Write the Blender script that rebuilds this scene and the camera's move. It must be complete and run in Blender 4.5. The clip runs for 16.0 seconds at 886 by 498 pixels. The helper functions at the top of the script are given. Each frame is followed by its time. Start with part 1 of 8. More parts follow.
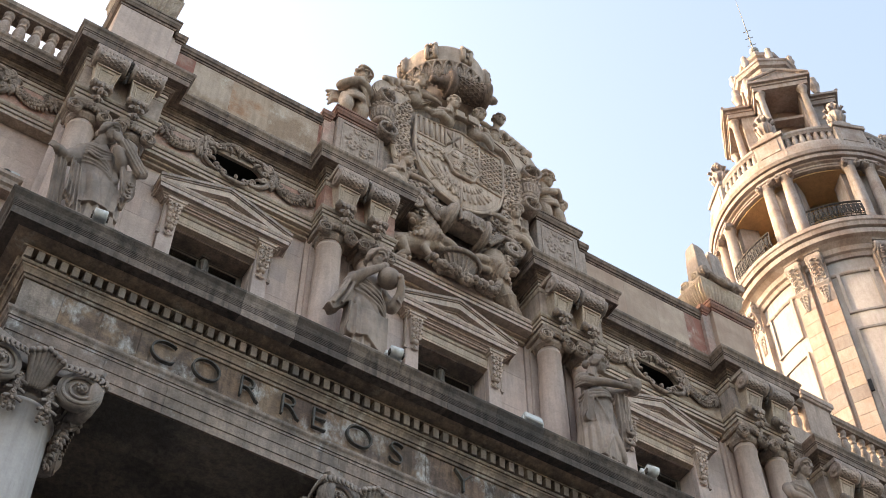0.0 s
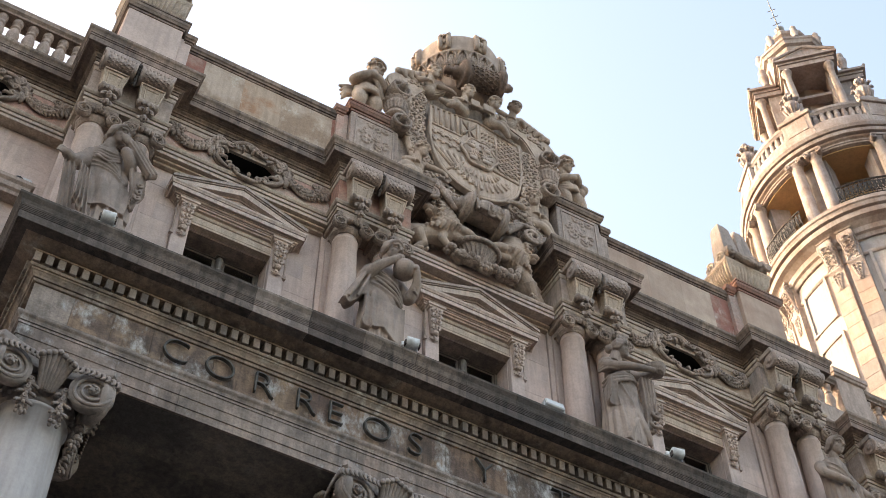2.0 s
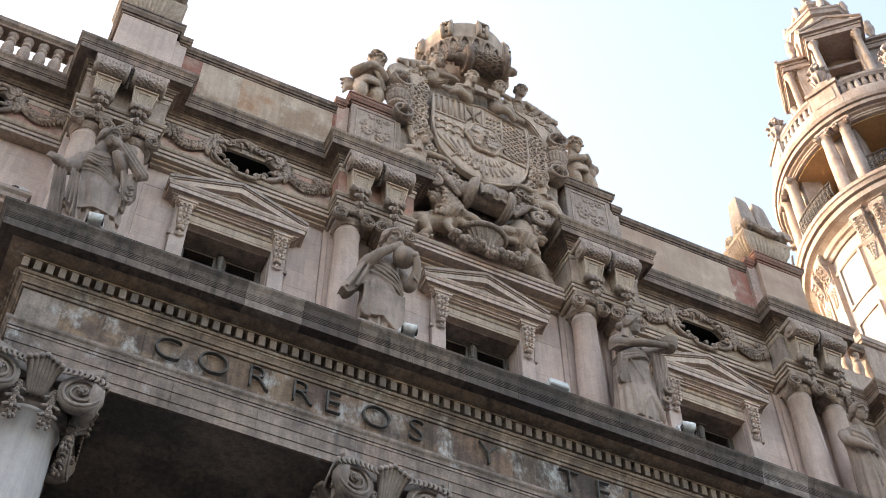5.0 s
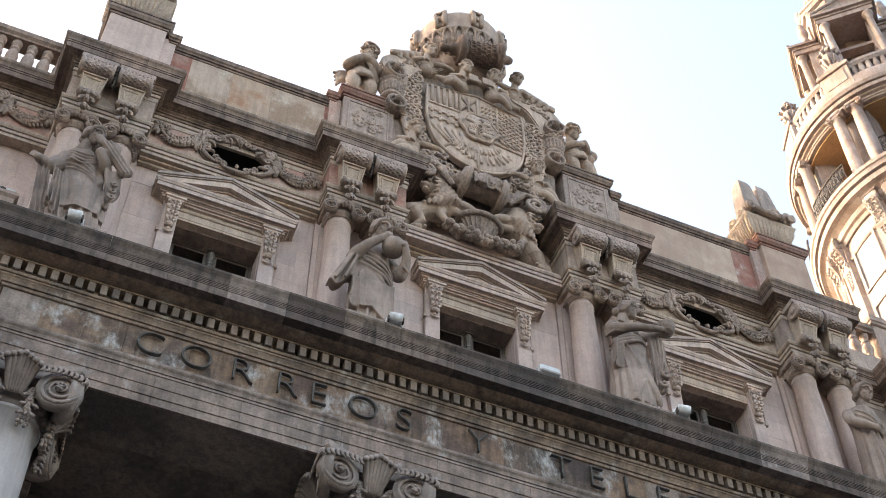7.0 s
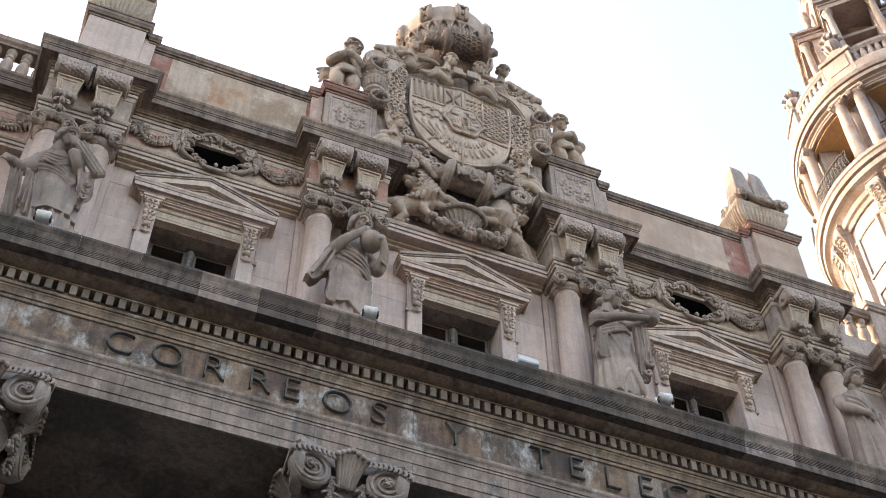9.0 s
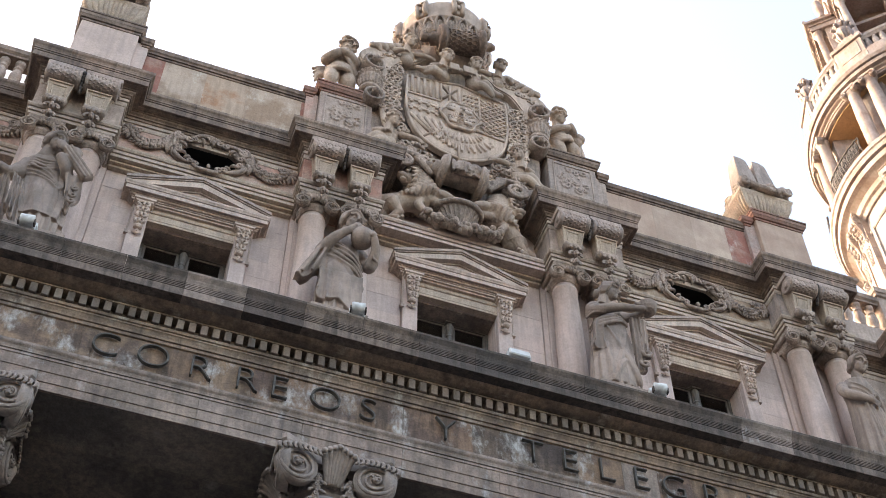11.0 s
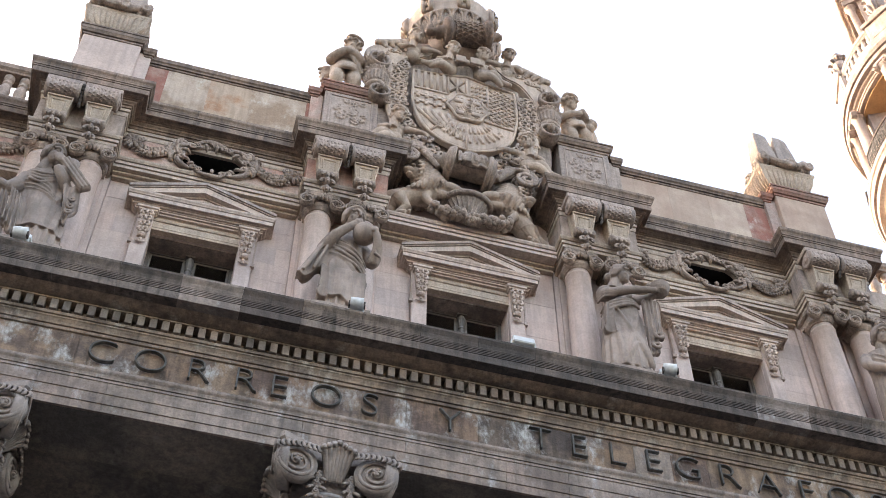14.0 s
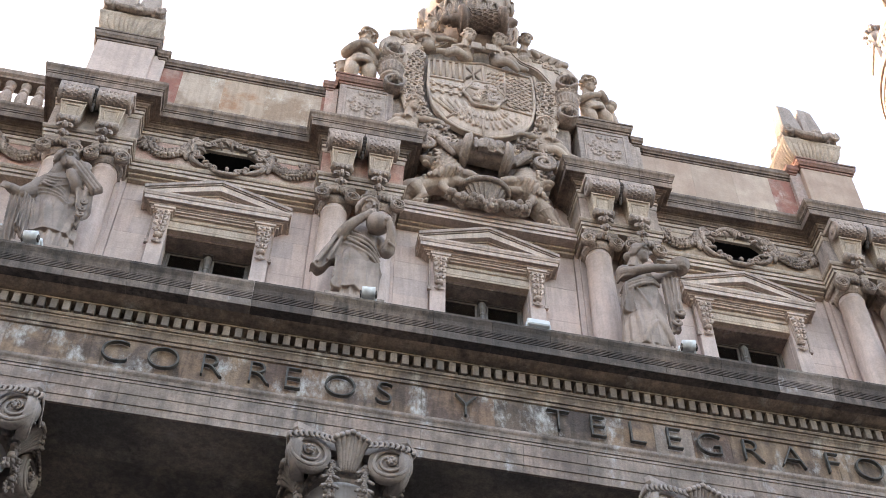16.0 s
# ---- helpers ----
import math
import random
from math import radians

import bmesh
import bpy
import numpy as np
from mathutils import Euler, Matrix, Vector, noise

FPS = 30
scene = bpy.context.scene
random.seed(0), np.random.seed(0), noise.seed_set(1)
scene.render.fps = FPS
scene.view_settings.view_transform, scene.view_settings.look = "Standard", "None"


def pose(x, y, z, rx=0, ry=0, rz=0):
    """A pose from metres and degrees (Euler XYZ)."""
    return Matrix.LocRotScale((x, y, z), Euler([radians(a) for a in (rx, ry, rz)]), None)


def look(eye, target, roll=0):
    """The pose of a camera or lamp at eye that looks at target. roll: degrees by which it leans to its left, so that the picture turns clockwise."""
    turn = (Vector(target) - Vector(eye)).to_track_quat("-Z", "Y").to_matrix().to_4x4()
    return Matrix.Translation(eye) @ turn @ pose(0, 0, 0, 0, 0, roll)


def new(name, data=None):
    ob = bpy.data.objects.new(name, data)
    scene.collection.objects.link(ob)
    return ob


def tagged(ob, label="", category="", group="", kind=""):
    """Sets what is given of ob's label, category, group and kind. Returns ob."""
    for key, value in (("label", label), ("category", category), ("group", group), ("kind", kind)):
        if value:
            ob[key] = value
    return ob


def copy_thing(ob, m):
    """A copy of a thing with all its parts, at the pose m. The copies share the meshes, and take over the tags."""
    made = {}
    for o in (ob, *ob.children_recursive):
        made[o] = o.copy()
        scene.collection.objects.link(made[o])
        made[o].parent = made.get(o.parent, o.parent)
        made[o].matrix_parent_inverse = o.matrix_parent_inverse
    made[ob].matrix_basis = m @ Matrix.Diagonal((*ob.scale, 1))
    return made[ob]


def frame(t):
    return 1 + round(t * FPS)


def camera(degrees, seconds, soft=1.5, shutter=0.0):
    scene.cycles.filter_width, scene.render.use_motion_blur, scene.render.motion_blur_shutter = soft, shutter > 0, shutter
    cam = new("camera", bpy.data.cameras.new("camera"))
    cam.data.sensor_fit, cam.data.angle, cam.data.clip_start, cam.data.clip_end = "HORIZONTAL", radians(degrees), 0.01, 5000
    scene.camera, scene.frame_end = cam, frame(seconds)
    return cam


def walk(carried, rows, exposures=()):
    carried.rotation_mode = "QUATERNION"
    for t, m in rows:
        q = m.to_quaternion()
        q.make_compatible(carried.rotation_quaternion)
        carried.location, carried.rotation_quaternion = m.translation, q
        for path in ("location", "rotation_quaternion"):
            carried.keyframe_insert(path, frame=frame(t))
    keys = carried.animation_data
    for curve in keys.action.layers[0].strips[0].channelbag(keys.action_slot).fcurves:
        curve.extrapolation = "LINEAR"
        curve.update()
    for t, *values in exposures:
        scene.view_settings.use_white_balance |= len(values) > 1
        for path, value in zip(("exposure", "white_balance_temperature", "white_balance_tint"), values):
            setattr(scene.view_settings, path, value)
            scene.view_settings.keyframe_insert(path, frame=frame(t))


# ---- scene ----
cam = camera(35.4, 16.0, soft=0.7)
PATH = [
    (0, (-0.128, 0.322, 1.518), (0.51, 1.348, 3.112), 0.1),
    (0.5, (-0.031, 0.323, 1.542), (0.6, 1.357, 3.134), 0.0),
    (1, (0.081, 0.323, 1.574), (0.702, 1.364, 3.165), -0.1),
    (1.5, (0.211, 0.311, 1.583), (0.817, 1.36, 3.175), -0.1),
    (2, (0.358, 0.285, 1.578), (0.948, 1.343, 3.169), -0.1),
    (2.5, (0.518, 0.254, 1.573), (1.094, 1.321, 3.164), -0.1),
    (3, (0.677, 0.22, 1.569), (1.242, 1.293, 3.16), -0.2),
    (3.5, (0.854, 0.194, 1.571), (1.407, 1.272, 3.163), -0.3),
    (6, (1.745, 0.082, 1.565), (2.243, 1.187, 3.155), -0.3),
    (6.5, (1.945, 0.089, 1.578), (2.433, 1.198, 3.169), -0.3),
    (7, (2.139, 0.06, 1.603), (2.617, 1.174, 3.194), -0.3),
    (7.5, (2.341, 0.021, 1.614), (2.81, 1.139, 3.204), -0.3),
    (8, (2.536, -0.003, 1.614), (2.998, 1.118, 3.204), -0.3),
    (8.5, (2.74, -0.028, 1.617), (3.195, 1.095, 3.208), -0.3),
    (9, (2.931, -0.05, 1.642), (3.377, 1.076, 3.233), -0.4),
    (11.5, (3.799, -0.13, 1.675), (4.192, 1.013, 3.269), -0.1),
    (12, (3.973, -0.136, 1.701), (4.357, 1.01, 3.295), -0.1),
    (12.5, (4.155, -0.151, 1.698), (4.529, 0.998, 3.292), -0.0),
    (13, (4.334, -0.153, 1.697), (4.694, 0.999, 3.291), -0.0),
    (13.5, (4.502, -0.136, 1.696), (4.842, 1.02, 3.293), -0.0),
    (14, (4.673, -0.132, 1.705), (4.989, 1.03, 3.302), 0.1),
    (14.5, (4.844, -0.137, 1.718), (5.133, 1.033, 3.315), 0.2),
    (15, (5.033, -0.149, 1.701), (5.297, 1.028, 3.296), 0.4),
    (15.5, (5.21, -0.125, 1.685), (5.457, 1.056, 3.28), 0.5),
    (16, (5.405, -0.109, 1.686), (5.643, 1.076, 3.28), 0.6),
]
EXPOSURES = [(0, 2.30, 8000, 11), (3.5, 2.46, 7850, 12), (7, 2.58, 7700, 13), (9, 2.64, 7600, 13), (12.5, 2.76, 7550, 14.5), (16, 3.02, 7550, 14.5)]
walk(cam, [(t, look(eye, target, roll)) for t, eye, target, roll in PATH], EXPOSURES)

# ---- daylight: the sun stands low beyond the roof to the west, the front lies in the shade ----
SUN_AZ, SUN_EL = 134.0, 23.0
world = bpy.data.worlds.new("world")
scene.world = world
world.use_nodes = True
wn = world.node_tree
wn.nodes.clear()
w_out = wn.nodes.new("ShaderNodeOutputWorld")
w_bg = wn.nodes.new("ShaderNodeBackground")
w_sky = wn.nodes.new("ShaderNodeTexSky")
w_sky.sky_type = "NISHITA"
w_sky.sun_disc = False
w_sky.sun_elevation = radians(SUN_EL)
w_sky.sun_rotation = radians(90 - SUN_AZ)
w_sky.air_density, w_sky.dust_density, w_sky.ozone_density = 1.0, 3.6, 0.5
w_bg.inputs["Strength"].default_value = 0.15
wn.links.new(w_sky.outputs[0], w_bg.inputs[0])
wn.links.new(w_bg.outputs[0], w_out.inputs[0])

sun = new("sun", bpy.data.lights.new("sun", "SUN"))
sun.data.energy, sun.data.angle, sun.data.color = 1.25, radians(0.6), (1.0, 0.91, 0.81)
sun.matrix_world = look((0, 0, 60), (-math.cos(radians(SUN_AZ)) * math.cos(radians(SUN_EL)), -math.sin(radians(SUN_AZ)) * math.cos(radians(SUN_EL)), 60 - math.sin(radians(SUN_EL))))


# ---- materials ----
def node(nt, kind, **values):
    n = nt.nodes.new(kind)
    for key, value in values.items():
        if key in n.inputs:
            n.inputs[key].default_value = value
    return n


def mix(nt, kind, fac, a, b):
    m = nt.nodes.new("ShaderNodeMix")
    m.data_type, m.blend_type = "RGBA", kind
    m.clamp_factor = True
    for value, socket in ((fac, m.inputs[0]), (a, m.inputs[6]), (b, m.inputs[7])):
        if isinstance(value, bpy.types.NodeSocket):
            nt.links.new(value, socket)
        elif isinstance(value, tuple):
            socket.default_value = (*value, 1.0)
        else:
            socket.default_value = value
    return m.outputs[2]


def ramp(nt, fac, stops):
    r = nt.nodes.new("ShaderNodeValToRGB")
    while len(r.color_ramp.elements) < len(stops):
        r.color_ramp.elements.new(0.5)
    for e, (pos, col) in zip(r.color_ramp.elements, stops):
        e.position = pos
        e.color = (*col, 1.0) if isinstance(col, tuple) else (col, col, col, 1.0)
    nt.links.new(fac, r.inputs[0])
    return r.outputs[0]


def noise_at(nt, position, scale, detail=4.0, stretch=(1, 1, 1), rough=0.55):
    m = nt.nodes.new("ShaderNodeMapping")
    m.inputs["Scale"].default_value = stretch
    nt.links.new(position, m.inputs["Vector"])
    n = node(nt, "ShaderNodeTexNoise", Scale=scale, Detail=detail, Roughness=rough)
    nt.links.new(m.outputs[0], n.inputs["Vector"])
    return n.outputs["Fac"]


def stone(name, base, other, dirt=(0.06, 0.055, 0.05), grime=0.5, tints=0.25, rough=0.85, bump=0.25, pale=(0.44, 0.43, 0.425), chips=0.0, patch=(0.9, 0.35, 0.65), grain=1.0, carve=0.0):
    """Weathered stone: two tones in patches, rain streaks, lichen-pale chips, a grain, and a tint for every block."""
    warm = (1.085, 0.972, 0.935) if name.split("_")[0] in ("wall", "trim", "ochre", "cornice", "slab", "statue", "arms", "lion", "pink", "red", "ornament", "carved", "bed", "frieze", "architrave", "husk", "coping") else (1.06, 0.95, 0.90) if name.split("_")[0] in ("dusky", "sooty", "dentil") else (1.0, 1.0, 1.0)
    base, other = (tuple(c * w for c, w in zip(tone, warm)) for tone in (base, other))
    m = bpy.data.materials.new(name)
    m.use_nodes = True
    nt = m.node_tree
    bsdf = nt.nodes["Principled BSDF"]
    geo = nt.nodes.new("ShaderNodeNewGeometry")
    info = nt.nodes.new("ShaderNodeObjectInfo")
    p = geo.outputs["Position"]
    patches = ramp(nt, noise_at(nt, p, patch[0], 6, (1, 1, 1), 0.62), [(patch[1], 0.0), (patch[2], 1.0)])
    col = mix(nt, "MIX", patches, base, other)
    tint = ramp(nt, info.outputs["Random"], [(0.0, (0.66, 0.66, 0.68)), (0.3, (1.0, 0.96, 0.92)), (0.55, (1.12, 1.04, 0.95)), (0.8, (0.98, 0.86, 0.80)), (1.0, (1.2, 1.18, 1.14))])
    col = mix(nt, "MULTIPLY", tints, col, tint)
    mottle = ramp(nt, noise_at(nt, p, 7.0, 6), [(0.3, 0.78), (0.7, 1.14)])
    col = mix(nt, "MULTIPLY", 0.6 * grain, col, mottle)
    speck = ramp(nt, noise_at(nt, p, 26.0, 5, (1, 1, 1), 0.7), [(0.32, 0.62), (0.62, 1.22)])
    col = mix(nt, "MULTIPLY", 0.6 * grain, col, speck)
    streak = ramp(nt, noise_at(nt, p, 5.5, 6, (1.8, 1.8, 0.2)), [(0.44, 0.0), (0.62, 1.0)])
    soot = ramp(nt, noise_at(nt, p, 1.7, 7, (1, 1, 0.8), 0.65), [(0.45, 0.0), (0.75, 1.0)])
    both = mix(nt, "MULTIPLY", 0.55, streak, soot)
    fac = nt.nodes.new("ShaderNodeMath")
    fac.operation = "MULTIPLY"
    nt.links.new(both, fac.inputs[0])
    fac.inputs[1].default_value = grime
    col = mix(nt, "MIX", fac.outputs[0], col, dirt)
    if chips:
        spots = ramp(nt, noise_at(nt, p, 2.1, 9, (1, 1, 0.55), 0.68), [(0.60 - 0.035 * chips, 0.0), (0.64 - 0.033 * chips, 0.35), (0.70 - 0.033 * chips, 1.0)])
        broken = ramp(nt, noise_at(nt, p, 11.0, 6, (1, 1, 0.5), 0.7), [(0.36, 0.15), (0.58, 0.95)])
        col = mix(nt, "MIX", mix(nt, "MULTIPLY", 1.0, spots, broken), col, pale)
    nt.links.new(col, bsdf.inputs["Base Color"])
    bsdf.inputs["Roughness"].default_value = rough
    bsdf.inputs["Specular IOR Level"].default_value = 0.25
    grain = noise_at(nt, p, 34.0, 6, (1, 1, 1), 0.7)
    b = node(nt, "ShaderNodeBump", Strength=min(1.0, bump * 1.6), Distance=0.04)
    nt.links.new(grain, b.inputs["Height"])
    last = b
    if carve:
        c = node(nt, "ShaderNodeBump", Strength=min(1.0, carve), Distance=0.09)
        nt.links.new(ramp(nt, noise_at(nt, p, 9.0, 4, (1, 1, 0.8), 0.5), [(0.42, 0.0), (0.58, 1.0)]), c.inputs["Height"])
        nt.links.new(b.outputs[0], c.inputs["Normal"])
        last = c
    nt.links.new(last.outputs[0], bsdf.inputs["Normal"])
    return m


def plain(name, color, rough=0.6, metal=0.0, var=0.25, scale=12.0):
    m = bpy.data.materials.new(name)
    m.use_nodes = True
    nt = m.node_tree
    bsdf = nt.nodes["Principled BSDF"]
    geo = nt.nodes.new("ShaderNodeNewGeometry")
    v = ramp(nt, noise_at(nt, geo.outputs["Position"], scale, 5), [(0.3, 1.0 - var), (0.7, 1.0 + var)])
    nt.links.new(mix(nt, "MULTIPLY", 1.0, color, v), bsdf.inputs["Base Color"])
    bsdf.inputs["Roughness"].default_value = rough
    bsdf.inputs["Metallic"].default_value = metal
    return m


WALL = stone("wall_stone", (0.545, 0.485, 0.455), (0.425, 0.378, 0.352), grime=0.35, tints=0.4, bump=0.15, grain=0.5, dirt=(0.16, 0.14, 0.128))
TRIM = stone("trim_stone", (0.42, 0.375, 0.34), (0.32, 0.29, 0.265), grime=0.5, tints=0.5)
PALETRIM = stone("trim_pale_stone", (0.55, 0.49, 0.438), (0.43, 0.385, 0.345), grime=0.5, tints=0.3, grain=0.7, dirt=(0.13, 0.115, 0.10))
OCHRE = stone("ochre_stone", (0.50, 0.44, 0.36), (0.40, 0.36, 0.305), grime=0.35, tints=0.3)
SLAB = stone("slab_stone", (0.44, 0.385, 0.32), (0.30, 0.235, 0.175), grime=0.4, tints=0.2, chips=1.2, pale=(0.60, 0.55, 0.47), dirt=(0.14, 0.105, 0.08), patch=(1.5, 0.42, 0.58), grain=0.5)
RUSTSLAB = stone("slab_rusty_stone", (0.42, 0.355, 0.28), (0.33, 0.185, 0.105), grime=0.45, tints=0.2, chips=1.0, pale=(0.60, 0.54, 0.45), dirt=(0.13, 0.09, 0.065), patch=(1.25, 0.46, 0.62), grain=0.5)
PALESLAB = stone("slab_pale_stone", (0.415, 0.362, 0.305), (0.35, 0.29, 0.245), grime=0.15, tints=0.6, bump=0.1, patch=(1.1, 0.42, 0.58), grain=0.35)
REDSLAB = stone("red_slab_stone", (0.28, 0.135, 0.107), (0.34, 0.24, 0.20), grime=0.3, tints=0.1, chips=0.8, pale=(0.52, 0.43, 0.37), patch=(1.9, 0.47, 0.60), grain=0.5)
# brown-grey stone, deepened to stand in for shade under the cornice
CORNICE = stone("cornice_stone", (0.285, 0.240, 0.203), (0.175, 0.149, 0.129), grime=0.7, tints=0.6, dirt=(0.045, 0.04, 0.036), patch=(1.2, 0.40, 0.60))
DENTIL = stone("dentil_stone", (0.265, 0.245, 0.225), (0.165, 0.155, 0.145), grime=0.6, tints=0.9)
LOGGIA_GLOW = stone("loggia_plaster", (0.47, 0.30, 0.16), (0.34, 0.22, 0.125), grime=0.3, tints=0.0, bump=0.1, grain=0.4)
LION = stone("lion_stone", (0.47, 0.41, 0.345), (0.35, 0.305, 0.26), grime=0.5, tints=0.2, bump=0.2, patch=(1.3, 0.40, 0.62), dirt=(0.10, 0.086, 0.072), grain=0.5)
DRUM = stone("tower_drum_stone", (0.385, 0.346, 0.332), (0.34, 0.295, 0.278), grime=0.35, tints=0.4, dirt=(0.18, 0.145, 0.12), patch=(0.8, 0.40, 0.62), grain=0.6)
BLOCK = stone("tower_block_stone", (0.38, 0.325, 0.30), (0.345, 0.27, 0.24), grime=0.35, tints=1.0, dirt=(0.16, 0.12, 0.10), patch=(1.0, 0.42, 0.58), grain=0.6)
RED = stone("red_stone", (0.255, 0.138, 0.108), (0.25, 0.185, 0.152), grime=0.5, tints=0.2)
PINK = stone("pink_stone", (0.44, 0.31, 0.27), (0.45, 0.40, 0.36), grime=0.45, tints=0.5, patch=(0.8, 0.42, 0.56), dirt=(0.14, 0.11, 0.095))
ROSE = stone("red_frieze_stone", (0.40, 0.235, 0.19), (0.40, 0.335, 0.29), grime=0.5, tints=0.5, patch=(0.9, 0.42, 0.60))
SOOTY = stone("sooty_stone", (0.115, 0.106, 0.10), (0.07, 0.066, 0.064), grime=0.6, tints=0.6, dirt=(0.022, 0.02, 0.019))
FRIEZE = stone("frieze_stone", (0.22, 0.180, 0.142), (0.118, 0.102, 0.095), grime=0.85, tints=1.0, chips=1.75, dirt=(0.035, 0.029, 0.025), pale=(0.45, 0.435, 0.42), patch=(1.7, 0.44, 0.56))
ARCH = stone("architrave_stone", (0.265, 0.24, 0.22), (0.165, 0.152, 0.142), grime=0.65, tints=0.65, chips=0.8, patch=(1.5, 0.42, 0.58))
CARVED = stone("carved_stone", (0.315, 0.292, 0.272), (0.22, 0.205, 0.192), grime=0.5, tints=0.2, bump=0.25, patch=(1.6, 0.40, 0.62), dirt=(0.07, 0.064, 0.06), grain=0.5)
STATUE = stone("statue_stone", (0.335, 0.292, 0.257), (0.205, 0.18, 0.16), grime=0.5, tints=0.2, bump=0.16, patch=(1.2, 0.40, 0.62), dirt=(0.07, 0.062, 0.055), grain=0.35)
ARMS = stone("arms_stone", (0.52, 0.455, 0.385), (0.40, 0.35, 0.30), grime=0.5, tints=0.2, bump=0.25, patch=(1.4, 0.40, 0.62), dirt=(0.12, 0.10, 0.085), grain=0.5)
ORNAMENT = stone("ornament_stone", (0.44, 0.385, 0.335), (0.28, 0.245, 0.215), grime=0.6, tints=0.3, bump=0.45, carve=0.15, patch=(2.4, 0.40, 0.60), dirt=(0.06, 0.053, 0.046))
HUSK = stone("husk_stone", (0.40, 0.35, 0.305), (0.25, 0.218, 0.19), grime=0.6, tints=0.3, bump=0.3, patch=(2.2, 0.40, 0.60), dirt=(0.04, 0.036, 0.032))
SHAFT = stone("shaft_stone", (0.42, 0.385, 0.375), (0.34, 0.318, 0.315), grime=0.35, tints=0.15, bump=0.06, grain=0.3)
# stained stone, its dark brown also standing in for the portico's shade
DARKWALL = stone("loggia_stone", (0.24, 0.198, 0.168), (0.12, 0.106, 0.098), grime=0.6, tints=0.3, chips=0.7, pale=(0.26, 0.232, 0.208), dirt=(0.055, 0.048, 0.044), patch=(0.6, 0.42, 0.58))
PALE = stone("tower_stone", (0.375, 0.333, 0.32), (0.30, 0.238, 0.218), grime=0.5, tints=0.5, dirt=(0.13, 0.10, 0.082), patch=(1.1, 0.44, 0.60), grain=0.7)
PALEPINK = stone("tower_pink_stone", (0.32, 0.215, 0.17), (0.37, 0.29, 0.245), grime=0.4, tints=0.5, dirt=(0.14, 0.11, 0.09), patch=(0.9, 0.44, 0.56), grain=0.7)
BEDSTONE = stone("bed_stone", (0.285, 0.24, 0.19), (0.155, 0.135, 0.115), grime=0.6, tints=0.2, chips=1.5, pale=(0.42, 0.38, 0.32), dirt=(0.035, 0.03, 0.026), patch=(1.8, 0.42, 0.60))
# dirty stone, deepened further so the cornice soffits look shaded
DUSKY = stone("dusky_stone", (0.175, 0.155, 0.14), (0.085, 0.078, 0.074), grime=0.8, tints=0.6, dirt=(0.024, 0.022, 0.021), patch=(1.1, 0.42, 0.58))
COPING = stone("coping_stone_cornice", (0.235, 0.195, 0.165), (0.12, 0.102, 0.09), grime=0.7, tints=0.8, dirt=(0.04, 0.034, 0.03), patch=(1.5, 0.42, 0.58))
OVAL_SHADE = plain("oval_shade_paint", (0.04, 0.036, 0.032), 0.8)
BRONZE = plain("letter_bronze", (0.066, 0.060, 0.054), 0.75, 0.0, 0.5, 14.0)
FINIAL = plain("weathered_zinc", (0.26, 0.25, 0.23), 0.6, 0.3)
IRON = plain("wrought_iron", (0.035, 0.03, 0.028), 0.6, 0.5)
WOOD = plain("window_paint", (0.115, 0.10, 0.09), 0.6)
WHITE = plain("lamp_paint", (0.50, 0.50, 0.49), 0.45, 0.0, 0.08)
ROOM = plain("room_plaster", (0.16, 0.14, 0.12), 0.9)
ASPHALT = plain("asphalt", (0.045, 0.045, 0.045), 0.9, 0.0, 0.3, 6.0)
CUT_ROW = plain("cut_row_plaster", (0.14, 0.125, 0.11), 0.9, 0.0, 0.2, 0.6)
PAVING = plain("paving", (0.07, 0.066, 0.062), 0.85, 0.0, 0.2, 3.0)
GLASS = bpy.data.materials.new("window_glass")
GLASS.use_nodes = True
g_in = GLASS.node_tree.nodes["Principled BSDF"].inputs
g_in["Base Color"].default_value = (0.85, 0.9, 0.9, 1)
g_in["Roughness"].default_value = 0.03
g_in["Transmission Weight"].default_value = 1.0
g_in["IOR"].default_value = 1.45


# ---- building tools ----
def part(name, bm, material, parent=None, label="", smooth=False):
    """Links a bmesh as one mesh object, under its thing where one is given."""
    me = bpy.data.meshes.new(name)
    if smooth:
        for f in bm.faces:
            f.smooth = True
    bm.to_mesh(me)
    bm.free()
    me.materials.append(material)
    ob = new(name, me)
    ob.parent = parent
    return tagged(ob, label)


def piece(name, me, parent, m):
    """One more object on a shared mesh."""
    ob = new(name, me)
    ob.parent = parent
    ob.matrix_basis = m
    return ob


def mesh_of(name, bm, material, smooth=False):
    me = bpy.data.meshes.new(name)
    if smooth:
        for f in bm.faces:
            f.smooth = True
    bm.to_mesh(me)
    bm.free()
    me.materials.append(material)
    return me


def root(name, at=(0, 0, 0), label="", category="", group="", kind=""):
    ob = new(name)
    ob.location = at
    ob.empty_display_size = 0.1
    return tagged(ob, label, category, group, kind)


def box(bm, x0, x1, y0, y1, z0, z1, bevel=0.0):
    vs = [bm.verts.new(p) for p in ((x0, y0, z0), (x1, y0, z0), (x1, y1, z0), (x0, y1, z0), (x0, y0, z1), (x1, y0, z1), (x1, y1, z1), (x0, y1, z1))]
    fs = [bm.faces.new([vs[i] for i in q]) for q in ((0, 3, 2, 1), (4, 5, 6, 7), (0, 1, 5, 4), (1, 2, 6, 5), (2, 3, 7, 6), (3, 0, 4, 7))]
    if bevel:
        es = list({e for f in fs for e in f.edges})
        bmesh.ops.bevel(bm, geom=es, offset=bevel, segments=1, affect="EDGES")
    return vs


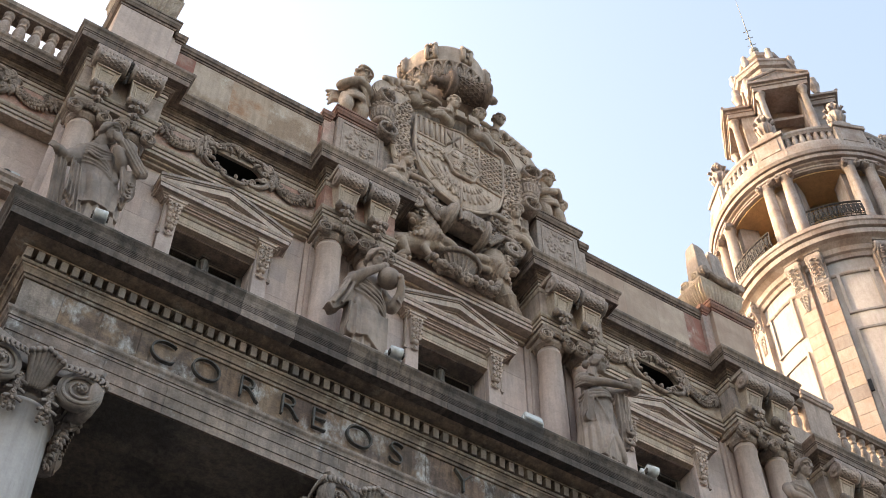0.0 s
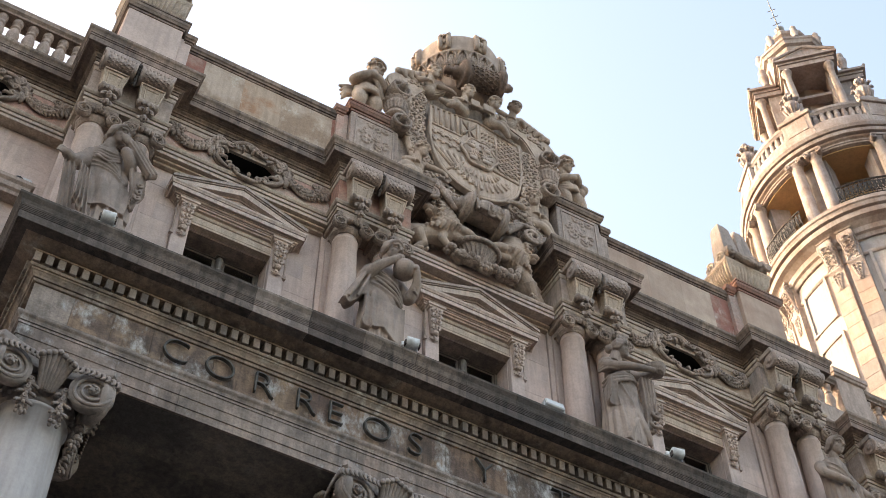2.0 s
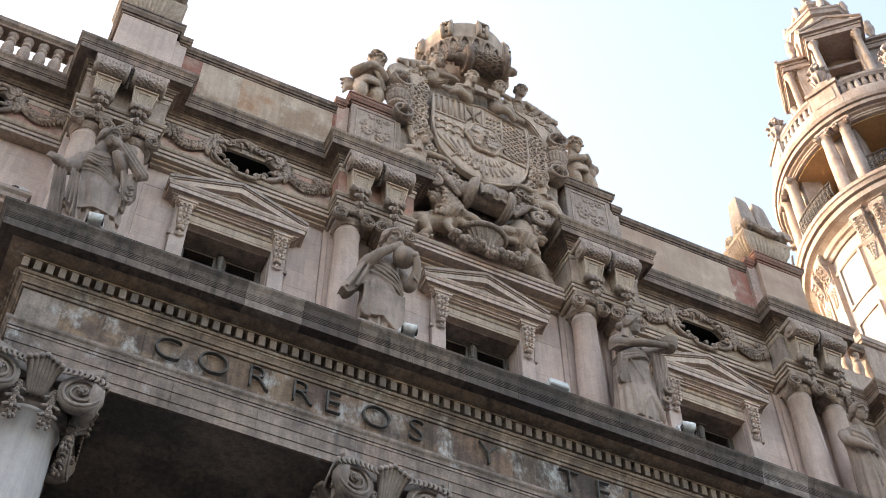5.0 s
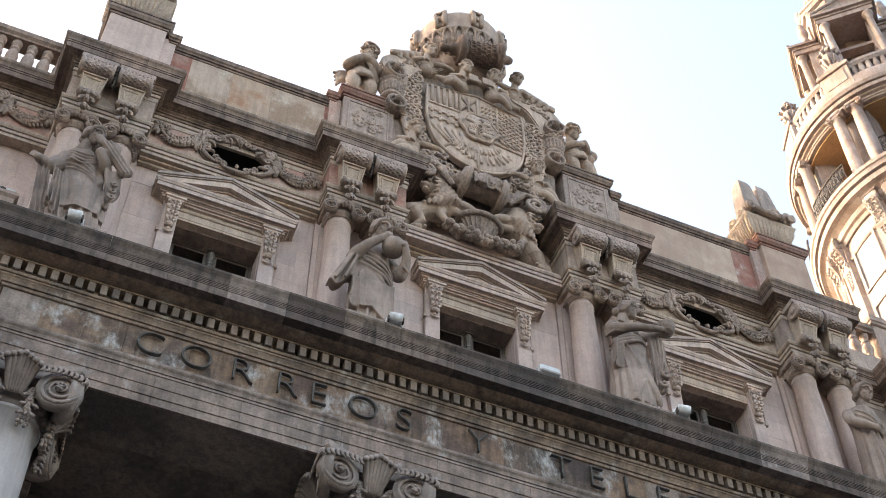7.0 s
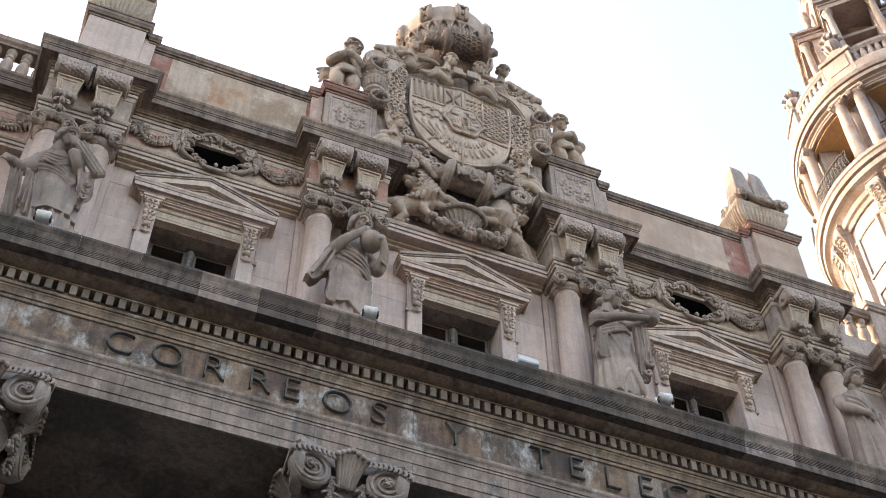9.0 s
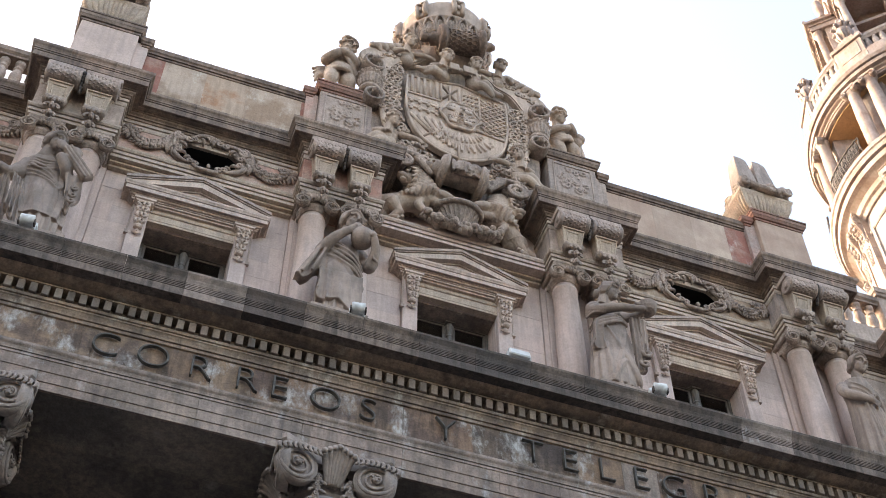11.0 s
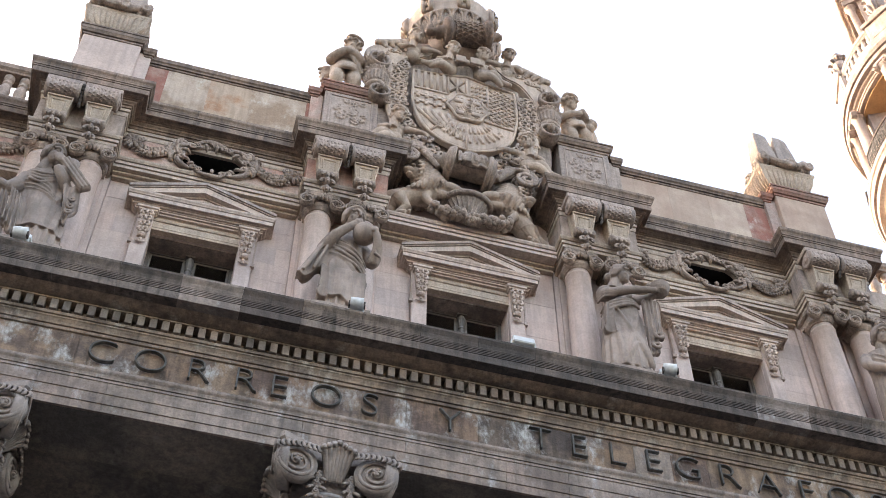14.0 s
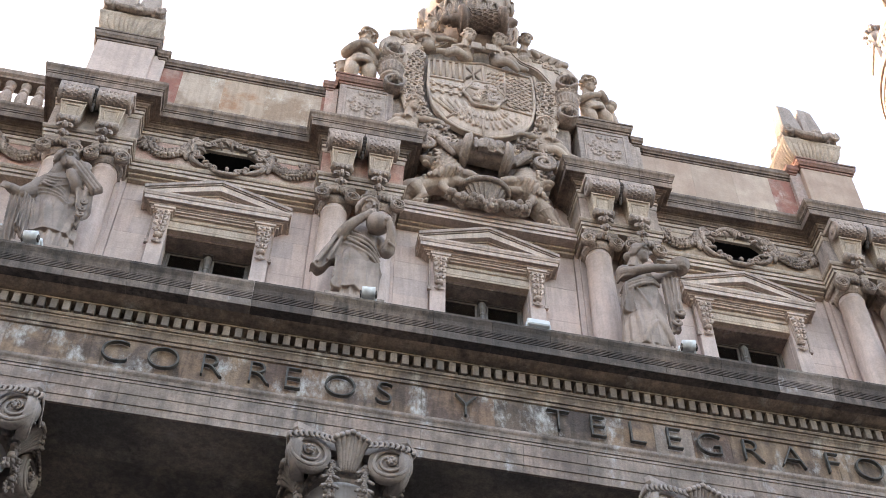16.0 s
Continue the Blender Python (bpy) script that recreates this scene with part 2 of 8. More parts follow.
def sweep(bm, profile, path):
    """A closed moulding profile of (out, z) along a plan line, mitred at its corners. Out is to the right of the way."""
    rings = []
    n = len(path)
    for i, (x, y) in enumerate(path):
        dirs = []
        if i:
            dirs.append((Vector((x, y)) - Vector(path[i - 1])).normalized())
        if i < n - 1:
            dirs.append((Vector(path[i + 1]) - Vector((x, y))).normalized())
        ns = [Vector((d.y, -d.x)) for d in dirs]
        m = ns[0] if len(ns) == 1 else (ns[0] + ns[1]) / max(0.2, 1 + ns[0].dot(ns[1]))
        rings.append([bm.verts.new((x + m.x * o, y + m.y * o, z)) for o, z in profile])
    k = len(profile)
    for a, b in zip(rings, rings[1:]):
        for i in range(k):
            j = (i + 1) % k
            bm.faces.new((a[i], b[i], b[j], a[j]))
    bm.faces.new(rings[0])
    bm.faces.new(rings[-1][::-1])
    bmesh.ops.recalc_face_normals(bm, faces=bm.faces[:])
    return bm


def lathe(bm, profile, segs=24, at=(0, 0, 0), squash=1.0):
    rings = []
    for r, z in profile:
        rings.append([bm.verts.new((at[0] + r * math.cos(2 * math.pi * i / segs), at[1] + squash * r * math.sin(2 * math.pi * i / segs), at[2] + z)) for i in range(segs)])
    for a, b in zip(rings, rings[1:]):
        for i in range(segs):
            j = (i + 1) % segs
            bm.faces.new((a[i], a[j], b[j], b[i]))
    bm.faces.new(rings[0][::-1])
    bm.faces.new(rings[-1])
    return bm


def ball(bm, at, size, segs=10, rings=6, rot=None):
    """An ellipsoid; size is its three half lengths."""
    m = Matrix.Translation(at)
    if rot:
        m = m @ Euler([radians(a) for a in rot]).to_matrix().to_4x4()
    if not isinstance(size, tuple):
        size = (size, size, size)
    bmesh.ops.create_uvsphere(bm, u_segments=segs, v_segments=rings, radius=1.0, matrix=m @ Matrix.Diagonal((*size, 1)))


def tube(bm, points, radii, segs=8):
    """A rounded bar through points, with a radius at each."""
    pts = [Vector(p) for p in points]
    if not isinstance(radii, (list, tuple)):
        radii = [radii] * len(pts)
    radii = [radii[round(i * (len(radii) - 1) / max(1, len(pts) - 1))] for i in range(len(pts))]
    rings = []
    ref = Vector((0, 0, 1))
    for i, p in enumerate(pts):
        d = (pts[min(i + 1, len(pts) - 1)] - pts[max(i - 1, 0)]).normalized()
        if abs(d.dot(ref)) > 0.95:
            ref = Vector((1, 0, 0)) if abs(d.x) < 0.9 else Vector((0, 1, 0))
        u = d.cross(ref).normalized()
        v = u.cross(d).normalized()
        ref = v
        rings.append([bm.verts.new(p + radii[i] * (math.cos(2 * math.pi * k / segs) * u + math.sin(2 * math.pi * k / segs) * v)) for k in range(segs)])
    for a, b in zip(rings, rings[1:]):
        for i in range(segs):
            j = (i + 1) % segs
            bm.faces.new((a[i], a[j], b[j], b[i]))
    bm.faces.new(rings[0][::-1])
    bm.faces.new(rings[-1])
    return bm


def spiral(cx, cy, cz, r0, turns, start, axis="y", hand=1, steps=14, shrink=0.12):
    """Points of a volute in an upright plane."""
    out = []
    total = int(turns * steps)
    for i in range(total + 1):
        f = i / total
        r = r0 * (1 - f) ** 0.9 + r0 * shrink * f
        a = start + hand * 2 * math.pi * turns * f
        if axis == "y":
            out.append((cx + r * math.cos(a), cy, cz + r * math.sin(a)))
        else:
            out.append((cx, cy + r * math.cos(a), cz + r * math.sin(a)))
    return out


def smooth_line(pts, n=6):
    """Points of a soft curve through pts (not closed)."""
    out = []
    for i in range(len(pts) - 1):
        p0, p1, p2, p3 = (Vector(pts[max(0, min(len(pts) - 1, i + k))]) for k in (-1, 0, 1, 2))
        for j in range(n):
            t = j / n
            out.append(tuple(0.5 * ((2 * p1) + (p2 - p0) * t + (2 * p0 - 5 * p1 + 4 * p2 - p3) * t * t + (3 * p1 - p0 - 3 * p2 + p3) * t ** 3)))
    out.append(tuple(pts[-1]))
    return out


def oval_panel(bm, x0, x1, z0, z1, y0, y1, cx, cz, rx, rz, segs=32):
    """A wall panel with an oval hole right through it."""
    def rim(a):
        c, s = math.cos(a), math.sin(a)
        t = min(((x1 - cx) if c > 0 else (cx - x0)) / max(abs(c), 1e-6), ((z1 - cz) if s > 0 else (cz - z0)) / max(abs(s), 1e-6))
        return cx + t * c, cz + t * s
    corner = [math.atan2(z - cz, x - cx) for x, z in ((x0, z0), (x1, z0), (x1, z1), (x0, z1))]
    angles = sorted([2 * math.pi * i / segs - math.pi + 0.01 for i in range(segs)] + corner)
    rings = []
    for y in (y0, y1):
        rings.append([bm.verts.new((cx + rx * math.cos(a), y, cz + rz * math.sin(a))) for a in angles])
        rings.append([bm.verts.new((rim(a)[0], y, rim(a)[1])) for a in angles])
    n = len(angles)
    for i in range(n):
        j = (i + 1) % n
        for a, b in ((0, 1), (3, 2), (2, 0), (1, 3)):
            bm.faces.new((rings[a][i], rings[a][j], rings[b][j], rings[b][i]))
    bmesh.ops.recalc_face_normals(bm, faces=bm.faces[:])
    return bm


def wall_with_holes(bm, x0, x1, z0, z1, y0, y1, holes):
    """An upright wall along x with rectangular openings (xa, xb, za, zb) right through it."""
    xs = sorted({x0, x1, *(h[0] for h in holes), *(h[1] for h in holes)})
    for xa, xb in zip(xs, xs[1:]):
        mid = (xa + xb) / 2
        gaps = sorted((h[2], h[3]) for h in holes if h[0] < mid < h[1])
        z = z0
        for za, zb in gaps:
            if za > z:
                box(bm, xa, xb, y0, y1, z, za)
            z = zb
        if z < z1:
            box(bm, xa, xb, y0, y1, z, z1)
    bmesh.ops.remove_doubles(bm, verts=bm.verts[:], dist=0.0005)
    return bm


def fused(name, bm, material, voxel=0.03, smooth=2, rough=0.0, parent=None, label=""):
    me = bpy.data.meshes.new(name)
    bm.to_mesh(me)
    bm.free()
    tmp = new("form", me)
    r = tmp.modifiers.new("skin", "REMESH")
    r.mode, r.voxel_size = "VOXEL", voxel
    if smooth:
        s = tmp.modifiers.new("soft", "SMOOTH")
        s.factor, s.iterations = 0.5, smooth
    if rough:
        tex = bpy.data.textures.new("worn", "CLOUDS")
        tex.noise_scale = 0.12
        d = tmp.modifiers.new("worn", "DISPLACE")
        d.texture, d.strength, d.mid_level = tex, rough, 0.5
    done = bpy.data.meshes.new_from_object(tmp.evaluated_get(bpy.context.evaluated_depsgraph_get()))
    bpy.data.objects.remove(tmp)
    done.name = name
    done.materials.clear()
    done.materials.append(material)
    done.polygons.foreach_set("use_smooth", [True] * len(done.polygons))
    ob = new(name, done)
    ob.parent = parent
    return tagged(ob, label)


# ---- plan of the front ----
BAY = 5.0
XB = [1.78 + BAY * k for k in range(4)]          # axes of the column pairs
XW = [4.28 + BAY * k for k in range(3)]          # axes of the windows
Y_FR = 13.70                                     # face of the lower frieze
Y_UP = 15.15                                     # face of the upper wall
Y_UF = 14.90                                     # face of the upper frieze
Y_BF = 14.48                                     # the same where it steps out over a column pair
WING, WING_E = 0.62, 1.02                         # how far the west and the east wing stand back
Z_SOF, Z_ARC, Z_FRT, Z_COR = 15.39, 15.92, 16.80, 17.80   # lower soffit, architrave top, frieze top, cornice top
Z_UA, Z_UF, Z_UC, Z_PAR = 22.70, 23.00, 24.56, 26.55      # upper architrave, frieze, cornice, parapet
P_L, P_R = 1.28, 17.28                           # ends of the portico

# ---- ground ----
bm = bmesh.new()
box(bm, -1500, 1500, -1500, 1500, -0.5, 0.0)
part("ground", bm, ASPHALT)
tagged(bpy.data.objects["ground"], "grey asphalt street in front of the building", "ground", kind="structure")
bm = bmesh.new()
box(bm, -30, 60, -6, 60, 0.0, 0.12, 0.02)
pavement = tagged(part("pavement", bm, PAVING), "worn grey stone pavement along the front", "pavement", kind="structure")
bm = bmesh.new()
for i in range(5):
    box(bm, P_L - 1.2 + 0.3 * i, P_R + 1.2 - 0.3 * i, 11.6 + 0.35 * i, 17.0, 0.12 + 0.18 * i, 0.30 + 0.18 * i)
tagged(part("portico_steps", bm, PAVING), "grey stone steps up to the portico", "steps", kind="structure")

# unseen boxes added behind the camera, closing the place and cutting low light
bm = bmesh.new()
box(bm, -90, 110, -68, -60, -0.1, 15.0)
box(bm, -90, -82, -60, 40, -0.1, 15.0)
tagged(part("house_row", bm, CUT_ROW), "plain unseen boxes added across the street to cut low light", "house row", kind="structure")

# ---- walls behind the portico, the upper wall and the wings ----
# the portico's inside is shaded by its dark stone colour
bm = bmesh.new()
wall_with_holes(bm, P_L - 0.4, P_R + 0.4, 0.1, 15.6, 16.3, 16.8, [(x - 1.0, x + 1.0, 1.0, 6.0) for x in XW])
wall_portico = tagged(part("wall_portico", bm, DARKWALL), "stone wall behind the portico, its shade painted in dark brown", "wall", kind="structure")
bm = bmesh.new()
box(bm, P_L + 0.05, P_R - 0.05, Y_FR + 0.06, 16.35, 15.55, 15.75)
tagged(part("ceiling", bm, DARKWALL), "stained stone ceiling of the portico, darkened further as painted shade", "ceiling", kind="structure")
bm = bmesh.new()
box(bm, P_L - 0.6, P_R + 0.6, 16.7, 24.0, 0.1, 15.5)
tagged(part("wall_inner", bm, DARKWALL), "inner wall behind the portico, its shade painted dark", "wall", kind="structure")

W_Z0, W_Z1 = 19.0, 21.33
bm = bmesh.new()
wall_with_holes(bm, XB[0] - 0.7, XB[3] + 0.7, 15.6, Z_UA, Y_UP + 0.03, Y_UP + 0.5, [(x - 0.77, x + 0.77, W_Z0, W_Z1) for x in XW])
wall_upper = tagged(part("wall_upper", bm, WALL), "pinkish-grey ashlar wall of the upper storey", "wall", kind="structure")
L_END, R_END = -16.0, 27.5
XWL = [XW[0] - BAY, XW[0] - 2 * BAY]
XWR = [XW[2] + BAY, XW[2] + 2 * BAY - 0.8]
for name, xa, xb, back in (("wall_west_wing", L_END, XB[0] - 0.7, WING), ("wall_east_wing", XB[3] + 0.7, R_END, WING_E)):
    bm = bmesh.new()
    box(bm, xa, xb, Y_UP + back, Y_UP + back + 0.5, 0.1, Z_UA)
    tagged(part(name, bm, WALL), "pinkish-grey ashlar wall of the side wing", "wall", kind="structure")
# unseen length of wall, added to keep sunlight off the ground
bm = bmesh.new()
box(bm, -80.0, L_END, Y_UP + WING, 24.0, 0.1, 25.6)
tagged(part("wall_far_wing", bm, WALL), "unseen wall added beyond the side wing to shade the pavement", "wall", kind="structure")
# unseen block added behind roofs to keep low sun off crown and children
bm = bmesh.new()
box(bm, -20.0, 4.2, 24.2, 31.0, 0.1, 36.2)
tagged(part("wall_rear_hall", bm, WALL), "unseen block added behind the roofs to keep off the sun", "wall", kind="structure")
# the rooms' unlit look is put into a dark plaster colour
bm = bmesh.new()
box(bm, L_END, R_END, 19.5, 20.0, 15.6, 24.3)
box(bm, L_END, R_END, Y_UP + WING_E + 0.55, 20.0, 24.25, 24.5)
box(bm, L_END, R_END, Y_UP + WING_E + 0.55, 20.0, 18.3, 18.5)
tagged(part("wall_rooms", bm, ROOM), "back wall and ceiling of the rooms, dimness painted in dark plaster", "wall", kind="structure")

# ---- lower entablature of the portico ----
front = [(P_L, Y_UP + 0.1), (P_L, Y_FR), (P_R, Y_FR), (P_R, Y_UP + 0.1)]
lower = root("portico_entablature", (0, 0, 0), "soot-stained stone entablature with dentils over the portico", "entablature", kind="structure")
core = bmesh.new()
sweep(core, [(-0.06, Z_SOF + 0.006), (-0.06, Z_COR - 0.06), (-1.0, Z_COR - 0.06), (-1.0, Z_SOF + 0.006)], front)
part("core", core, DARKWALL, lower)
bed = bmesh.new()
F = Z_FRT
sweep(bed, [(0.0, F), (0.03, F + 0.005), (0.045, F + 0.045), (0.015, F + 0.047), (0.015, F + 0.06), (0.06, F + 0.062), (0.075, F + 0.10), (0.10, F + 0.135), (0.12, F + 0.15), (0.12, F + 0.175), (0.145, F + 0.178), (0.16, F + 0.205), (0.16, F + 0.22), (0.02, F + 0.224), (0.02, F + 0.43), (0.20, F + 0.435), (0.20, F + 0.465), (0.175, F + 0.467), (0.175, F + 0.485), (0.215, F + 0.487)]
      + [(0.215 + 0.20 * math.sin(radians(15 * k)), F + 0.487 + 0.125 * (1 - math.cos(radians(15 * k)))) for k in range(1, 7)] + [(0.415, F + 0.64), (-0.1, F + 0.66), (-0.1, F)], front)
part("bed_moulding", bed, BEDSTONE, lower)


# ---- upper entablature: it steps out over the column pairs and breaks off round the arms ----
def stepped(x_from, x_to, axes, y_main, y_step, half, y_start=None, y_end=None):
    pts = []
    if y_start is not None:
        pts.append((x_from, y_start))
    pts.append((x_from, y_main if abs(x_from - axes[0]) > half + 0.01 else y_step))
    for x in axes:
        if x - half > x_from + 0.01:
            pts += [(x - half, pts[-1][1]), (x - half, y_step)]
        if x + half < x_to - 0.01:
            pts += [(x + half, y_step), (x + half, y_main)]
    pts.append((x_to, pts[-1][1]))
    if y_end is not None:
        pts.append((x_to, y_end))
    return [p for i, p in enumerate(pts) if i == 0 or p != pts[i - 1]]


def block_lines(path, step, clear=0.36, gap=0.004):
    """Cuts a plan line into block-long pieces, with the cuts kept off the corners."""
    out, cur = [], [path[0]]
    for (x0, y0), (x1, y1) in zip(path, path[1:]):
        d = Vector((x1 - x0, y1 - y0))
        n = d.length
        u = d / n
        if n > 2 * clear + 0.3:
            k = max(1, round((n - 2 * clear) / step))
            for i in range(k + 1):
                s = clear + (n - 2 * clear) * i / k
                cur.append((x0 + u.x * (s - gap / 2), y0 + u.y * (s - gap / 2)))
                out.append(cur)
                cur = [(x0 + u.x * (s + gap / 2), y0 + u.y * (s + gap / 2))]
        cur.append((x1, y1))
    out.append(cur)
    return [c for c in out if len(c) > 1]


HALF = 0.78
west = [(L_END, Y_UF + WING), (XB[0] - HALF, Y_UF + WING), (XB[0] - HALF, Y_BF), (XB[0] + HALF, Y_BF), (XB[0] + HALF, Y_UF),
        (XB[1] - HALF, Y_UF), (XB[1] - HALF, Y_BF), (XB[1] + HALF, Y_BF), (XB[1] + HALF, Y_UP + 0.1)]
X5 = 20.33
east = [(XB[2] - HALF, Y_UP + 0.1), (XB[2] - HALF, Y_BF), (XB[2] + HALF, Y_BF), (XB[2] + HALF, Y_UF),
        (XB[3] - HALF, Y_UF), (XB[3] - HALF, Y_BF), (XB[3] + HALF, Y_BF), (XB[3] + HALF, Y_UF + WING_E),
        (X5 - HALF, Y_UF + WING_E), (X5 - HALF, Y_BF + WING_E), (X5 + HALF, Y_BF + WING_E), (X5 + HALF, Y_UF + WING_E), (R_END, Y_UF + WING_E)]
BACK = -0.6
P_CORN = [(0.0, 23.98), (0.03, 23.98), (0.045, 24.02), (0.025, 24.022), (0.025, 24.036), (0.065, 24.038), (0.07, 24.065), (0.105, 24.09), (0.115, 24.115), (0.145, 24.12), (0.145, 24.135), (0.13, 24.137), (0.13, 24.15), (0.17, 24.153), (0.20, 24.165), (0.215, 24.185), (0.27, 24.185), (0.27, 24.15), (0.295, 24.15),
          (0.30, 24.29), (0.27, 24.292), (0.27, 24.308), (0.308, 24.31), (0.308, 24.345), (0.29, 24.347), (0.29, 24.36), (0.318, 24.362), (0.322, 24.40), (0.338, 24.44), (0.362, 24.47), (0.37, 24.49), (0.37, 24.55), (0.355, Z_UC), (BACK, Z_UC + 0.02), (BACK, 23.98)]
P_ARCH = [(0.0, Z_UA), (0.0, Z_UA + 0.08), (-0.035, Z_UA + 0.082), (-0.035, Z_UA + 0.10), (0.02, Z_UA + 0.102), (0.02, Z_UA + 0.18), (-0.02, Z_UA + 0.182), (-0.02, Z_UA + 0.2), (0.035, Z_UA + 0.202), (0.06, Z_UA + 0.24), (0.065, Z_UA + 0.28), (0.0, Z_UA + 0.3), (BACK, Z_UA + 0.3), (BACK, Z_UA)]
for xa, xb in ((XB[0] + HALF, XB[1] - HALF), (XB[1] + HALF, XB[2] - HALF), (XB[2] + HALF, XB[3] - HALF)):
    for y, z in ((Y_UF + 0.08, Z_UA - 0.055), (Y_UF + 0.155, Z_UA - 0.11)):
        bm = bmesh.new()
        box(bm, xa + 0.01, xb - 0.01, y, Y_UP + 0.06, z, Z_UA - 0.003, 0.008)
        tagged(part("trim", bm, OCHRE), "stepped pale stone moulding under the upper entablature", "moulding", kind="structure")
for name, line in (("upper_entablature_west", west), ("upper_entablature_east", east)):
    up = root(name, (0, 0, 0), "weathered grey stone entablature stepping out over the column pairs", "entablature", kind="structure")
    # whole blocks take the darker stone, which paints shade onto their undersides
    for run in block_lines(line, 1.05):
        bm = bmesh.new()
        part("cornice_block", sweep(bm, P_CORN, run), CORNICE, up)
    bm = bmesh.new()
    part("cornice_core", sweep(bm, [(0.0, 24.0), (0.10, 24.18), (0.25, 24.19), (0.25, 24.5), (BACK + 0.05, 24.5), (BACK + 0.05, 24.0)], line), CORNICE, up)
    bm = bmesh.new()
    part("architrave", sweep(bm, P_ARCH, line), OCHRE, up)
    # frieze: stepped blocks over the pairs and panels with an oval opening between
    for (xa, ya), (xb, yb) in zip(line, line[1:]):
        if ya != yb:
            continue
        bm = bmesh.new()
        if xb - xa > 2.0:
            n = max(1, round((xb - xa) / BAY))
            if xb > R_END - 0.1:
                n = 1
            for k in range(n):
                x0, x1 = xa + (xb - xa) * k / n, xa + (xb - xa) * (k + 1) / n
                cx = min(XW + XWL + XWR, key=lambda v: abs(v - (x0 + x1) / 2))
                if not x0 + 0.6 < cx < x1 - 0.6:
                    cx = (x0 + x1) / 2
                oval_panel(bm, x0, x1, Z_UF, 23.985, ya, ya + 0.1, cx, 23.44, 0.60, 0.42)
            part("frieze_panel", bm, PINK if name.endswith("west") else SLAB, up)
            # near-black boxes stand in for the shade inside the oval openings
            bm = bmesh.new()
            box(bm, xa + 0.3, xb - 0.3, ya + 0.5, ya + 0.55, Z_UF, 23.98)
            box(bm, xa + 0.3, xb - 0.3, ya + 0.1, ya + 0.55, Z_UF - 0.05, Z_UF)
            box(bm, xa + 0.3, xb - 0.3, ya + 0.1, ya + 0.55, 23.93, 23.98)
            part("attic_lining", bm, OVAL_SHADE, up, "near-black boxes painted as the shade inside the oval openings")
        else:
            box(bm, xa, xb, ya, ya + 0.9, Z_UF, 23.985)
            part("frieze_block", bm, ROSE if abs(xa + HALF - XB[1]) < 0.3 else TRIM, up)
    bm = bmesh.new()
    sweep(bm, [(0.0, 23.70), (0.012, 23.70), (0.02, 23.74), (0.02, 23.82), (-0.015, 23.822), (-0.015, 23.84), (0.04, 23.842), (0.04, 23.9), (0.0, 23.99), (-0.05, 23.99), (-0.05, 23.70)], line)
    part("frieze_moulding", bm, OCHRE, up)

# ledge between the two middle pairs, on which the lions stand
bm = bmesh.new()
sweep(bm, [(o + 0.0, z) for o, z in P_ARCH[:-2]] + [(-0.4, Z_UA + 0.3), (-0.4, Z_UA)], [(XB[1] + HALF + 0.02, Y_UF - 0.11), (XB[2] - HALF - 0.02, Y_UF - 0.11)])
tagged(part("ledge_middle", bm, PALETRIM), "moulded grey stone ledge below the coat of arms", "ledge", kind="structure")
bm = bmesh.new()
box(bm, XB[1] + 0.5, XB[2] - 0.5, Y_UP, Y_UP + 0.5, Z_UA, 26.7)
tagged(part("wall_arms", bm, WALL), "grey stone wall behind the coat of arms", "wall", kind="structure")


# ---- parapet with piers, and the balustrades of the wings ----
def cap_run(bm, path, z, back):
    return sweep(bm, [(0.0, z - 0.30), (0.02, z - 0.29), (0.025, z - 0.25), (-0.015, z - 0.248), (-0.015, z - 0.228), (0.045, z - 0.226), (0.05, z - 0.18), (0.08, z - 0.15), (0.085, z - 0.03), (0.07, z), (-back, z), (-back, z - 0.3)], path)


Y_PA = 14.84
for name, xa, xb in (("parapet_west", XB[0] + 0.55, XB[1] - 0.62), ("parapet_east", XB[2] + 0.6, XB[3] - 0.55)):
    para = root(name, (0, 0, 0), "low stone parapet wall of ochre and pink slabs with a grey coping", "parapet", kind="structure")
    bm = bmesh.new()
    box(bm, xa, xb, Y_PA + 0.02, Y_PA + 0.4, Z_UC - 0.02, Z_PAR - 0.03)
    part("parapet_core", bm, TRIM, para)
    for run in block_lines([(xa, Y_PA), (xb, Y_PA)], 0.85, 0.3, 0.003):
        bm = bmesh.new()
        part("coping_stone", cap_run(bm, run, Z_PAR + random.uniform(-0.008, 0.008), 0.42), COPING, para)
    widths = [0.75, 0.95, 0.95, 1.25, 0.35] if "west" in name else [0.6, 0.85, 1.0, 0.9, 0.85]
    mats = [REDSLAB, SLAB, RUSTSLAB, SLAB, REDSLAB] if "west" in name else [PALESLAB, PALESLAB, PALESLAB, PALESLAB, REDSLAB]
    scale = (xb - xa) / sum(widths)
    x = xa
    for wd, mt in zip(widths, mats):
        bm = bmesh.new()
        box(bm, x + 0.001, x + wd * scale - 0.001, Y_PA, Y_PA + 0.03, Z_UC + 0.0, Z_PAR - 0.3)
        part("slab", bm, mt, para)
        x += wd * scale

# moulded end of a ledge on the west wing
bm = bmesh.new()
sweep(bm, [(0, 20.72), (0.25, 20.72), (0.26, 20.80), (0.31, 20.83), (0.31, 20.95), (0.36, 21.0), (0.36, 21.08), (0.0, 21.10), (-0.1, 21.1), (-0.1, 20.72)], [(-3.2, Y_UP + WING), (0.50, Y_UP + WING), (0.50, Y_UP + WING + 0.1)])
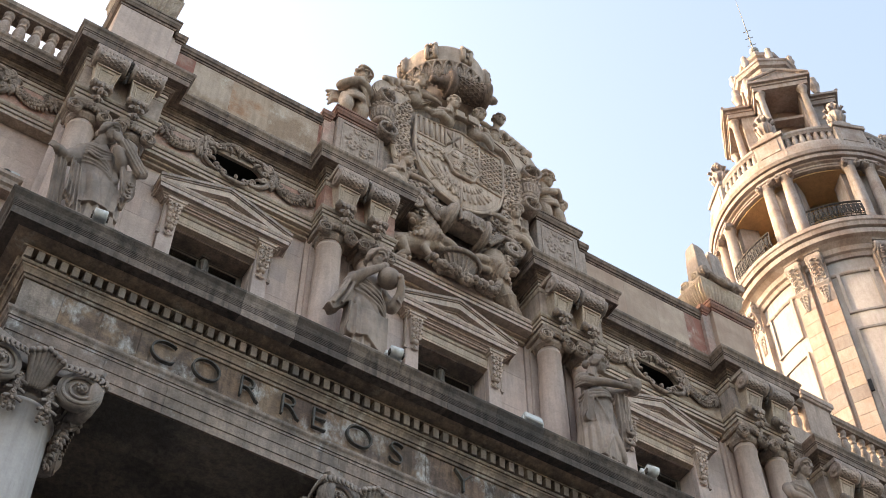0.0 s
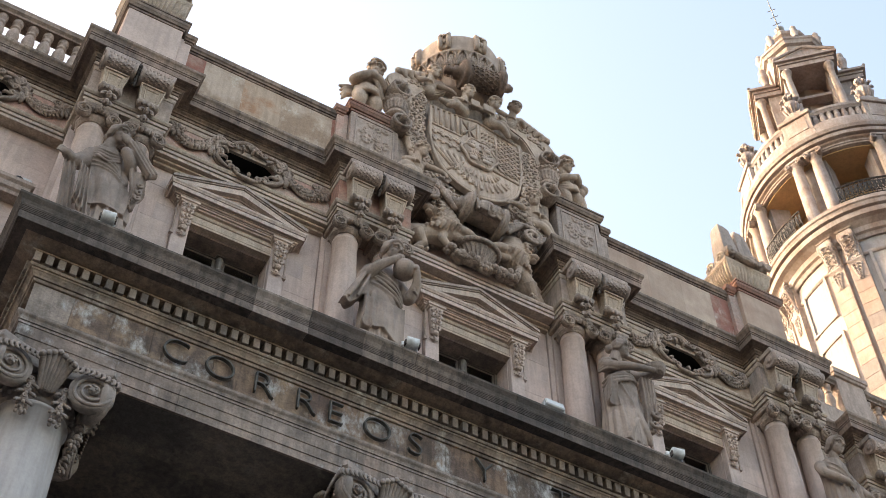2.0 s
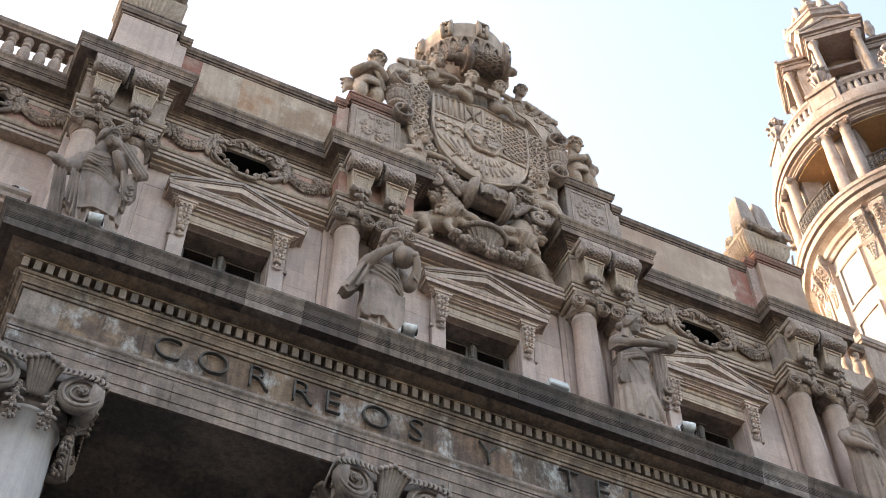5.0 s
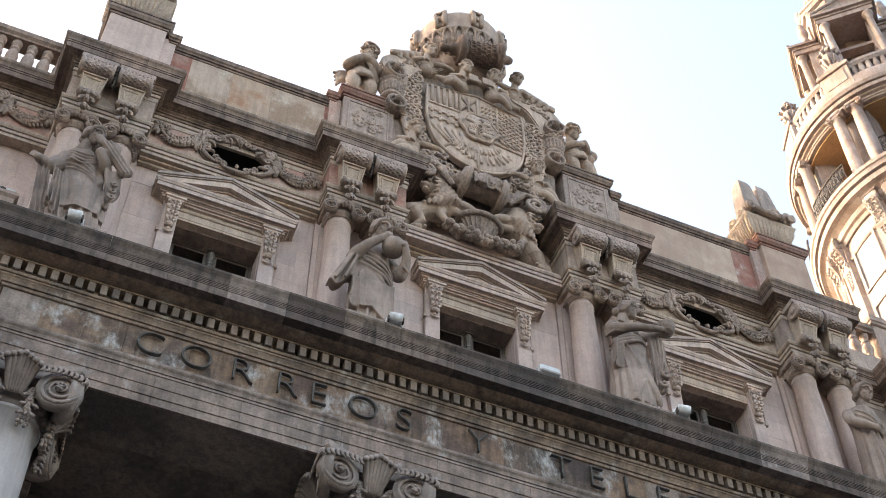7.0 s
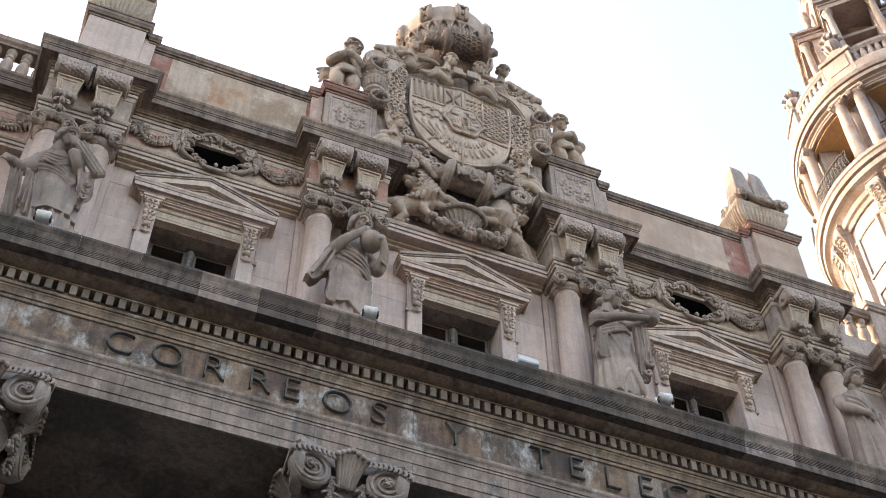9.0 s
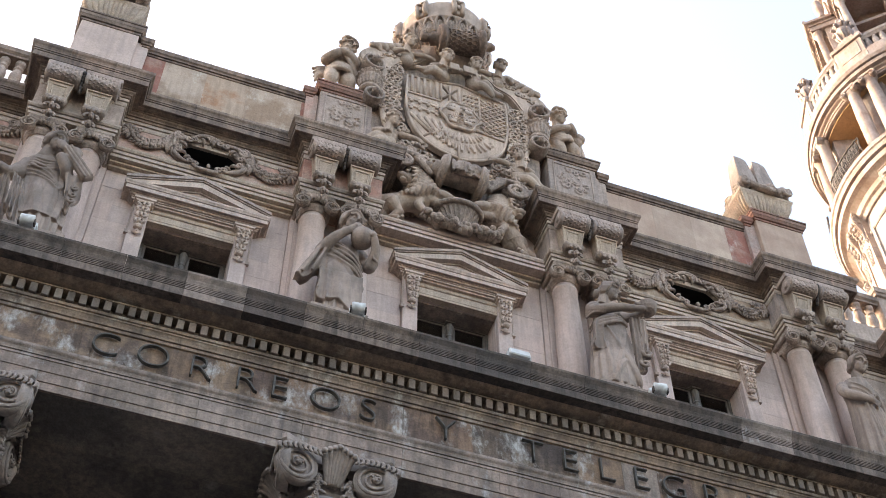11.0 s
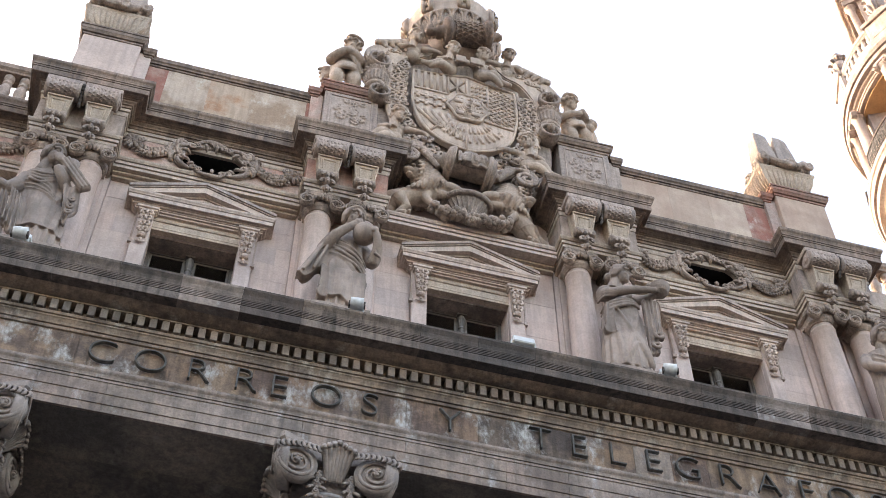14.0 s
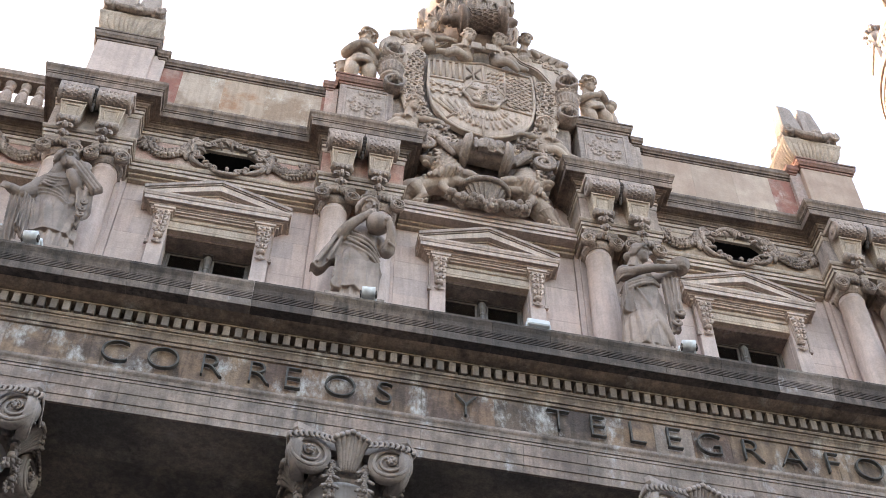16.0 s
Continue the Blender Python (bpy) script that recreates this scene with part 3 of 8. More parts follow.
tagged(part("ledge_west", bm, TRIM), "moulded pale stone ledge on the side wing's wall", "ledge", kind="structure")


# ---- piers on the parapet ----
def pier(x, y, z0, z1, half, depth, body_mat, cap_mat, relief, label):
    p = root("parapet_pier", (x, y, z0), label, "pier", "parapet piers")
    bm = bmesh.new()
    box(bm, -half, half, 0, depth, 0, z1 - z0 - 0.2, 0.012)
    part("body", bm, body_mat, p)
    bm = bmesh.new()
    part("plinth", sweep(bm, [(0, 0.0), (0.06, 0.0), (0.06, 0.12), (0.03, 0.17), (0.0, 0.19), (-0.1, 0.19), (-0.1, 0)], [(-half, depth), (-half, 0), (half, 0), (half, depth)]), cap_mat, p)
    h = z1 - z0
    bm = bmesh.new()
    sweep(bm, [(-0.02, h - 0.30), (0.02, h - 0.29), (0.025, h - 0.24), (-0.015, h - 0.238), (-0.015, h - 0.222), (0.05, h - 0.22), (0.08, h - 0.16), (0.09, h - 0.15), (0.10, h - 0.07), (0.06, h - 0.068), (0.06, h - 0.052), (0.11, h - 0.05), (0.11, h), (-half + 0.02, h), (-half + 0.02, h - 0.3)],
          [(-half, depth), (-half, 0), (half, 0), (half, depth)])
    part("cap", bm, cap_mat, p)
    bm = bmesh.new()
    box(bm, -half - 0.1, half + 0.1, -0.1, depth, h - 0.02, h + 0.015)
    part("cap_slab", bm, cap_mat, p)
    if relief:
        bm = bmesh.new()
        w, za, zb = half - 0.14, 0.85, h - 0.42
        for xa, xb, z_a, z_b in ((-w, w, za - 0.03, za), (-w, w, zb, zb + 0.03), (-w - 0.03, -w, za - 0.03, zb + 0.03), (w, w + 0.03, za - 0.03, zb + 0.03)):
            box(bm, xa, xb, -0.02, 0.01, z_a, z_b)
        part("panel_frame", bm, body_mat, p)
        bm = bmesh.new()
        rnd = random.Random(7)
        for i in range(26):
            a = rnd.uniform(0, 6.28)
            cx, cz = rnd.uniform(-w * 0.8, w * 0.8), rnd.uniform(za + 0.12, zb - 0.1)
            tube(bm, spiral(cx, -0.018, cz, rnd.uniform(0.06, 0.13), 0.9, a, hand=rnd.choice((-1, 1)), steps=8), [0.024] * 8, 6)
        box(bm, -w * 0.98, w * 0.98, -0.004, 0.012, za + 0.02, zb - 0.02)
        fused("carved_scroll", bm, body_mat, 0.012, 0, 0.0, p)
    return p


Y_PI, Z_PI = 14.64, 26.87
pier(XB[0], Y_PI, Z_UC, Z_PI, 0.58, 0.85, WALL, CORNICE, False, "pale grey stone pier under a carved urn on the parapet")
pier(XB[1] - 0.05, Y_PI, Z_UC, Z_PI, 0.56, 0.85, TRIM, RED, True, "grey stone pier with a reddish cap and a carved panel")
pier(XB[2], Y_PI, Z_UC, Z_PI, 0.56, 0.85, TRIM, CORNICE, True, "grey stone pier with a carved scroll panel")
pier(XB[3], Y_PI, Z_UC, Z_PI, 0.58, 0.85, PALESLAB, RED, False, "pink and grey stone pier under a carved urn")


def urn(x, y, z):
    """A square fluted bowl that flares, a ring of masks and scrolls, and two tall tapered horns."""
    u = root("carved_urn", (x, y, z), "weathered carved stone urn with fluted bowl and two upright horns", "urn", "urns on the parapet")
    bm = bmesh.new()
    rows = [(0.50, 0.0), (0.50, 0.06), (0.40, 0.09), (0.38, 0.15), (0.40, 0.19), (0.47, 0.23), (0.56, 0.29), (0.63, 0.37), (0.68, 0.47), (0.70, 0.57), (0.71, 0.65), (0.75, 0.72), (0.77, 0.75), (0.77, 0.82), (0.6, 0.83)]
    rings = []
    n = 168
    for r, h in [(r * 0.88, h) for r, h in rows]:
        ring = []
        for i in range(n):
            a = 2 * math.pi * i / n
            c, s = math.cos(a), math.sin(a)
            k = 1 / max(abs(c), abs(s))
            fl = 1 + (0.03 * (-1, 0.4, 1, 0.4)[i % 4] if 0.12 < h < 0.72 else 0.0)
            ring.append(bm.verts.new((r * c * k * fl, r * 0.72 * s * k * fl + 0.42, h)))
        rings.append(ring)
    for a, b in zip(rings, rings[1:]):
        for i in range(n):
            bm.faces.new((a[i], a[(i + 1) % n], b[(i + 1) % n], b[i]))
    bm.faces.new(rings[0][::-1])
    bm.faces.new(rings[-1])
    part("bowl", bm, OCHRE, u)
    for sx in (-1, 1):
        bm = bmesh.new()
        vs = []
        for w, d, h, dx in ((0.26, 0.24, 0.69, 0.0), (0.22, 0.21, 1.7, -0.03), (0.165, 0.17, 2.40, -0.05), (0.10, 0.13, 2.56, -0.09)):
            vs.append([bm.verts.new((0.03 + 0.245 * sx + dx + px * w, 0.30 + py * d, h)) for px, py in ((-1, -1), (1, -1), (1, 1), (-1, 1))])
        for a, b in zip(vs, vs[1:]):
            for i in range(4):
                bm.faces.new((a[i], a[(i + 1) % 4], b[(i + 1) % 4], b[i]))
        bm.faces.new(vs[0][::-1])
        bm.faces.new(vs[-1])
        bmesh.ops.bevel(bm, geom=bm.edges[:], offset=0.015, segments=1, affect="EDGES")
        part("horn", bm, TRIM, u)
    bm = bmesh.new()
    rnd = random.Random(3)
    for i in range(60):
        t = rnd.uniform(-1, 1)
        ball(bm, (t * 0.66, -0.02 + 0.16 * rnd.random(), 1.02 - 0.12 * (1 - abs(t)) + rnd.uniform(-0.16, 0.16)), (rnd.uniform(0.05, 0.10), rnd.uniform(0.06, 0.10), rnd.uniform(0.05, 0.10)), 8, 5)
    ball(bm, (0.0, -0.06, 0.98), (0.17, 0.14, 0.17), 10, 7)
    for sx in (-1, 1):
        ball(bm, (0.62 * sx, -0.02, 1.08), (0.20, 0.17, 0.22), 10, 7)
        tube(bm, spiral(0.66 * sx, -0.16, 1.0, 0.15, 1.4, 1.2, hand=-sx), 0.045, 6)
        tube(bm, spiral(0.22 * sx, -0.14, 0.93, 0.10, 1.3, 0.4, hand=sx), 0.035, 6)
    tube(bm, [(-0.6, -0.08, 1.12), (-0.3, -0.12, 0.93), (0.0, -0.14, 0.88), (0.3, -0.12, 0.93), (0.6, -0.08, 1.12)], [0.08, 0.1, 0.1, 0.1, 0.08], 8)
    for i in range(7):
        a = 2 * math.pi * i / 7
        ball(bm, (0.12 + 0.11 * math.cos(a), -0.20, 0.92 + 0.11 * math.sin(a)), (0.065, 0.05, 0.065), 8, 6)
    bmesh.ops.scale(bm, vec=(0.80, 1.0, 1.0), verts=bm.verts[:])
    fused("garland", bm, HUSK, 0.016, 0, 0.0, u)
    for sx in (-1, 1):
        bm = bmesh.new()
        for k in range(2):
            tube(bm, spiral(sx * 0.62, 0.16 + 0.40 * k, 0.98, 0.17, 1.6, 1.2, axis="x"), 0.045, 6)
        ball(bm, (sx * 0.52, 0.36, 0.98), (0.12, 0.38, 0.20), 10, 7)
        part("side_mask", bm, OCHRE, u, smooth=True)
    return u


for x, sx, mt, ct in ((XB[0], 1, WALL, COPING), (XB[1] - 0.05, -1, PINK, RED), (XB[2], 1, TRIM, COPING), (XB[3], -1, PINK, RED)):
    q = root("parapet_pier", (x + sx * 0.70, Y_PI + 0.11, Z_UC), "narrow stone step of the parapet beside a pier", "pier", "parapet piers")
    bm = bmesh.new()
    box(bm, -0.125, 0.125, 0, 0.4, 0, 1.95)
    part("body", bm, mt, q)
    bm = bmesh.new()
    cap_run(bm, [(-0.125 if sx < 0 else 0.0, 0.4), (-0.125 if sx < 0 else 0.0, 0), (0.125 if sx > 0 else 0.0, 0), (0.125 if sx > 0 else 0.0, 0.4)], 2.13, 0.05)
    box(bm, -0.17, 0.17, -0.04, 0.4, 2.08, 2.12)
    part("cap", bm, ct, q)
urn(XB[0] - 0.08, Y_PI, Z_PI + 0.01)
urn(XB[3] - 0.12, Y_PI, Z_PI + 0.01)


# ---- windows ----
def window(name, x, y, label):
    """One window of the upper storey: framed opening, consoles, pediment, mullion and two glazed leaves."""
    w = root(name, (x, y, 0), label, "window", kind="structure")
    for sx in (-1, 1):
        bm = bmesh.new()
        a, b = sorted((sx * 0.775, sx * 1.06))
        box(bm, a, b, -0.1, 0.03, W_Z0 - 0.3, 21.80, 0.01)
        part("jamb", bm, WALL, w)
    bm = bmesh.new()
    sweep(bm, [(0.08, W_Z1), (0.085, 21.36), (0.065, 21.362), (0.065, 21.40), (0.075, 21.41), (0.08, 21.56), (0.10, 21.562), (0.115, 21.585), (0.10, 21.605), (0.075, 21.607), (0.075, 21.80), (-0.03, 21.80), (-0.03, W_Z1)], [(-0.775, 0), (0.775, 0)])
    part("lintel", bm, OCHRE, w)
    path = [(-1.12, 0.0), (-1.12, -0.15), (1.12, -0.15), (1.12, 0.0)]
    bm = bmesh.new()
    sweep(bm, [(-0.09, 21.70), (-0.02, 21.70), (-0.015, 21.735), (0.02, 21.737), (0.03, 21.765), (0.05, 21.767), (0.05, 21.78), (0.035, 21.782), (0.035, 21.795), (0.075, 21.80), (0.09, 21.825), (0.11, 21.83), (0.11, 21.85), (0.15, 21.853), (0.15, 21.835), (0.168, 21.835), (0.172, 21.925), (0.152, 21.927), (0.152, 21.94), (0.18, 21.943), (0.19, 21.965), (0.208, 21.99), (0.212, 22.03), (-0.3, 22.03), (-0.3, 21.70)], path)
    ped = part("pediment", bm, PALETRIM, w)
    half, rise = 1.33, 0.50
    for name_r, mat_r, layers in (("raking_cornice", PALETRIM, ((-0.17, -0.22, -0.155), (-0.20, -0.15, -0.115), (-0.30, -0.11, 0.05))),
                                  ("raking_sima", TRIM, ((-0.325, 0.055, 0.082), (-0.35, 0.085, 0.16)))):
        bm = bmesh.new()
        for sx in (-1, 1):
            for y0, lo, hi in layers:
                vs = []
                for yy in (y0, 0.05):
                    for px, pz in ((sx * half, 22.02 + lo), (0, 22.02 + rise + lo), (0, 22.02 + rise + hi), (sx * half, 22.02 + hi)):
                        vs.append(bm.verts.new((px, yy, max(pz, 21.96) if yy == y0 else pz)))
                for q in ((0, 1, 2, 3), (7, 6, 5, 4), (0, 4, 5, 1), (1, 5, 6, 2), (2, 6, 7, 3), (3, 7, 4, 0)):
                    bm.faces.new([vs[i] for i in q])
        bmesh.ops.recalc_face_normals(bm, faces=bm.faces[:])
        part(name_r, bm, mat_r, ped)
    # field takes the darker dentil stone, standing in for shade under the rakes
    bm = bmesh.new()
    v = [bm.verts.new(p) for p in ((-1.25, 0.02, 22.0), (1.25, 0.02, 22.0), (0, 0.02, 22.44), (-1.25, 0.05, 22.0), (1.25, 0.05, 22.0), (0, 0.05, 22.44))]
    for q in ((0, 1, 2), (5, 4, 3), (0, 3, 4, 1), (1, 4, 5, 2), (2, 5, 3, 0)):
        bm.faces.new([v[i] for i in q])
    part("tympanum", bm, DENTIL, ped, "pediment field in darker stone, painted as shade")
    for sx in (-1, 1):
        cons = bmesh.new()
        x0 = sx * 0.90
        sweep(cons, [(0, 21.64), (0.025, 21.65), (0.03, 21.68), (0.055, 21.69), (0.06, 21.735), (-0.05, 21.74), (-0.05, 21.64)], [(x0 - 0.13, -0.03), (x0 - 0.13, -0.21), (x0 + 0.13, -0.21), (x0 + 0.13, -0.03)])
        k = 9
        side = [(-0.02, 21.66), (-0.20, 21.66)] + [(-0.205 + 0.075 * (i / k) - 0.03 * math.sin(2.6 * i / k), 21.62 - 0.62 * i / k) for i in range(k + 1)] + [(-0.02, 21.0)]
        tops = []
        for sgn in (-1, 1):
            tops.append([cons.verts.new((x0 + sgn * (0.125 - 0.05 * max(0.0, (21.62 - z) / 0.62)), y, z)) for y, z in side])
        m = len(side)
        for i in range(m):
            cons.faces.new((tops[0][i], tops[0][(i + 1) % m], tops[1][(i + 1) % m], tops[1][i]))
        cons.faces.new(tops[0][::-1])
        cons.faces.new(tops[1])
        for i in range(4):
            z, f = 21.58 - 0.15 * i, i / 4
            d, wd = -0.215 + 0.055 * f - 0.02 * math.sin(3.0 * f), 0.10 - 0.03 * f
            for q in (-1, 1):
                tube(cons, [(x0 + q * 0.012, d - 0.01, z + 0.05), (x0 + q * wd * 0.8, d - 0.035, z + 0.02), (x0 + q * wd * 1.05, d - 0.03, z - 0.04), (x0 + q * wd * 0.55, d - 0.045, z - 0.085), (x0 + q * wd * 0.3, d - 0.02, z - 0.05)], [0.016, 0.028, 0.03, 0.026, 0.012], 6)
            ball(cons, (x0, d - 0.035, z - 0.01), (0.026, 0.03, 0.05), 8, 5)
        ball(cons, (x0, -0.19, 20.985), (0.07, 0.055, 0.055), 8, 5)
        tube(cons, [(x0, -0.14, 20.95), (x0, -0.15, 20.86)], [0.03, 0.035], 7)
        tube(cons, [(x0 - 0.09, -0.13, 20.875), (x0, -0.15, 20.84), (x0 + 0.09, -0.13, 20.875)], [0.014, 0.032, 0.014], 6)
        part("console", cons, PALETRIM, w, "carved leaf console", smooth=False)
        bm = bmesh.new()
        box(bm, sx * 1.07 - 0.015, sx * 1.07 + 0.015, -0.115, -0.07, 20.9, 21.7)
        box(bm, sx * 1.07 - 0.035, sx * 1.07 + 0.035, -0.125, -0.06, 20.82, 20.9)
        part("drop", bm, TRIM, w)
    # thin board in darker stone stands in for the lintel's shaded underside
    bm = bmesh.new()
    box(bm, -0.762, 0.762, 0.06, 0.40, W_Z1 - 0.035, W_Z1 - 0.008)
    part("lintel_soffit", bm, ARCH, w, "lintel underside in darker grey stone, painted as shade")
    # timber window, standing back in the opening
    yb = 0.42
    bm = bmesh.new()
    box(bm, -0.77, 0.77, yb - 0.02, yb + 0.05, W_Z1 - 0.05, W_Z1 - 0.004)
    box(bm, -0.77, 0.77, yb - 0.02, yb + 0.05, W_Z0 + 0.004, W_Z0 + 0.1)
    for sx in (-1, 1):
        a, b = sorted((sx * 0.768, sx * 0.72))
        box(bm, a, b, yb - 0.02, yb + 0.05, W_Z0 + 0.1, W_Z1 - 0.05)
    part("window_frame", bm, WOOD, w)
    bm = bmesh.new()
    lathe(bm, [(0.07, W_Z0), (0.07, W_Z0 + 0.3), (0.055, W_Z0 + 0.35), (0.065, W_Z0 + 1.1), (0.05, 20.9), (0.065, 20.93), (0.05, 20.96), (0.055, 21.0), (0.07, 21.1), (0.085, 21.16), (0.085, 21.19), (0.06, 21.20), (0.06, W_Z1 - 0.06)], 10, (0, yb - 0.04, 0))
    box(bm, -0.09, 0.09, yb - 0.12, yb + 0.04, W_Z1 - 0.07, W_Z1 - 0.012)
    box(bm, -0.07, 0.07, yb - 0.03, yb + 0.04, W_Z0, W_Z1 - 0.055)
    part("mullion", bm, WOOD, w, "grey turned mullion with a small capital")
    for sx in (-1, 1):
        bm = bmesh.new()
        a, b = sorted((sx * 0.075, sx * 0.716))
        for q in ((a, a + 0.045, W_Z0 + 0.1, W_Z1 - 0.055), (b - 0.045, b, W_Z0 + 0.1, W_Z1 - 0.055), (a + 0.045, b - 0.045, W_Z1 - 0.10, W_Z1 - 0.055), (a + 0.045, b - 0.045, W_Z0 + 0.1, W_Z0 + 0.2), (a + 0.045, b - 0.045, 20.35, 20.4)):
            box(bm, q[0], q[1], yb, yb + 0.045, q[2], q[3])
        leaf = part("casement", bm, WOOD, w)
        bm = bmesh.new()
        box(bm, a + 0.04, b - 0.04, yb + 0.018, yb + 0.026, W_Z0 + 0.15, W_Z1 - 0.09)
        g = part("pane", bm, GLASS, leaf)
        g.visible_shadow = False
    return w


win_label = "stone-framed window with a pediment and dark glazing"
n_win = 0
for x in XW:
    n_win += 1
    window("window_%d" % n_win, x, Y_UP, win_label)


# ---- columns ----
def volute(bm, cx, cy, cz, r, hand, thick=0.07, depth=0.08, turns=2.6, start=1.57):
    """A scroll disc in an upright plane: a dished disc, a spiral rib and an eye."""
    n = 28
    front = [bm.verts.new((cx + 0.97 * r * math.cos(2 * math.pi * i / n), cy, cz + 0.97 * r * math.sin(2 * math.pi * i / n))) for i in range(n)]
    back = [bm.verts.new((v.co.x, cy + depth, v.co.z)) for v in front]
    inner = [bm.verts.new((cx + 0.3 * r * math.cos(2 * math.pi * i / n), cy + 0.25 * depth, cz + 0.3 * r * math.sin(2 * math.pi * i / n))) for i in range(n)]
    for i in range(n):
        j = (i + 1) % n
        bm.faces.new((front[j], front[i], inner[i], inner[j]))
        bm.faces.new((front[i], front[j], back[j], back[i]))
    bm.faces.new(inner[::-1])
    bm.faces.new(back)
    pts = spiral(cx, cy, cz, r * 0.95, turns, start, hand=hand, steps=18)
    k = len(pts)
    tube(bm, pts, [thick * (1 - 0.6 * i / k) for i in range(k)], 6)
    ball(bm, (cx, cy - 0.01, cz), (r * 0.2, 0.05, r * 0.2), 8, 6)
    for i in range(5):
        a = i * 1.2566
        ball(bm, (cx + r * 0.14 * math.cos(a), cy - 0.045, cz + r * 0.14 * math.sin(a)), (r * 0.075, 0.025, r * 0.075), 6, 4)


def great_column(x):
    c = root("portico_column", (x, 14.20, 0), "tall smooth grey stone column with an angled scroll capital", "column", "portico columns")
    bm = bmesh.new()
    box(bm, -0.72, 0.72, -0.72, 0.72, 0.95, 1.25, 0.02)
    lathe(bm, [(0.70, 1.25), (0.72, 1.33), (0.70, 1.42), (0.6, 1.47), (0.6, 1.55), (0.65, 1.6), (0.65, 1.68), (0.58, 1.74)], 40)
    part("base", bm, ARCH, c)
    bm = bmesh.new()
    prof = []
    for i in range(15):
        f = i / 14
        prof.append((0.56 - 0.09 * f ** 1.8, 1.74 + (14.62 - 1.74) * f))
    lathe(bm, prof + [(0.50, 14.63), (0.51, 14.66), (0.50, 14.69), (0.47, 14.70)], 48)
    part("shaft", bm, SHAFT, c, smooth=True)
    cap = bmesh.new()
    # bell and echinus
    lathe(cap, [(0.47, 14.70), (0.47, 14.82), (0.52, 14.86), (0.55, 14.93), (0.53, 15.0), (0.48, 15.05), (0.5, 15.3)], 40)
    cap_ob = part("capital", cap, CARVED, c, "carved capital with scrolls, garlands and a concave top slab", smooth=True)
    bm = bmesh.new()
    for i in range(30):
        a = 2 * math.pi * i / 30
        ball(bm, (0.51 * math.cos(a), 0.51 * math.sin(a), 14.86), (0.045, 0.045, 0.035), 6, 4)
    part("bead_ring", bm, CARVED, cap_ob, smooth=True)
    # concave abacus
    bm = bmesh.new()
    outline = []
    for k in range(4):
        base = math.pi / 2 * k - math.pi / 4
        c0, c1 = Vector((math.cos(base), math.sin(base))) * 1.22, Vector((math.cos(base + math.pi / 2), math.sin(base + math.pi / 2))) * 1.22
        mid = (c0 + c1) / 2
        for i in range(10):
            f = (i + 0.6) / 10.2
            p = c0.lerp(c1, f)
            outline.append(p - mid.normalized() * 0.24 * math.sin(math.pi * f))
    rings = []
    for s, z in ((0.90, 15.17), (0.93, 15.20), (0.97, 15.26), (1.0, 15.29), (1.0, 15.385)):
        rings.append([bm.verts.new((p.x * s, p.y * s, z)) for p in outline])
    k = len(outline)
    for a, b in zip(rings, rings[1:]):
        for i in range(k):
            bm.faces.new((a[i], a[(i + 1) % k], b[(i + 1) % k], b[i]))
    bm.faces.new(rings[0][::-1])
    bm.faces.new(rings[-1])
    part("abacus", bm, CARVED, cap_ob)
    # scrolls: one pair a side, swung towards the corners
    for q in range(4):
        for sx in (-1, 1):
            bm = bmesh.new()
            volute(bm, 0, 0, 0, 0.315, -sx, 0.034, 0.14)
            turn = Matrix.Rotation(radians(90 * q), 4, "Z") @ Matrix.Translation((sx * 0.55, -0.76, 14.93)) @ Matrix.Rotation(radians(-12 * sx), 4, "Z")
            bmesh.ops.transform(bm, matrix=turn, verts=bm.verts[:])
            part("scroll", bm, CARVED, cap_ob, smooth=True)
    bm = bmesh.new()
    rnd = random.Random(5)
    for q in range(4):
        turn = Matrix.Rotation(radians(90 * q), 4, "Z")
        local = bmesh.new()
        # leaf fan in the middle of each side
        for i in range(7):
            a = (i - 3) * 0.28
            tube(local, smooth_line([(0.03 * (i - 3), -0.54, 14.84), (0.045 * (i - 3), -0.66, 15.02), (0.060 * (i - 3), -0.76, 15.20 - 0.02 * abs(i - 3)), (0.070 * (i - 3), -0.83, 15.31 - 0.04 * abs(i - 3)), (0.074 * (i - 3), -0.88, 15.26 - 0.04 * abs(i - 3))], 3), [0.035, 0.042, 0.045, 0.05, 0.052, 0.05, 0.03], 7)
        for sx in (-1, 1):
            for i in range(9):
                f = i / 8
                tube(local, smooth_line([(sx * (0.20 + 0.58 * f), -0.74 - 0.05 * f, 15.22 + 0.07 * math.sin(f * 2.6) - 0.1 * f), (sx * (0.26 + 0.58 * f), -0.80 - 0.05 * f, 15.20 + 0.07 * math.sin(f * 2.6) - 0.1 * f), (sx * (0.27 + 0.58 * f), -0.82 - 0.05 * f, 15.12 + 0.07 * math.sin(f * 2.6) - 0.1 * f), (sx * (0.23 + 0.58 * f), -0.82 - 0.05 * f, 15.09 + 0.07 * math.sin(f * 2.6) - 0.1 * f)], 3), [0.016, 0.024, 0.028, 0.024, 0.014], 6)
            for i in range(3):
                z, w = 14.86 - 0.16 * i, 0.085 - 0.006 * i
                ball(local, (sx * 0.235, -0.60, z), (w * 0.8, 0.06, 0.07), 10, 7)
                tube(local, spiral(sx * 0.235, -0.655, z + 0.01, 0.042, 1.3, 0.5 * i, steps=9), 0.014, 5)
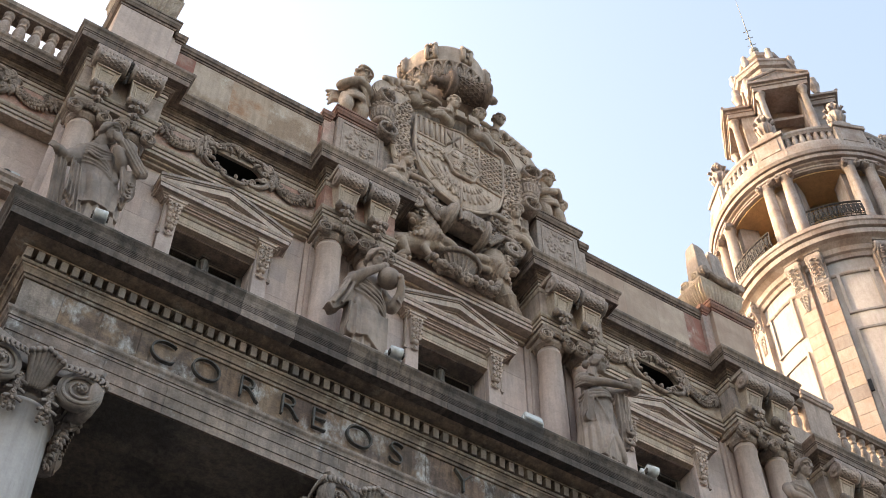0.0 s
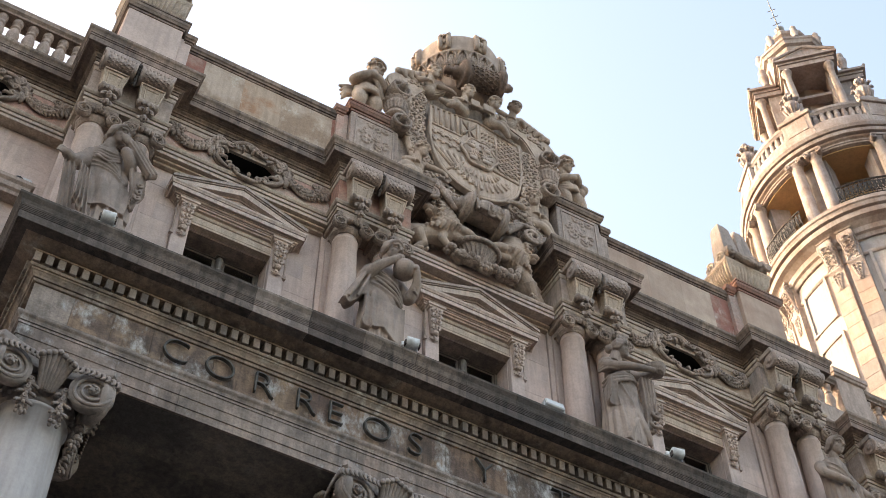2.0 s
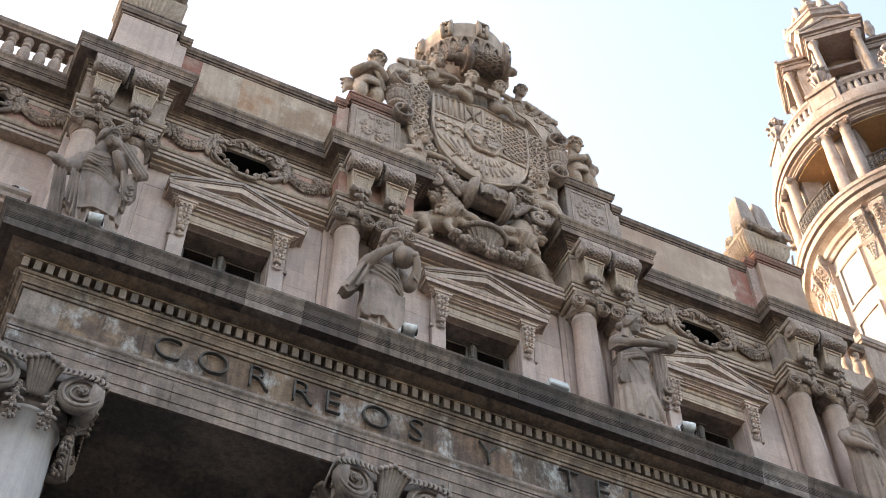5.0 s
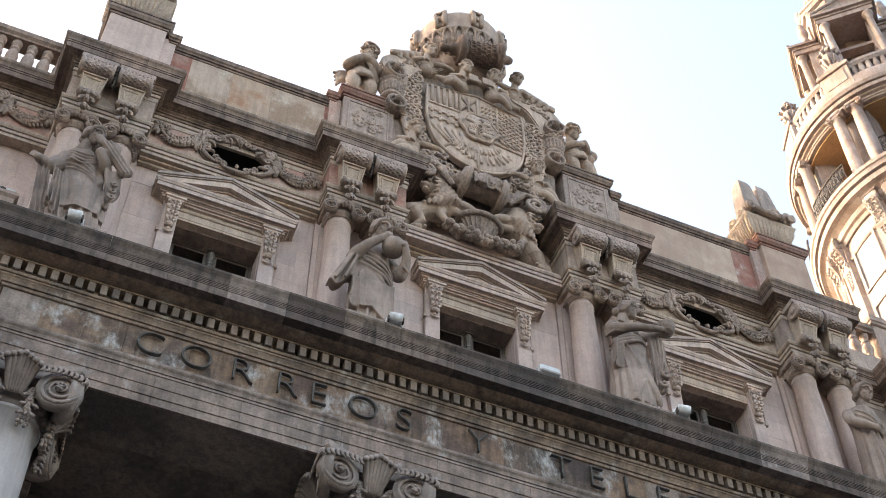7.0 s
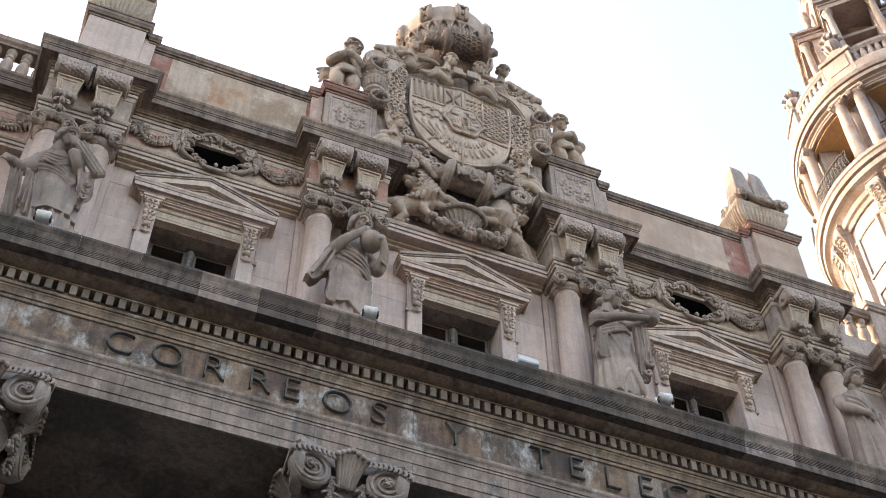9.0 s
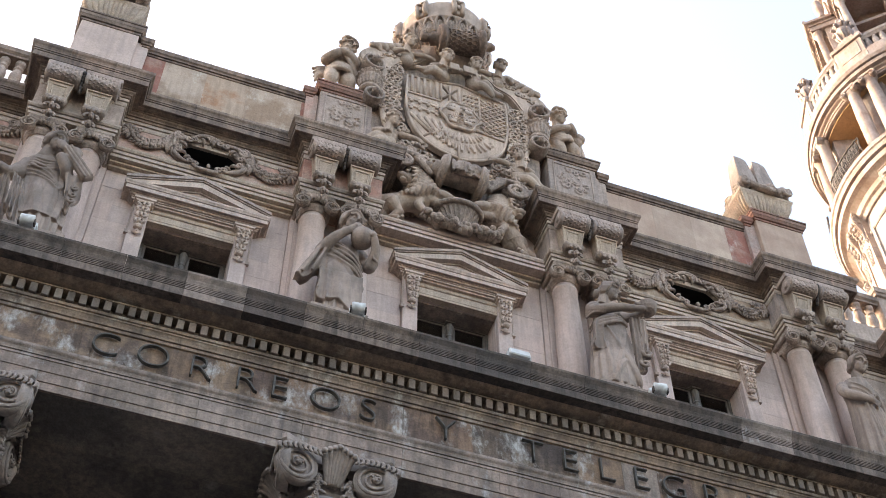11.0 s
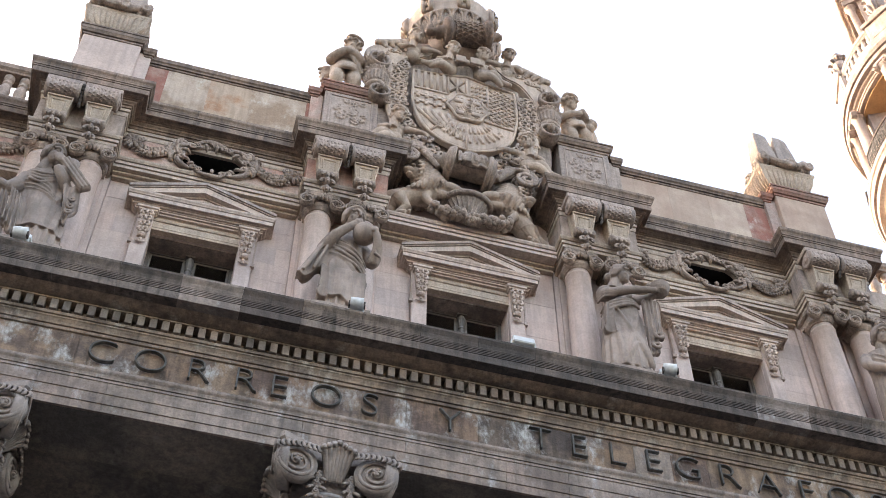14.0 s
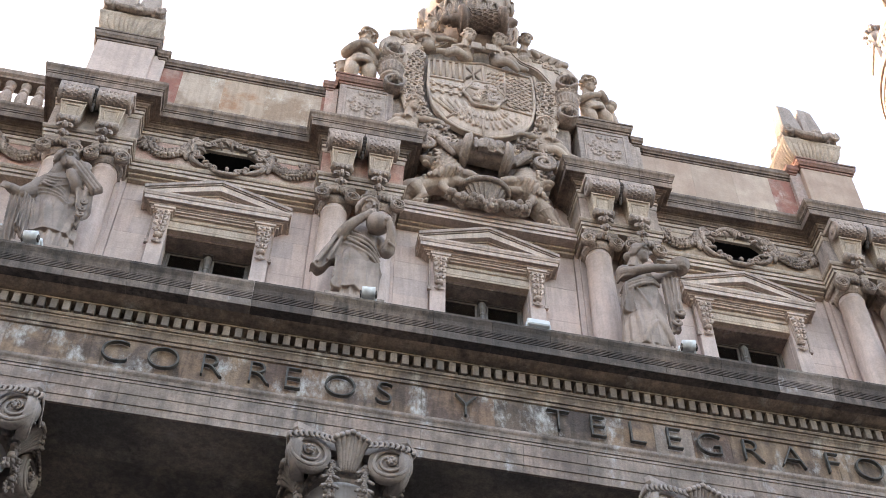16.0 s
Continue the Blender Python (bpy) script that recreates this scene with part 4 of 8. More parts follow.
                for q in (-1, 0, 1):
                    tube(local, smooth_line([(sx * 0.235 + 0.03 * q, -0.60, z - 0.03), (sx * 0.235 + 0.085 * q, -0.63, z - 0.07), (sx * 0.235 + 0.115 * q, -0.66, z - 0.12)], 3), 0.024, 6)
            for i in range(14):
                ball(local, (sx * 0.235 + rnd.uniform(-0.07, 0.07), -0.56 + rnd.uniform(-0.04, 0.02), 14.42 + rnd.uniform(-0.1, 0.06)), 0.03, 6, 4)
        me = bpy.data.meshes.new("t")
        bmesh.ops.transform(local, matrix=turn, verts=local.verts[:])
        local.to_mesh(me)
        local.free()
        bm.from_mesh(me)
        bpy.data.meshes.remove(me)
    part("garland", bm, CARVED, cap_ob, smooth=True)
    return c


col = great_column(XB[0] + 0.1)
for x in XB[1:]:
    copy_thing(col, pose(x + 0.1, 14.20, 0))


def portico_pilaster(x):
    p = root("wall_pilaster", (x, 16.28, 0), "carved pilaster on the portico's back wall, its shade painted dark", "pilaster", "portico pilasters")
    bm = bmesh.new()
    box(bm, -0.48, 0.48, -0.16, 0.03, 1.0, 14.5, 0.01)
    part("shaft", bm, DARKWALL, p)
    bm = bmesh.new()
    box(bm, -0.5, 0.5, -0.2, 0.03, 14.5, 15.2)
    for sx in (-1, 1):
        volute(bm, sx * 0.45, -0.32, 14.95, 0.25, -sx, 0.05, 0.12)
        for i in range(5):
            ball(bm, (sx * 0.3, -0.26, 14.8 - 0.12 * i), (0.09, 0.09, 0.08), 7, 5)
    box(bm, -0.72, 0.72, -0.42, 0.03, 15.2, 15.4, 0.02)
    box(bm, -0.62, 0.62, -0.3, 0.03, 15.4, 15.56)
    part("capital", bm, CARVED, p)
    return p


pil = portico_pilaster(XB[0])
for x in XB[1:]:
    copy_thing(pil, pose(x, 16.28, 0))


def upper_column(x, y):
    c = root("upper_column", (x, y, 0), "smooth grey stone half column with a small scroll capital", "column", "upper columns")
    bm = bmesh.new()
    lathe(bm, [(0.33, 17.8), (0.33, 18.1), (0.30, 18.2), (0.275, 18.25), (0.27, 19.2), (0.26, 20.6), (0.235, 22.12), (0.25, 22.13), (0.25, 22.165), (0.23, 22.18), (0.23, 22.27)], 28)
    part("shaft", bm, WALL, c, smooth=True)
    cap = bmesh.new()
    lathe(cap, [(0.20, 22.26), (0.25, 22.27), (0.30, 22.34), (0.31, 22.40), (0.27, 22.45)], 24)
    box(cap, -0.33, 0.33, -0.33, 0.33, 22.56, 22.70, 0.02)
    box(cap, -0.26, 0.26, -0.28, 0.28, 22.42, 22.56)
    cap_ob = part("capital", cap, ORNAMENT, c)
    for sx in (-1, 1):
        bm = bmesh.new()
        volute(bm, 0, 0, 0, 0.14, -sx, 0.026, 0.11, 2.2)
        bmesh.ops.transform(bm, matrix=Matrix.Translation((sx * 0.28, -0.36, 22.38)) @ Matrix.Rotation(radians(6 * sx), 4, "Z"), verts=bm.verts[:])
        part("scroll", bm, ORNAMENT, cap_ob, smooth=True)
    bm = bmesh.new()
    for i in range(5):
        ball(bm, (0.07 * (i - 2), -0.34, 22.52 - 0.02 * abs(i - 2)), (0.045, 0.05, 0.07), 7, 5)
    part("leaf", bm, ORNAMENT, cap_ob, smooth=True)
    return c


DX = 0.42
ucol = None
for x in XB:
    for s in (-1, 1):
        if ucol is None:
            ucol = upper_column(x + s * DX, 14.80)
        else:
            copy_thing(ucol, pose(x + s * DX, 14.80, 0))
for x in (X5,):
    for s in (-1, 1):
        copy_thing(ucol, pose(x + s * DX, 14.80 + WING_E, 0))
for k, x in enumerate(XB):
    bm = bmesh.new()
    for s in (-1, 1):
        box(bm, x + s * DX - 0.27, x + s * DX + 0.27, Y_UP - 0.1, Y_UP + 0.04, 15.7, Z_UA)
    box(bm, x - 0.78, x + 0.78, Y_UP - 0.04, Y_UP + 0.04, 15.7, Z_UA)
    tagged(part("pilaster_strip", bm, WALL), "flat pinkish-grey pilaster strip behind the upper columns", "pilaster", kind="structure")


def bracket(x, y):
    """A scrolled bracket under the cornice: a broad roll, a framed panel, a lower roll and a leaf drop."""
    b = root("cornice_bracket", (x, y, 0), "scrolled stone bracket with a leaf drop under the cornice", "bracket", "cornice brackets")
    tilt = Matrix.Rotation(radians(90), 4, "Y")

    def turned(profile, segs, at):
        t = bmesh.new()
        lathe(t, profile, segs)
        bmesh.ops.transform(t, matrix=Matrix.Translation(at) @ tilt, verts=t.verts[:])
        return t
    bm = bmesh.new()
    box(bm, -0.34, 0.34, -0.40, 0.0, 23.84, 23.97, 0.012)
    part("slab", bm, TRIM, b)
    bm = bmesh.new()
    prof = [(0.0, 23.84), (-0.34, 23.84), (-0.30, 23.50), (-0.20, 23.12), (-0.15, 22.98), (0.0, 22.96)]
    wide = [0.25, 0.25, 0.235, 0.185, 0.17, 0.17]
    a = [bm.verts.new((-w, p, z)) for (p, z), w in zip(prof, wide)]
    c = [bm.verts.new((w, p, z)) for (p, z), w in zip(prof, wide)]
    k = len(prof)
    for i in range(k):
        bm.faces.new((a[i], a[(i + 1) % k], c[(i + 1) % k], c[i]))
    bm.faces.new(a[::-1])
    bm.faces.new(c)
    bmesh.ops.recalc_face_normals(bm, faces=bm.faces[:])
    part("body", bm, OCHRE, b)
    roll = part("roll", turned([(0.04, -0.335), (0.07, -0.335), (0.075, -0.31), (0.15, -0.315), (0.19, -0.31), (0.195, -0.28), (0.175, -0.26), (0.165, -0.22), (0.155, -0.1), (0.15, 0.0), (0.155, 0.1), (0.165, 0.22), (0.175, 0.26), (0.195, 0.28), (0.19, 0.31), (0.15, 0.315), (0.075, 0.31), (0.07, 0.335), (0.04, 0.335)], 26, (0, -0.30, 23.66)), TRIM, b, smooth=True)
    bm = bmesh.new()
    for i in range(-3, 4):
        for k in range(5):
            a = radians(-75 + 32 * k + (16 if i % 2 else 0))
            ball(bm, (0.07 * i, -0.30 - (0.142 + 0.0017 * i * i) * math.cos(a), 23.66 + (0.142 + 0.0017 * i * i) * math.sin(a)), (0.036, 0.017, 0.05), 7, 5, (math.degrees(a), 0, 18 * (1 if k % 2 else -1)))
    part("roll_leaf", bm, TRIM, roll, smooth=True)
    part("lower_roll", turned([(0.03, -0.215), (0.05, -0.21), (0.055, -0.195), (0.10, -0.19), (0.105, -0.14), (0.085, -0.10), (0.10, -0.05), (0.105, 0.0), (0.10, 0.05), (0.085, 0.10), (0.105, 0.14), (0.10, 0.19), (0.055, 0.195), (0.05, 0.21), (0.03, 0.215)], 18, (0, -0.20, 22.97)), HUSK, b, smooth=True)
    bm = bmesh.new()
    for i in range(-1, 2):                       # leaf edge under the roll
        tube(bm, smooth_line([(0.07 * i, -0.27, 22.95), (0.085 * i, -0.295, 22.89), (0.10 * i, -0.30, 22.84 + 0.012 * abs(i)), (0.115 * i, -0.33, 22.83)], 3), [0.028, 0.03, 0.03, 0.03, 0.03, 0.028, 0.026, 0.024, 0.02, 0.016], 7)
    for z, w, out in ((22.70, 0.115, -0.25), (22.50, 0.085, -0.21)):
        lathe(bm, [(0.02, z + 0.10), (0.045, z + 0.085), (0.055, z + 0.03), (0.05, z - 0.02), (0.02, z - 0.045), (0.0, z - 0.05)], 10, (0, out, 0))
        for sx in (-1, 1):
            tube(bm, smooth_line([(sx * 0.02, out, z + 0.09), (sx * w * 0.6, out - 0.01, z + 0.075), (sx * w * 1.05, out - 0.02, z + 0.02), (sx * w * 1.1, out - 0.03, z - 0.045), (sx * w * 0.7, out - 0.05, z - 0.05)], 3), [0.014, 0.02, 0.026, 0.028, 0.03, 0.03, 0.03, 0.028, 0.026, 0.022, 0.02, 0.018, 0.016], 7)
        tube(bm, smooth_line([(0, out - 0.03, z + 0.08), (0, out - 0.075, z + 0.02), (0, out - 0.07, z - 0.045), (0, out - 0.10, z - 0.06)], 3), [0.02, 0.028, 0.034, 0.036, 0.036, 0.034, 0.03, 0.026, 0.022, 0.02], 7)
    ball(bm, (0, -0.19, 22.40), (0.028, 0.03, 0.05), 8, 6)
    part("leaf_drop", bm, HUSK, b, smooth=True)
    bm = bmesh.new()
    for z, w, o in ((23.46, 0.235, -0.305), (23.10, 0.19, -0.205)):
        box(bm, -w, w, o - 0.012, o + 0.05, z - 0.018, z + 0.018)
    for sx in (-1, 1):
        tube(bm, [(sx * 0.222, -0.30, 23.46), (sx * 0.175, -0.205, 23.12)], 0.017, 5)
        tube(bm, [(sx * 0.13, -0.275, 23.38), (sx * 0.11, -0.222, 23.18)], 0.012, 5)
    tube(bm, [(-0.13, -0.275, 23.38), (0.13, -0.275, 23.38)], 0.012, 5)
    part("panel_rim", bm, OCHRE, b)
    return b


br = None
for x, dy in [(x, 0.0) for x in XB] + [(X5, WING_E)]:
    for s in (-1, 1):
        if br is None:
            br = bracket(x - 0.05 + s * 0.35, Y_BF + dy)
        else:
            copy_thing(br, pose(x - 0.05 + s * 0.35, Y_BF + dy, 0))


# dark leaf between the two rolls of each pair
bm = bmesh.new()
for i in range(6):
    ball(bm, (0, -0.42 + 0.03 * i, 23.76 - 0.08 * i), (0.045 - 0.004 * i, 0.05, 0.06), 8, 6)
leaf_mesh = mesh_of("cornice_leaf", bm, SOOTY, True)
for k, (x, dy) in enumerate([(x, 0.0) for x in XB] + [(X5, WING_E)]):
    ob = new("cornice_leaf", leaf_mesh)
    ob.matrix_basis = pose(x - 0.05, Y_BF + dy, 0)
    tagged(ob, "dark carved leaf between two cornice brackets", "leaf ornament", "cornice leaves")


# ---- carved figures ----
def head(bm, x, y, z, s=1.0, turn=0.0, curls=14, seed=1, tip=24.0, waves=0):
    """A head that looks along turn degrees from the front, with brow, nose, lips, chin and hair in curls or combed waves."""
    t = radians(turn)
    fx, fy = math.sin(t), -math.cos(t)
    ct, st = math.cos(radians(tip)), math.sin(radians(tip))

    def at(out, side, up):
        out, up = out * ct + up * st + 0.05, up * ct - out * st
        return (x + s * (out * fx - side * fy), y + s * (out * fy + side * fx), z + s * up)
    r = (0, 0, turn)
    ball(bm, at(-0.03, 0, 0.035), (0.132 * s, 0.16 * s, 0.165 * s), 16, 12, r)
    ball(bm, at(0.035, 0, -0.07), (0.108 * s, 0.115 * s, 0.13 * s), 14, 10, r)
    ball(bm, at(0.10, 0, -0.165), (0.055 * s, 0.05 * s, 0.04 * s), 8, 6, r)
    tube(bm, [at(0.135, 0, 0.05), at(0.20, 0, -0.05), at(0.145, 0, -0.07)], [0.020 * s, 0.032 * s, 0.020 * s], 7)
    for k in (-1, 1):
        tube(bm, [at(0.138, 0.012 * k, 0.045), at(0.142, 0.06 * k, 0.06), at(0.09, 0.11 * k, 0.03)], 0.022 * s, 6)
        ball(bm, at(0.115, 0.052 * k, 0.0), (0.024 * s, 0.024 * s, 0.018 * s), 8, 6)
        ball(bm, at(0.095, 0.066 * k, -0.065), (0.04 * s, 0.038 * s, 0.042 * s), 8, 6)
    for up in (-0.108, -0.128):
        tube(bm, [at(0.125, -0.04, up - 0.004), at(0.148, 0, up), at(0.125, 0.04, up - 0.004)], [0.008 * s, 0.015 * s, 0.008 * s], 6)
    rnd = random.Random(seed)
    if waves:
        for k in (-1, 1):
            for w in range(waves):
                f = w / max(1, waves - 1)
                tube(bm, [at(0.105 - 0.17 * f, 0.006 * k, 0.165 + 0.03 * math.sin(3.1 * f)), at(0.085 - 0.15 * f, 0.08 * k, 0.145 + 0.03 * f), at(0.072 - 0.14 * f, 0.125 * k, 0.09 + 0.03 * f), at(0.04 - 0.13 * f, 0.146 * k, 0.04 + 0.02 * f), at(0.02 - 0.10 * f, 0.158 * k, -0.04), at(-0.05 - 0.06 * f, 0.125 * k, -0.11), at(-0.12, 0.05 * k, -0.13)],
                     [0.018 * s, 0.026 * s, 0.022 * s, 0.028 * s, 0.026 * s, 0.026 * s, 0.024 * s], 7)
        ball(bm, at(-0.19, 0, -0.03), (0.085 * s, 0.085 * s, 0.085 * s), 10, 7)
    else:
        for i in range(curls * 2):
            a = rnd.uniform(1.15, 5.13)
            e = rnd.uniform(-0.35, 1.25)
            ball(bm, at(0.155 * math.cos(a) * math.cos(e) - 0.03, 0.145 * math.sin(a) * math.cos(e), 0.05 + 0.16 * math.sin(e)), 0.045 * s * rnd.uniform(0.8, 1.2), 7, 5)
        for i in range(9):
            a = -1.35 + 2.7 * i / 8
            ball(bm, at(0.115 * math.cos(a), 0.14 * math.sin(a), 0.125), (0.036 * s, 0.036 * s, 0.034 * s), 7, 5)
    tube(bm, [at(-0.06, 0, -0.06), (x - 0.11 * s * fx, y - 0.11 * s * fy, z - 0.36 * s)], [0.082 * s, 0.115 * s], 12)


def robe(bm, rows, ridges, segs=180):
    """A clothed form: rows of (z, rx, ry, dx, dy) joined softly, with long folds laid on it. Each fold runs from an angle
    at one height to another angle at the next, and has a height and a width in degrees."""
    fine = []
    for i in range(len(rows) - 1):
        k = max(2, int(abs(rows[i + 1][0] - rows[i][0]) / 0.025))
        for q in range(k):
            f = q / k
            f2 = f * f * (3 - 2 * f)
            fine.append(tuple(a + (b - a) * (f if n == 0 else f2) for n, (a, b) in enumerate(zip(rows[i], rows[i + 1]))))
    fine.append(rows[-1])
    rings = []
    for z, rx, ry, dx, dy in fine:
        add = [0.0] * segs
        for za, aa, zb, ab, h, wd in ridges:
            lo, hi = min(za, zb), max(za, zb)
            if not lo - 0.08 < z < hi + 0.08:
                continue
            f = max(0.0, min(1.0, (z - za) / (zb - za)))
            mid = aa + (ab - aa) * (f + 0.10 * math.sin(math.pi * f))
            fade = min(1.0, (z - lo + 0.08) / 0.16, (hi + 0.08 - z) / 0.16)
            for i in range(segs):
                d = (360 * i / segs - mid + 180) % 360 - 180
                u = abs(d) / wd
                if u < 1:
                    add[i] += 1.55 * h * fade * ((1 - u) ** 0.8 - 0.32)
        rings.append([bm.verts.new((dx + (rx + add[i]) * math.cos(2 * math.pi * i / segs), dy + (ry + add[i]) * math.sin(2 * math.pi * i / segs), z)) for i in range(segs)])
    for a, b in zip(rings, rings[1:]):
        for i in range(segs):
            bm.faces.new((a[i], a[(i + 1) % segs], b[(i + 1) % segs], b[i]))
    bm.faces.new(rings[0][::-1])
    bm.faces.new(rings[-1])


def drop_cloth(bm, top, hem, y, pleats=4, deep=0.05, thick=0.06, curl=0.0):
    """Cloth that hangs from a line of (x, z) points to a hem line of (x, z) points, in rounded pleats that open towards the hem."""
    def along(line, f):
        g = f * (len(line) - 1)
        k = min(int(g), len(line) - 2)
        return tuple(a + (b - a) * (g - k) for a, b in zip(line[k], line[k + 1]))
    n, m = pleats * 10, 9
    sides = []
    for o in (0.0, thick):
        grid = []
        for i in range(n + 1):
            f = i / n
            (xa, za), (xb, zb) = along(top, f), along(hem, f)
            wave = math.sin(2 * math.pi * pleats * f)
            col = []
            for j in range(m + 1):
                g = j / m
                col.append(bm.verts.new((xa + (xb - xa) * g + curl * g * math.cos(2 * math.pi * pleats * f), y + o - deep * (0.35 + 0.65 * g) * wave, za + (zb - za) * g)))
            grid.append(col)
        sides.append(grid)
    a, b = sides
    for i in range(n):
        for j in range(m):
            bm.faces.new((a[i][j], a[i + 1][j], a[i + 1][j + 1], a[i][j + 1]))
            bm.faces.new((b[i + 1][j], b[i][j], b[i][j + 1], b[i + 1][j + 1]))
        bm.faces.new((a[i + 1][0], a[i][0], b[i][0], b[i + 1][0]))
        bm.faces.new((a[i][m], a[i + 1][m], b[i + 1][m], b[i][m]))
    for j in range(m):
        bm.faces.new((a[0][j], a[0][j + 1], b[0][j + 1], b[0][j]))
        bm.faces.new((a[n][j + 1], a[n][j], b[n][j], b[n][j + 1]))


def palm(bm, at, along, r=0.06):
    """A hand: a flat palm and four fingers that point along a way."""
    p, d = Vector(at), Vector(along).normalized()
    u = d.cross(Vector((0, 1, 0.2))).normalized()
    ball(bm, at, (r, r * 0.8, r), 10, 7)
    for k in range(4):
        q = p + u * (k - 1.5) * r * 0.55
        tube(bm, [tuple(q), tuple(q + d * r * 1.3), tuple(q + d * r * 2.1 + Vector((0, 0.03, 0)))], [r * 0.34, r * 0.30, r * 0.22], 6)


def limb(bm, pts, radii):
    tube(bm, smooth_line(pts, 5), [radii[0] + (radii[-1] - radii[0]) * i / (5 * (len(pts) - 1)) for i in range(5 * (len(pts) - 1) + 1)], 14)
    ball(bm, pts[0], radii[0], 10, 8)
    ball(bm, pts[-1], radii[-1], 10, 8)


STAT_Z = 18.62


def pedestal(x, y):
    bm = bmesh.new()
    box(bm, x - 0.55, x + 0.55, y - 0.45, Y_UP - 0.05, Z_COR - 0.05, STAT_Z - 0.12, 0.02)
    tagged(part("statue_pedestal", bm, TRIM), "plain grey stone pedestal behind the cornice", "pedestal", "pedestals")


def stand(bm, x, y, label):
    st = fused("statue", bm, STATUE, 0.0125, 0, 0.004)
    st.location = (x, y, STAT_Z)
    tagged(st, label, "statue", "statues on the cornice")
    pedestal(x, y)


def plinth(bm, x):
    box(bm, x - 0.48, x + 0.48, -0.4, 0.36, -0.14, 0.03)


# figure with an outstretched arm hung with cloth and a long tablet in the other
bm = bmesh.new()
plinth(bm, 0.06)
robe(bm, [(0.0, 0.36, 0.32, 0.10, 0.02), (0.35, 0.34, 0.31, 0.09, 0.02), (0.66, 0.31, 0.29, 0.06, 0.02)],
     [(0.0, a, 0.7, a + 4, 0.045, 11) for a in (-150, -122, -98, -70, -44, -20, 10)])
robe(bm, [(0.50, 0.40, 0.345, 0.05, 0.0), (0.58, 0.385, 0.335, 0.05, 0.0), (1.0, 0.365, 0.32, 0.02, 0.0), (1.35, 0.335, 0.29, -0.04, 0.0), (1.6, 0.31, 0.255, -0.10, 0.0), (1.85, 0.325, 0.25, -0.16, -0.01), (2.05, 0.32, 0.225, -0.19, -0.02), (2.2, 0.20, 0.17, -0.19, -0.05), (2.28, 0.12, 0.12, -0.19, -0.07)],
     [(0.5, -52, 1.75, -30, 0.05, 13), (0.5, -24, 1.5, -12, 0.05, 12), (0.5, -104, 1.3, -118, 0.03, 20), (0.5, -140, 1.5, -150, 0.05, 13), (0.5, -166, 1.6, -172, 0.05, 12),
      (1.72, -150, 1.36, -60, 0.045, 13), (1.62, -150, 1.22, -50, 0.04, 12), (1.82, -155, 1.52, -58, 0.045, 12), (1.92, -150, 1.66, -62, 0.04, 11), (1.22, -60, 1.62, -30, 0.045, 12)])
for k in range(4):
    tube(bm, smooth_line([(-0.47 + 0.03 * k, -0.05, 2.10 - 0.03 * k), (-0.34, -0.22 - 0.008 * k, 2.0 - 0.075 * k), (-0.16, -0.27, 1.94 - 0.085 * k), (0.02, -0.22, 2.02 - 0.06 * k), (0.08, -0.1, 2.12 - 0.04 * k)], 4), 0.026, 7)
head(bm, -0.15, -0.21, 2.52, 1.06, 46, seed=2, waves=7, tip=14)
limb(bm, [(-0.42, 0.0, 2.04), (-0.56, -0.02, 1.80), (-0.66, -0.10, 1.60), (-0.80, -0.20, 1.55)], [0.13, 0.085])
palm(bm, (-0.84, -0.22, 1.56), (-1, -0.2, 0.2), 0.065)
limb(bm, [(-0.42, -0.03, 1.98), (-0.50, -0.06, 1.72), (-0.58, -0.10, 1.58)], [0.15, 0.13])
drop_cloth(bm, [(-0.80, 1.50), (-0.60, 1.56)], [(-0.68, 0.20), (-0.44, 0.12)], -0.13, 3, 0.055, 0.07, 0.03)
drop_cloth(bm, [(-0.55, 1.45), (-0.34, 1.25)], [(-0.50, 0.55), (-0.40, 0.45), (-0.28, 0.16), (-0.16, 0.10)], -0.26, 4, 0.06, 0.07, 0.035)
limb(bm, [(0.06, 0.0, 2.06), (0.24, -0.12, 1.78), (0.18, -0.30, 1.82), (0.06, -0.36, 2.0)], [0.125, 0.085])
palm(bm, (0.06, -0.38, 2.03), (0.7, -0.2, -0.6), 0.062)
slab = bmesh.new()
box(slab, -0.10, 0.10, -0.06, 0.06, -0.44, 0.42, 0.025)
for k in (-1, 0, 1):
    tube(slab, [(0.066 * k, -0.068, -0.42), (0.066 * k, -0.068, 0.40)], 0.018, 6)
ball(slab, (0.09, -0.03, 0.24), (0.10, 0.06, 0.13), 12, 8)
ball(slab, (-0.06, -0.03, 0.46), (0.09, 0.06, 0.14), 12, 8)
bmesh.ops.transform(slab, matrix=Matrix.Translation((0.33, -0.36, 1.96)) @ Matrix.Rotation(radians(-36), 4, "Y"), verts=slab.verts[:])
me = bpy.data.meshes.new("t")
slab.to_mesh(me)
slab.free()
bm.from_mesh(me)
bpy.data.meshes.remove(me)
drop_cloth(bm, [(0.20, 1.74), (0.50, 1.66)], [(0.34, 0.92), (0.42, 0.70), (0.54, 1.18)], -0.30, 2, 0.05, 0.07, 0.02)
for z in (1.28, 1.10, 0.95):
    tube(bm, spiral(0.44, -0.37, z, 0.07, 1.0, 2.6, steps=10), [0.026] * 11, 6)
stand(bm, XB[0] + 0.08, 14.08, "weathered stone statue in robes with one arm held out")

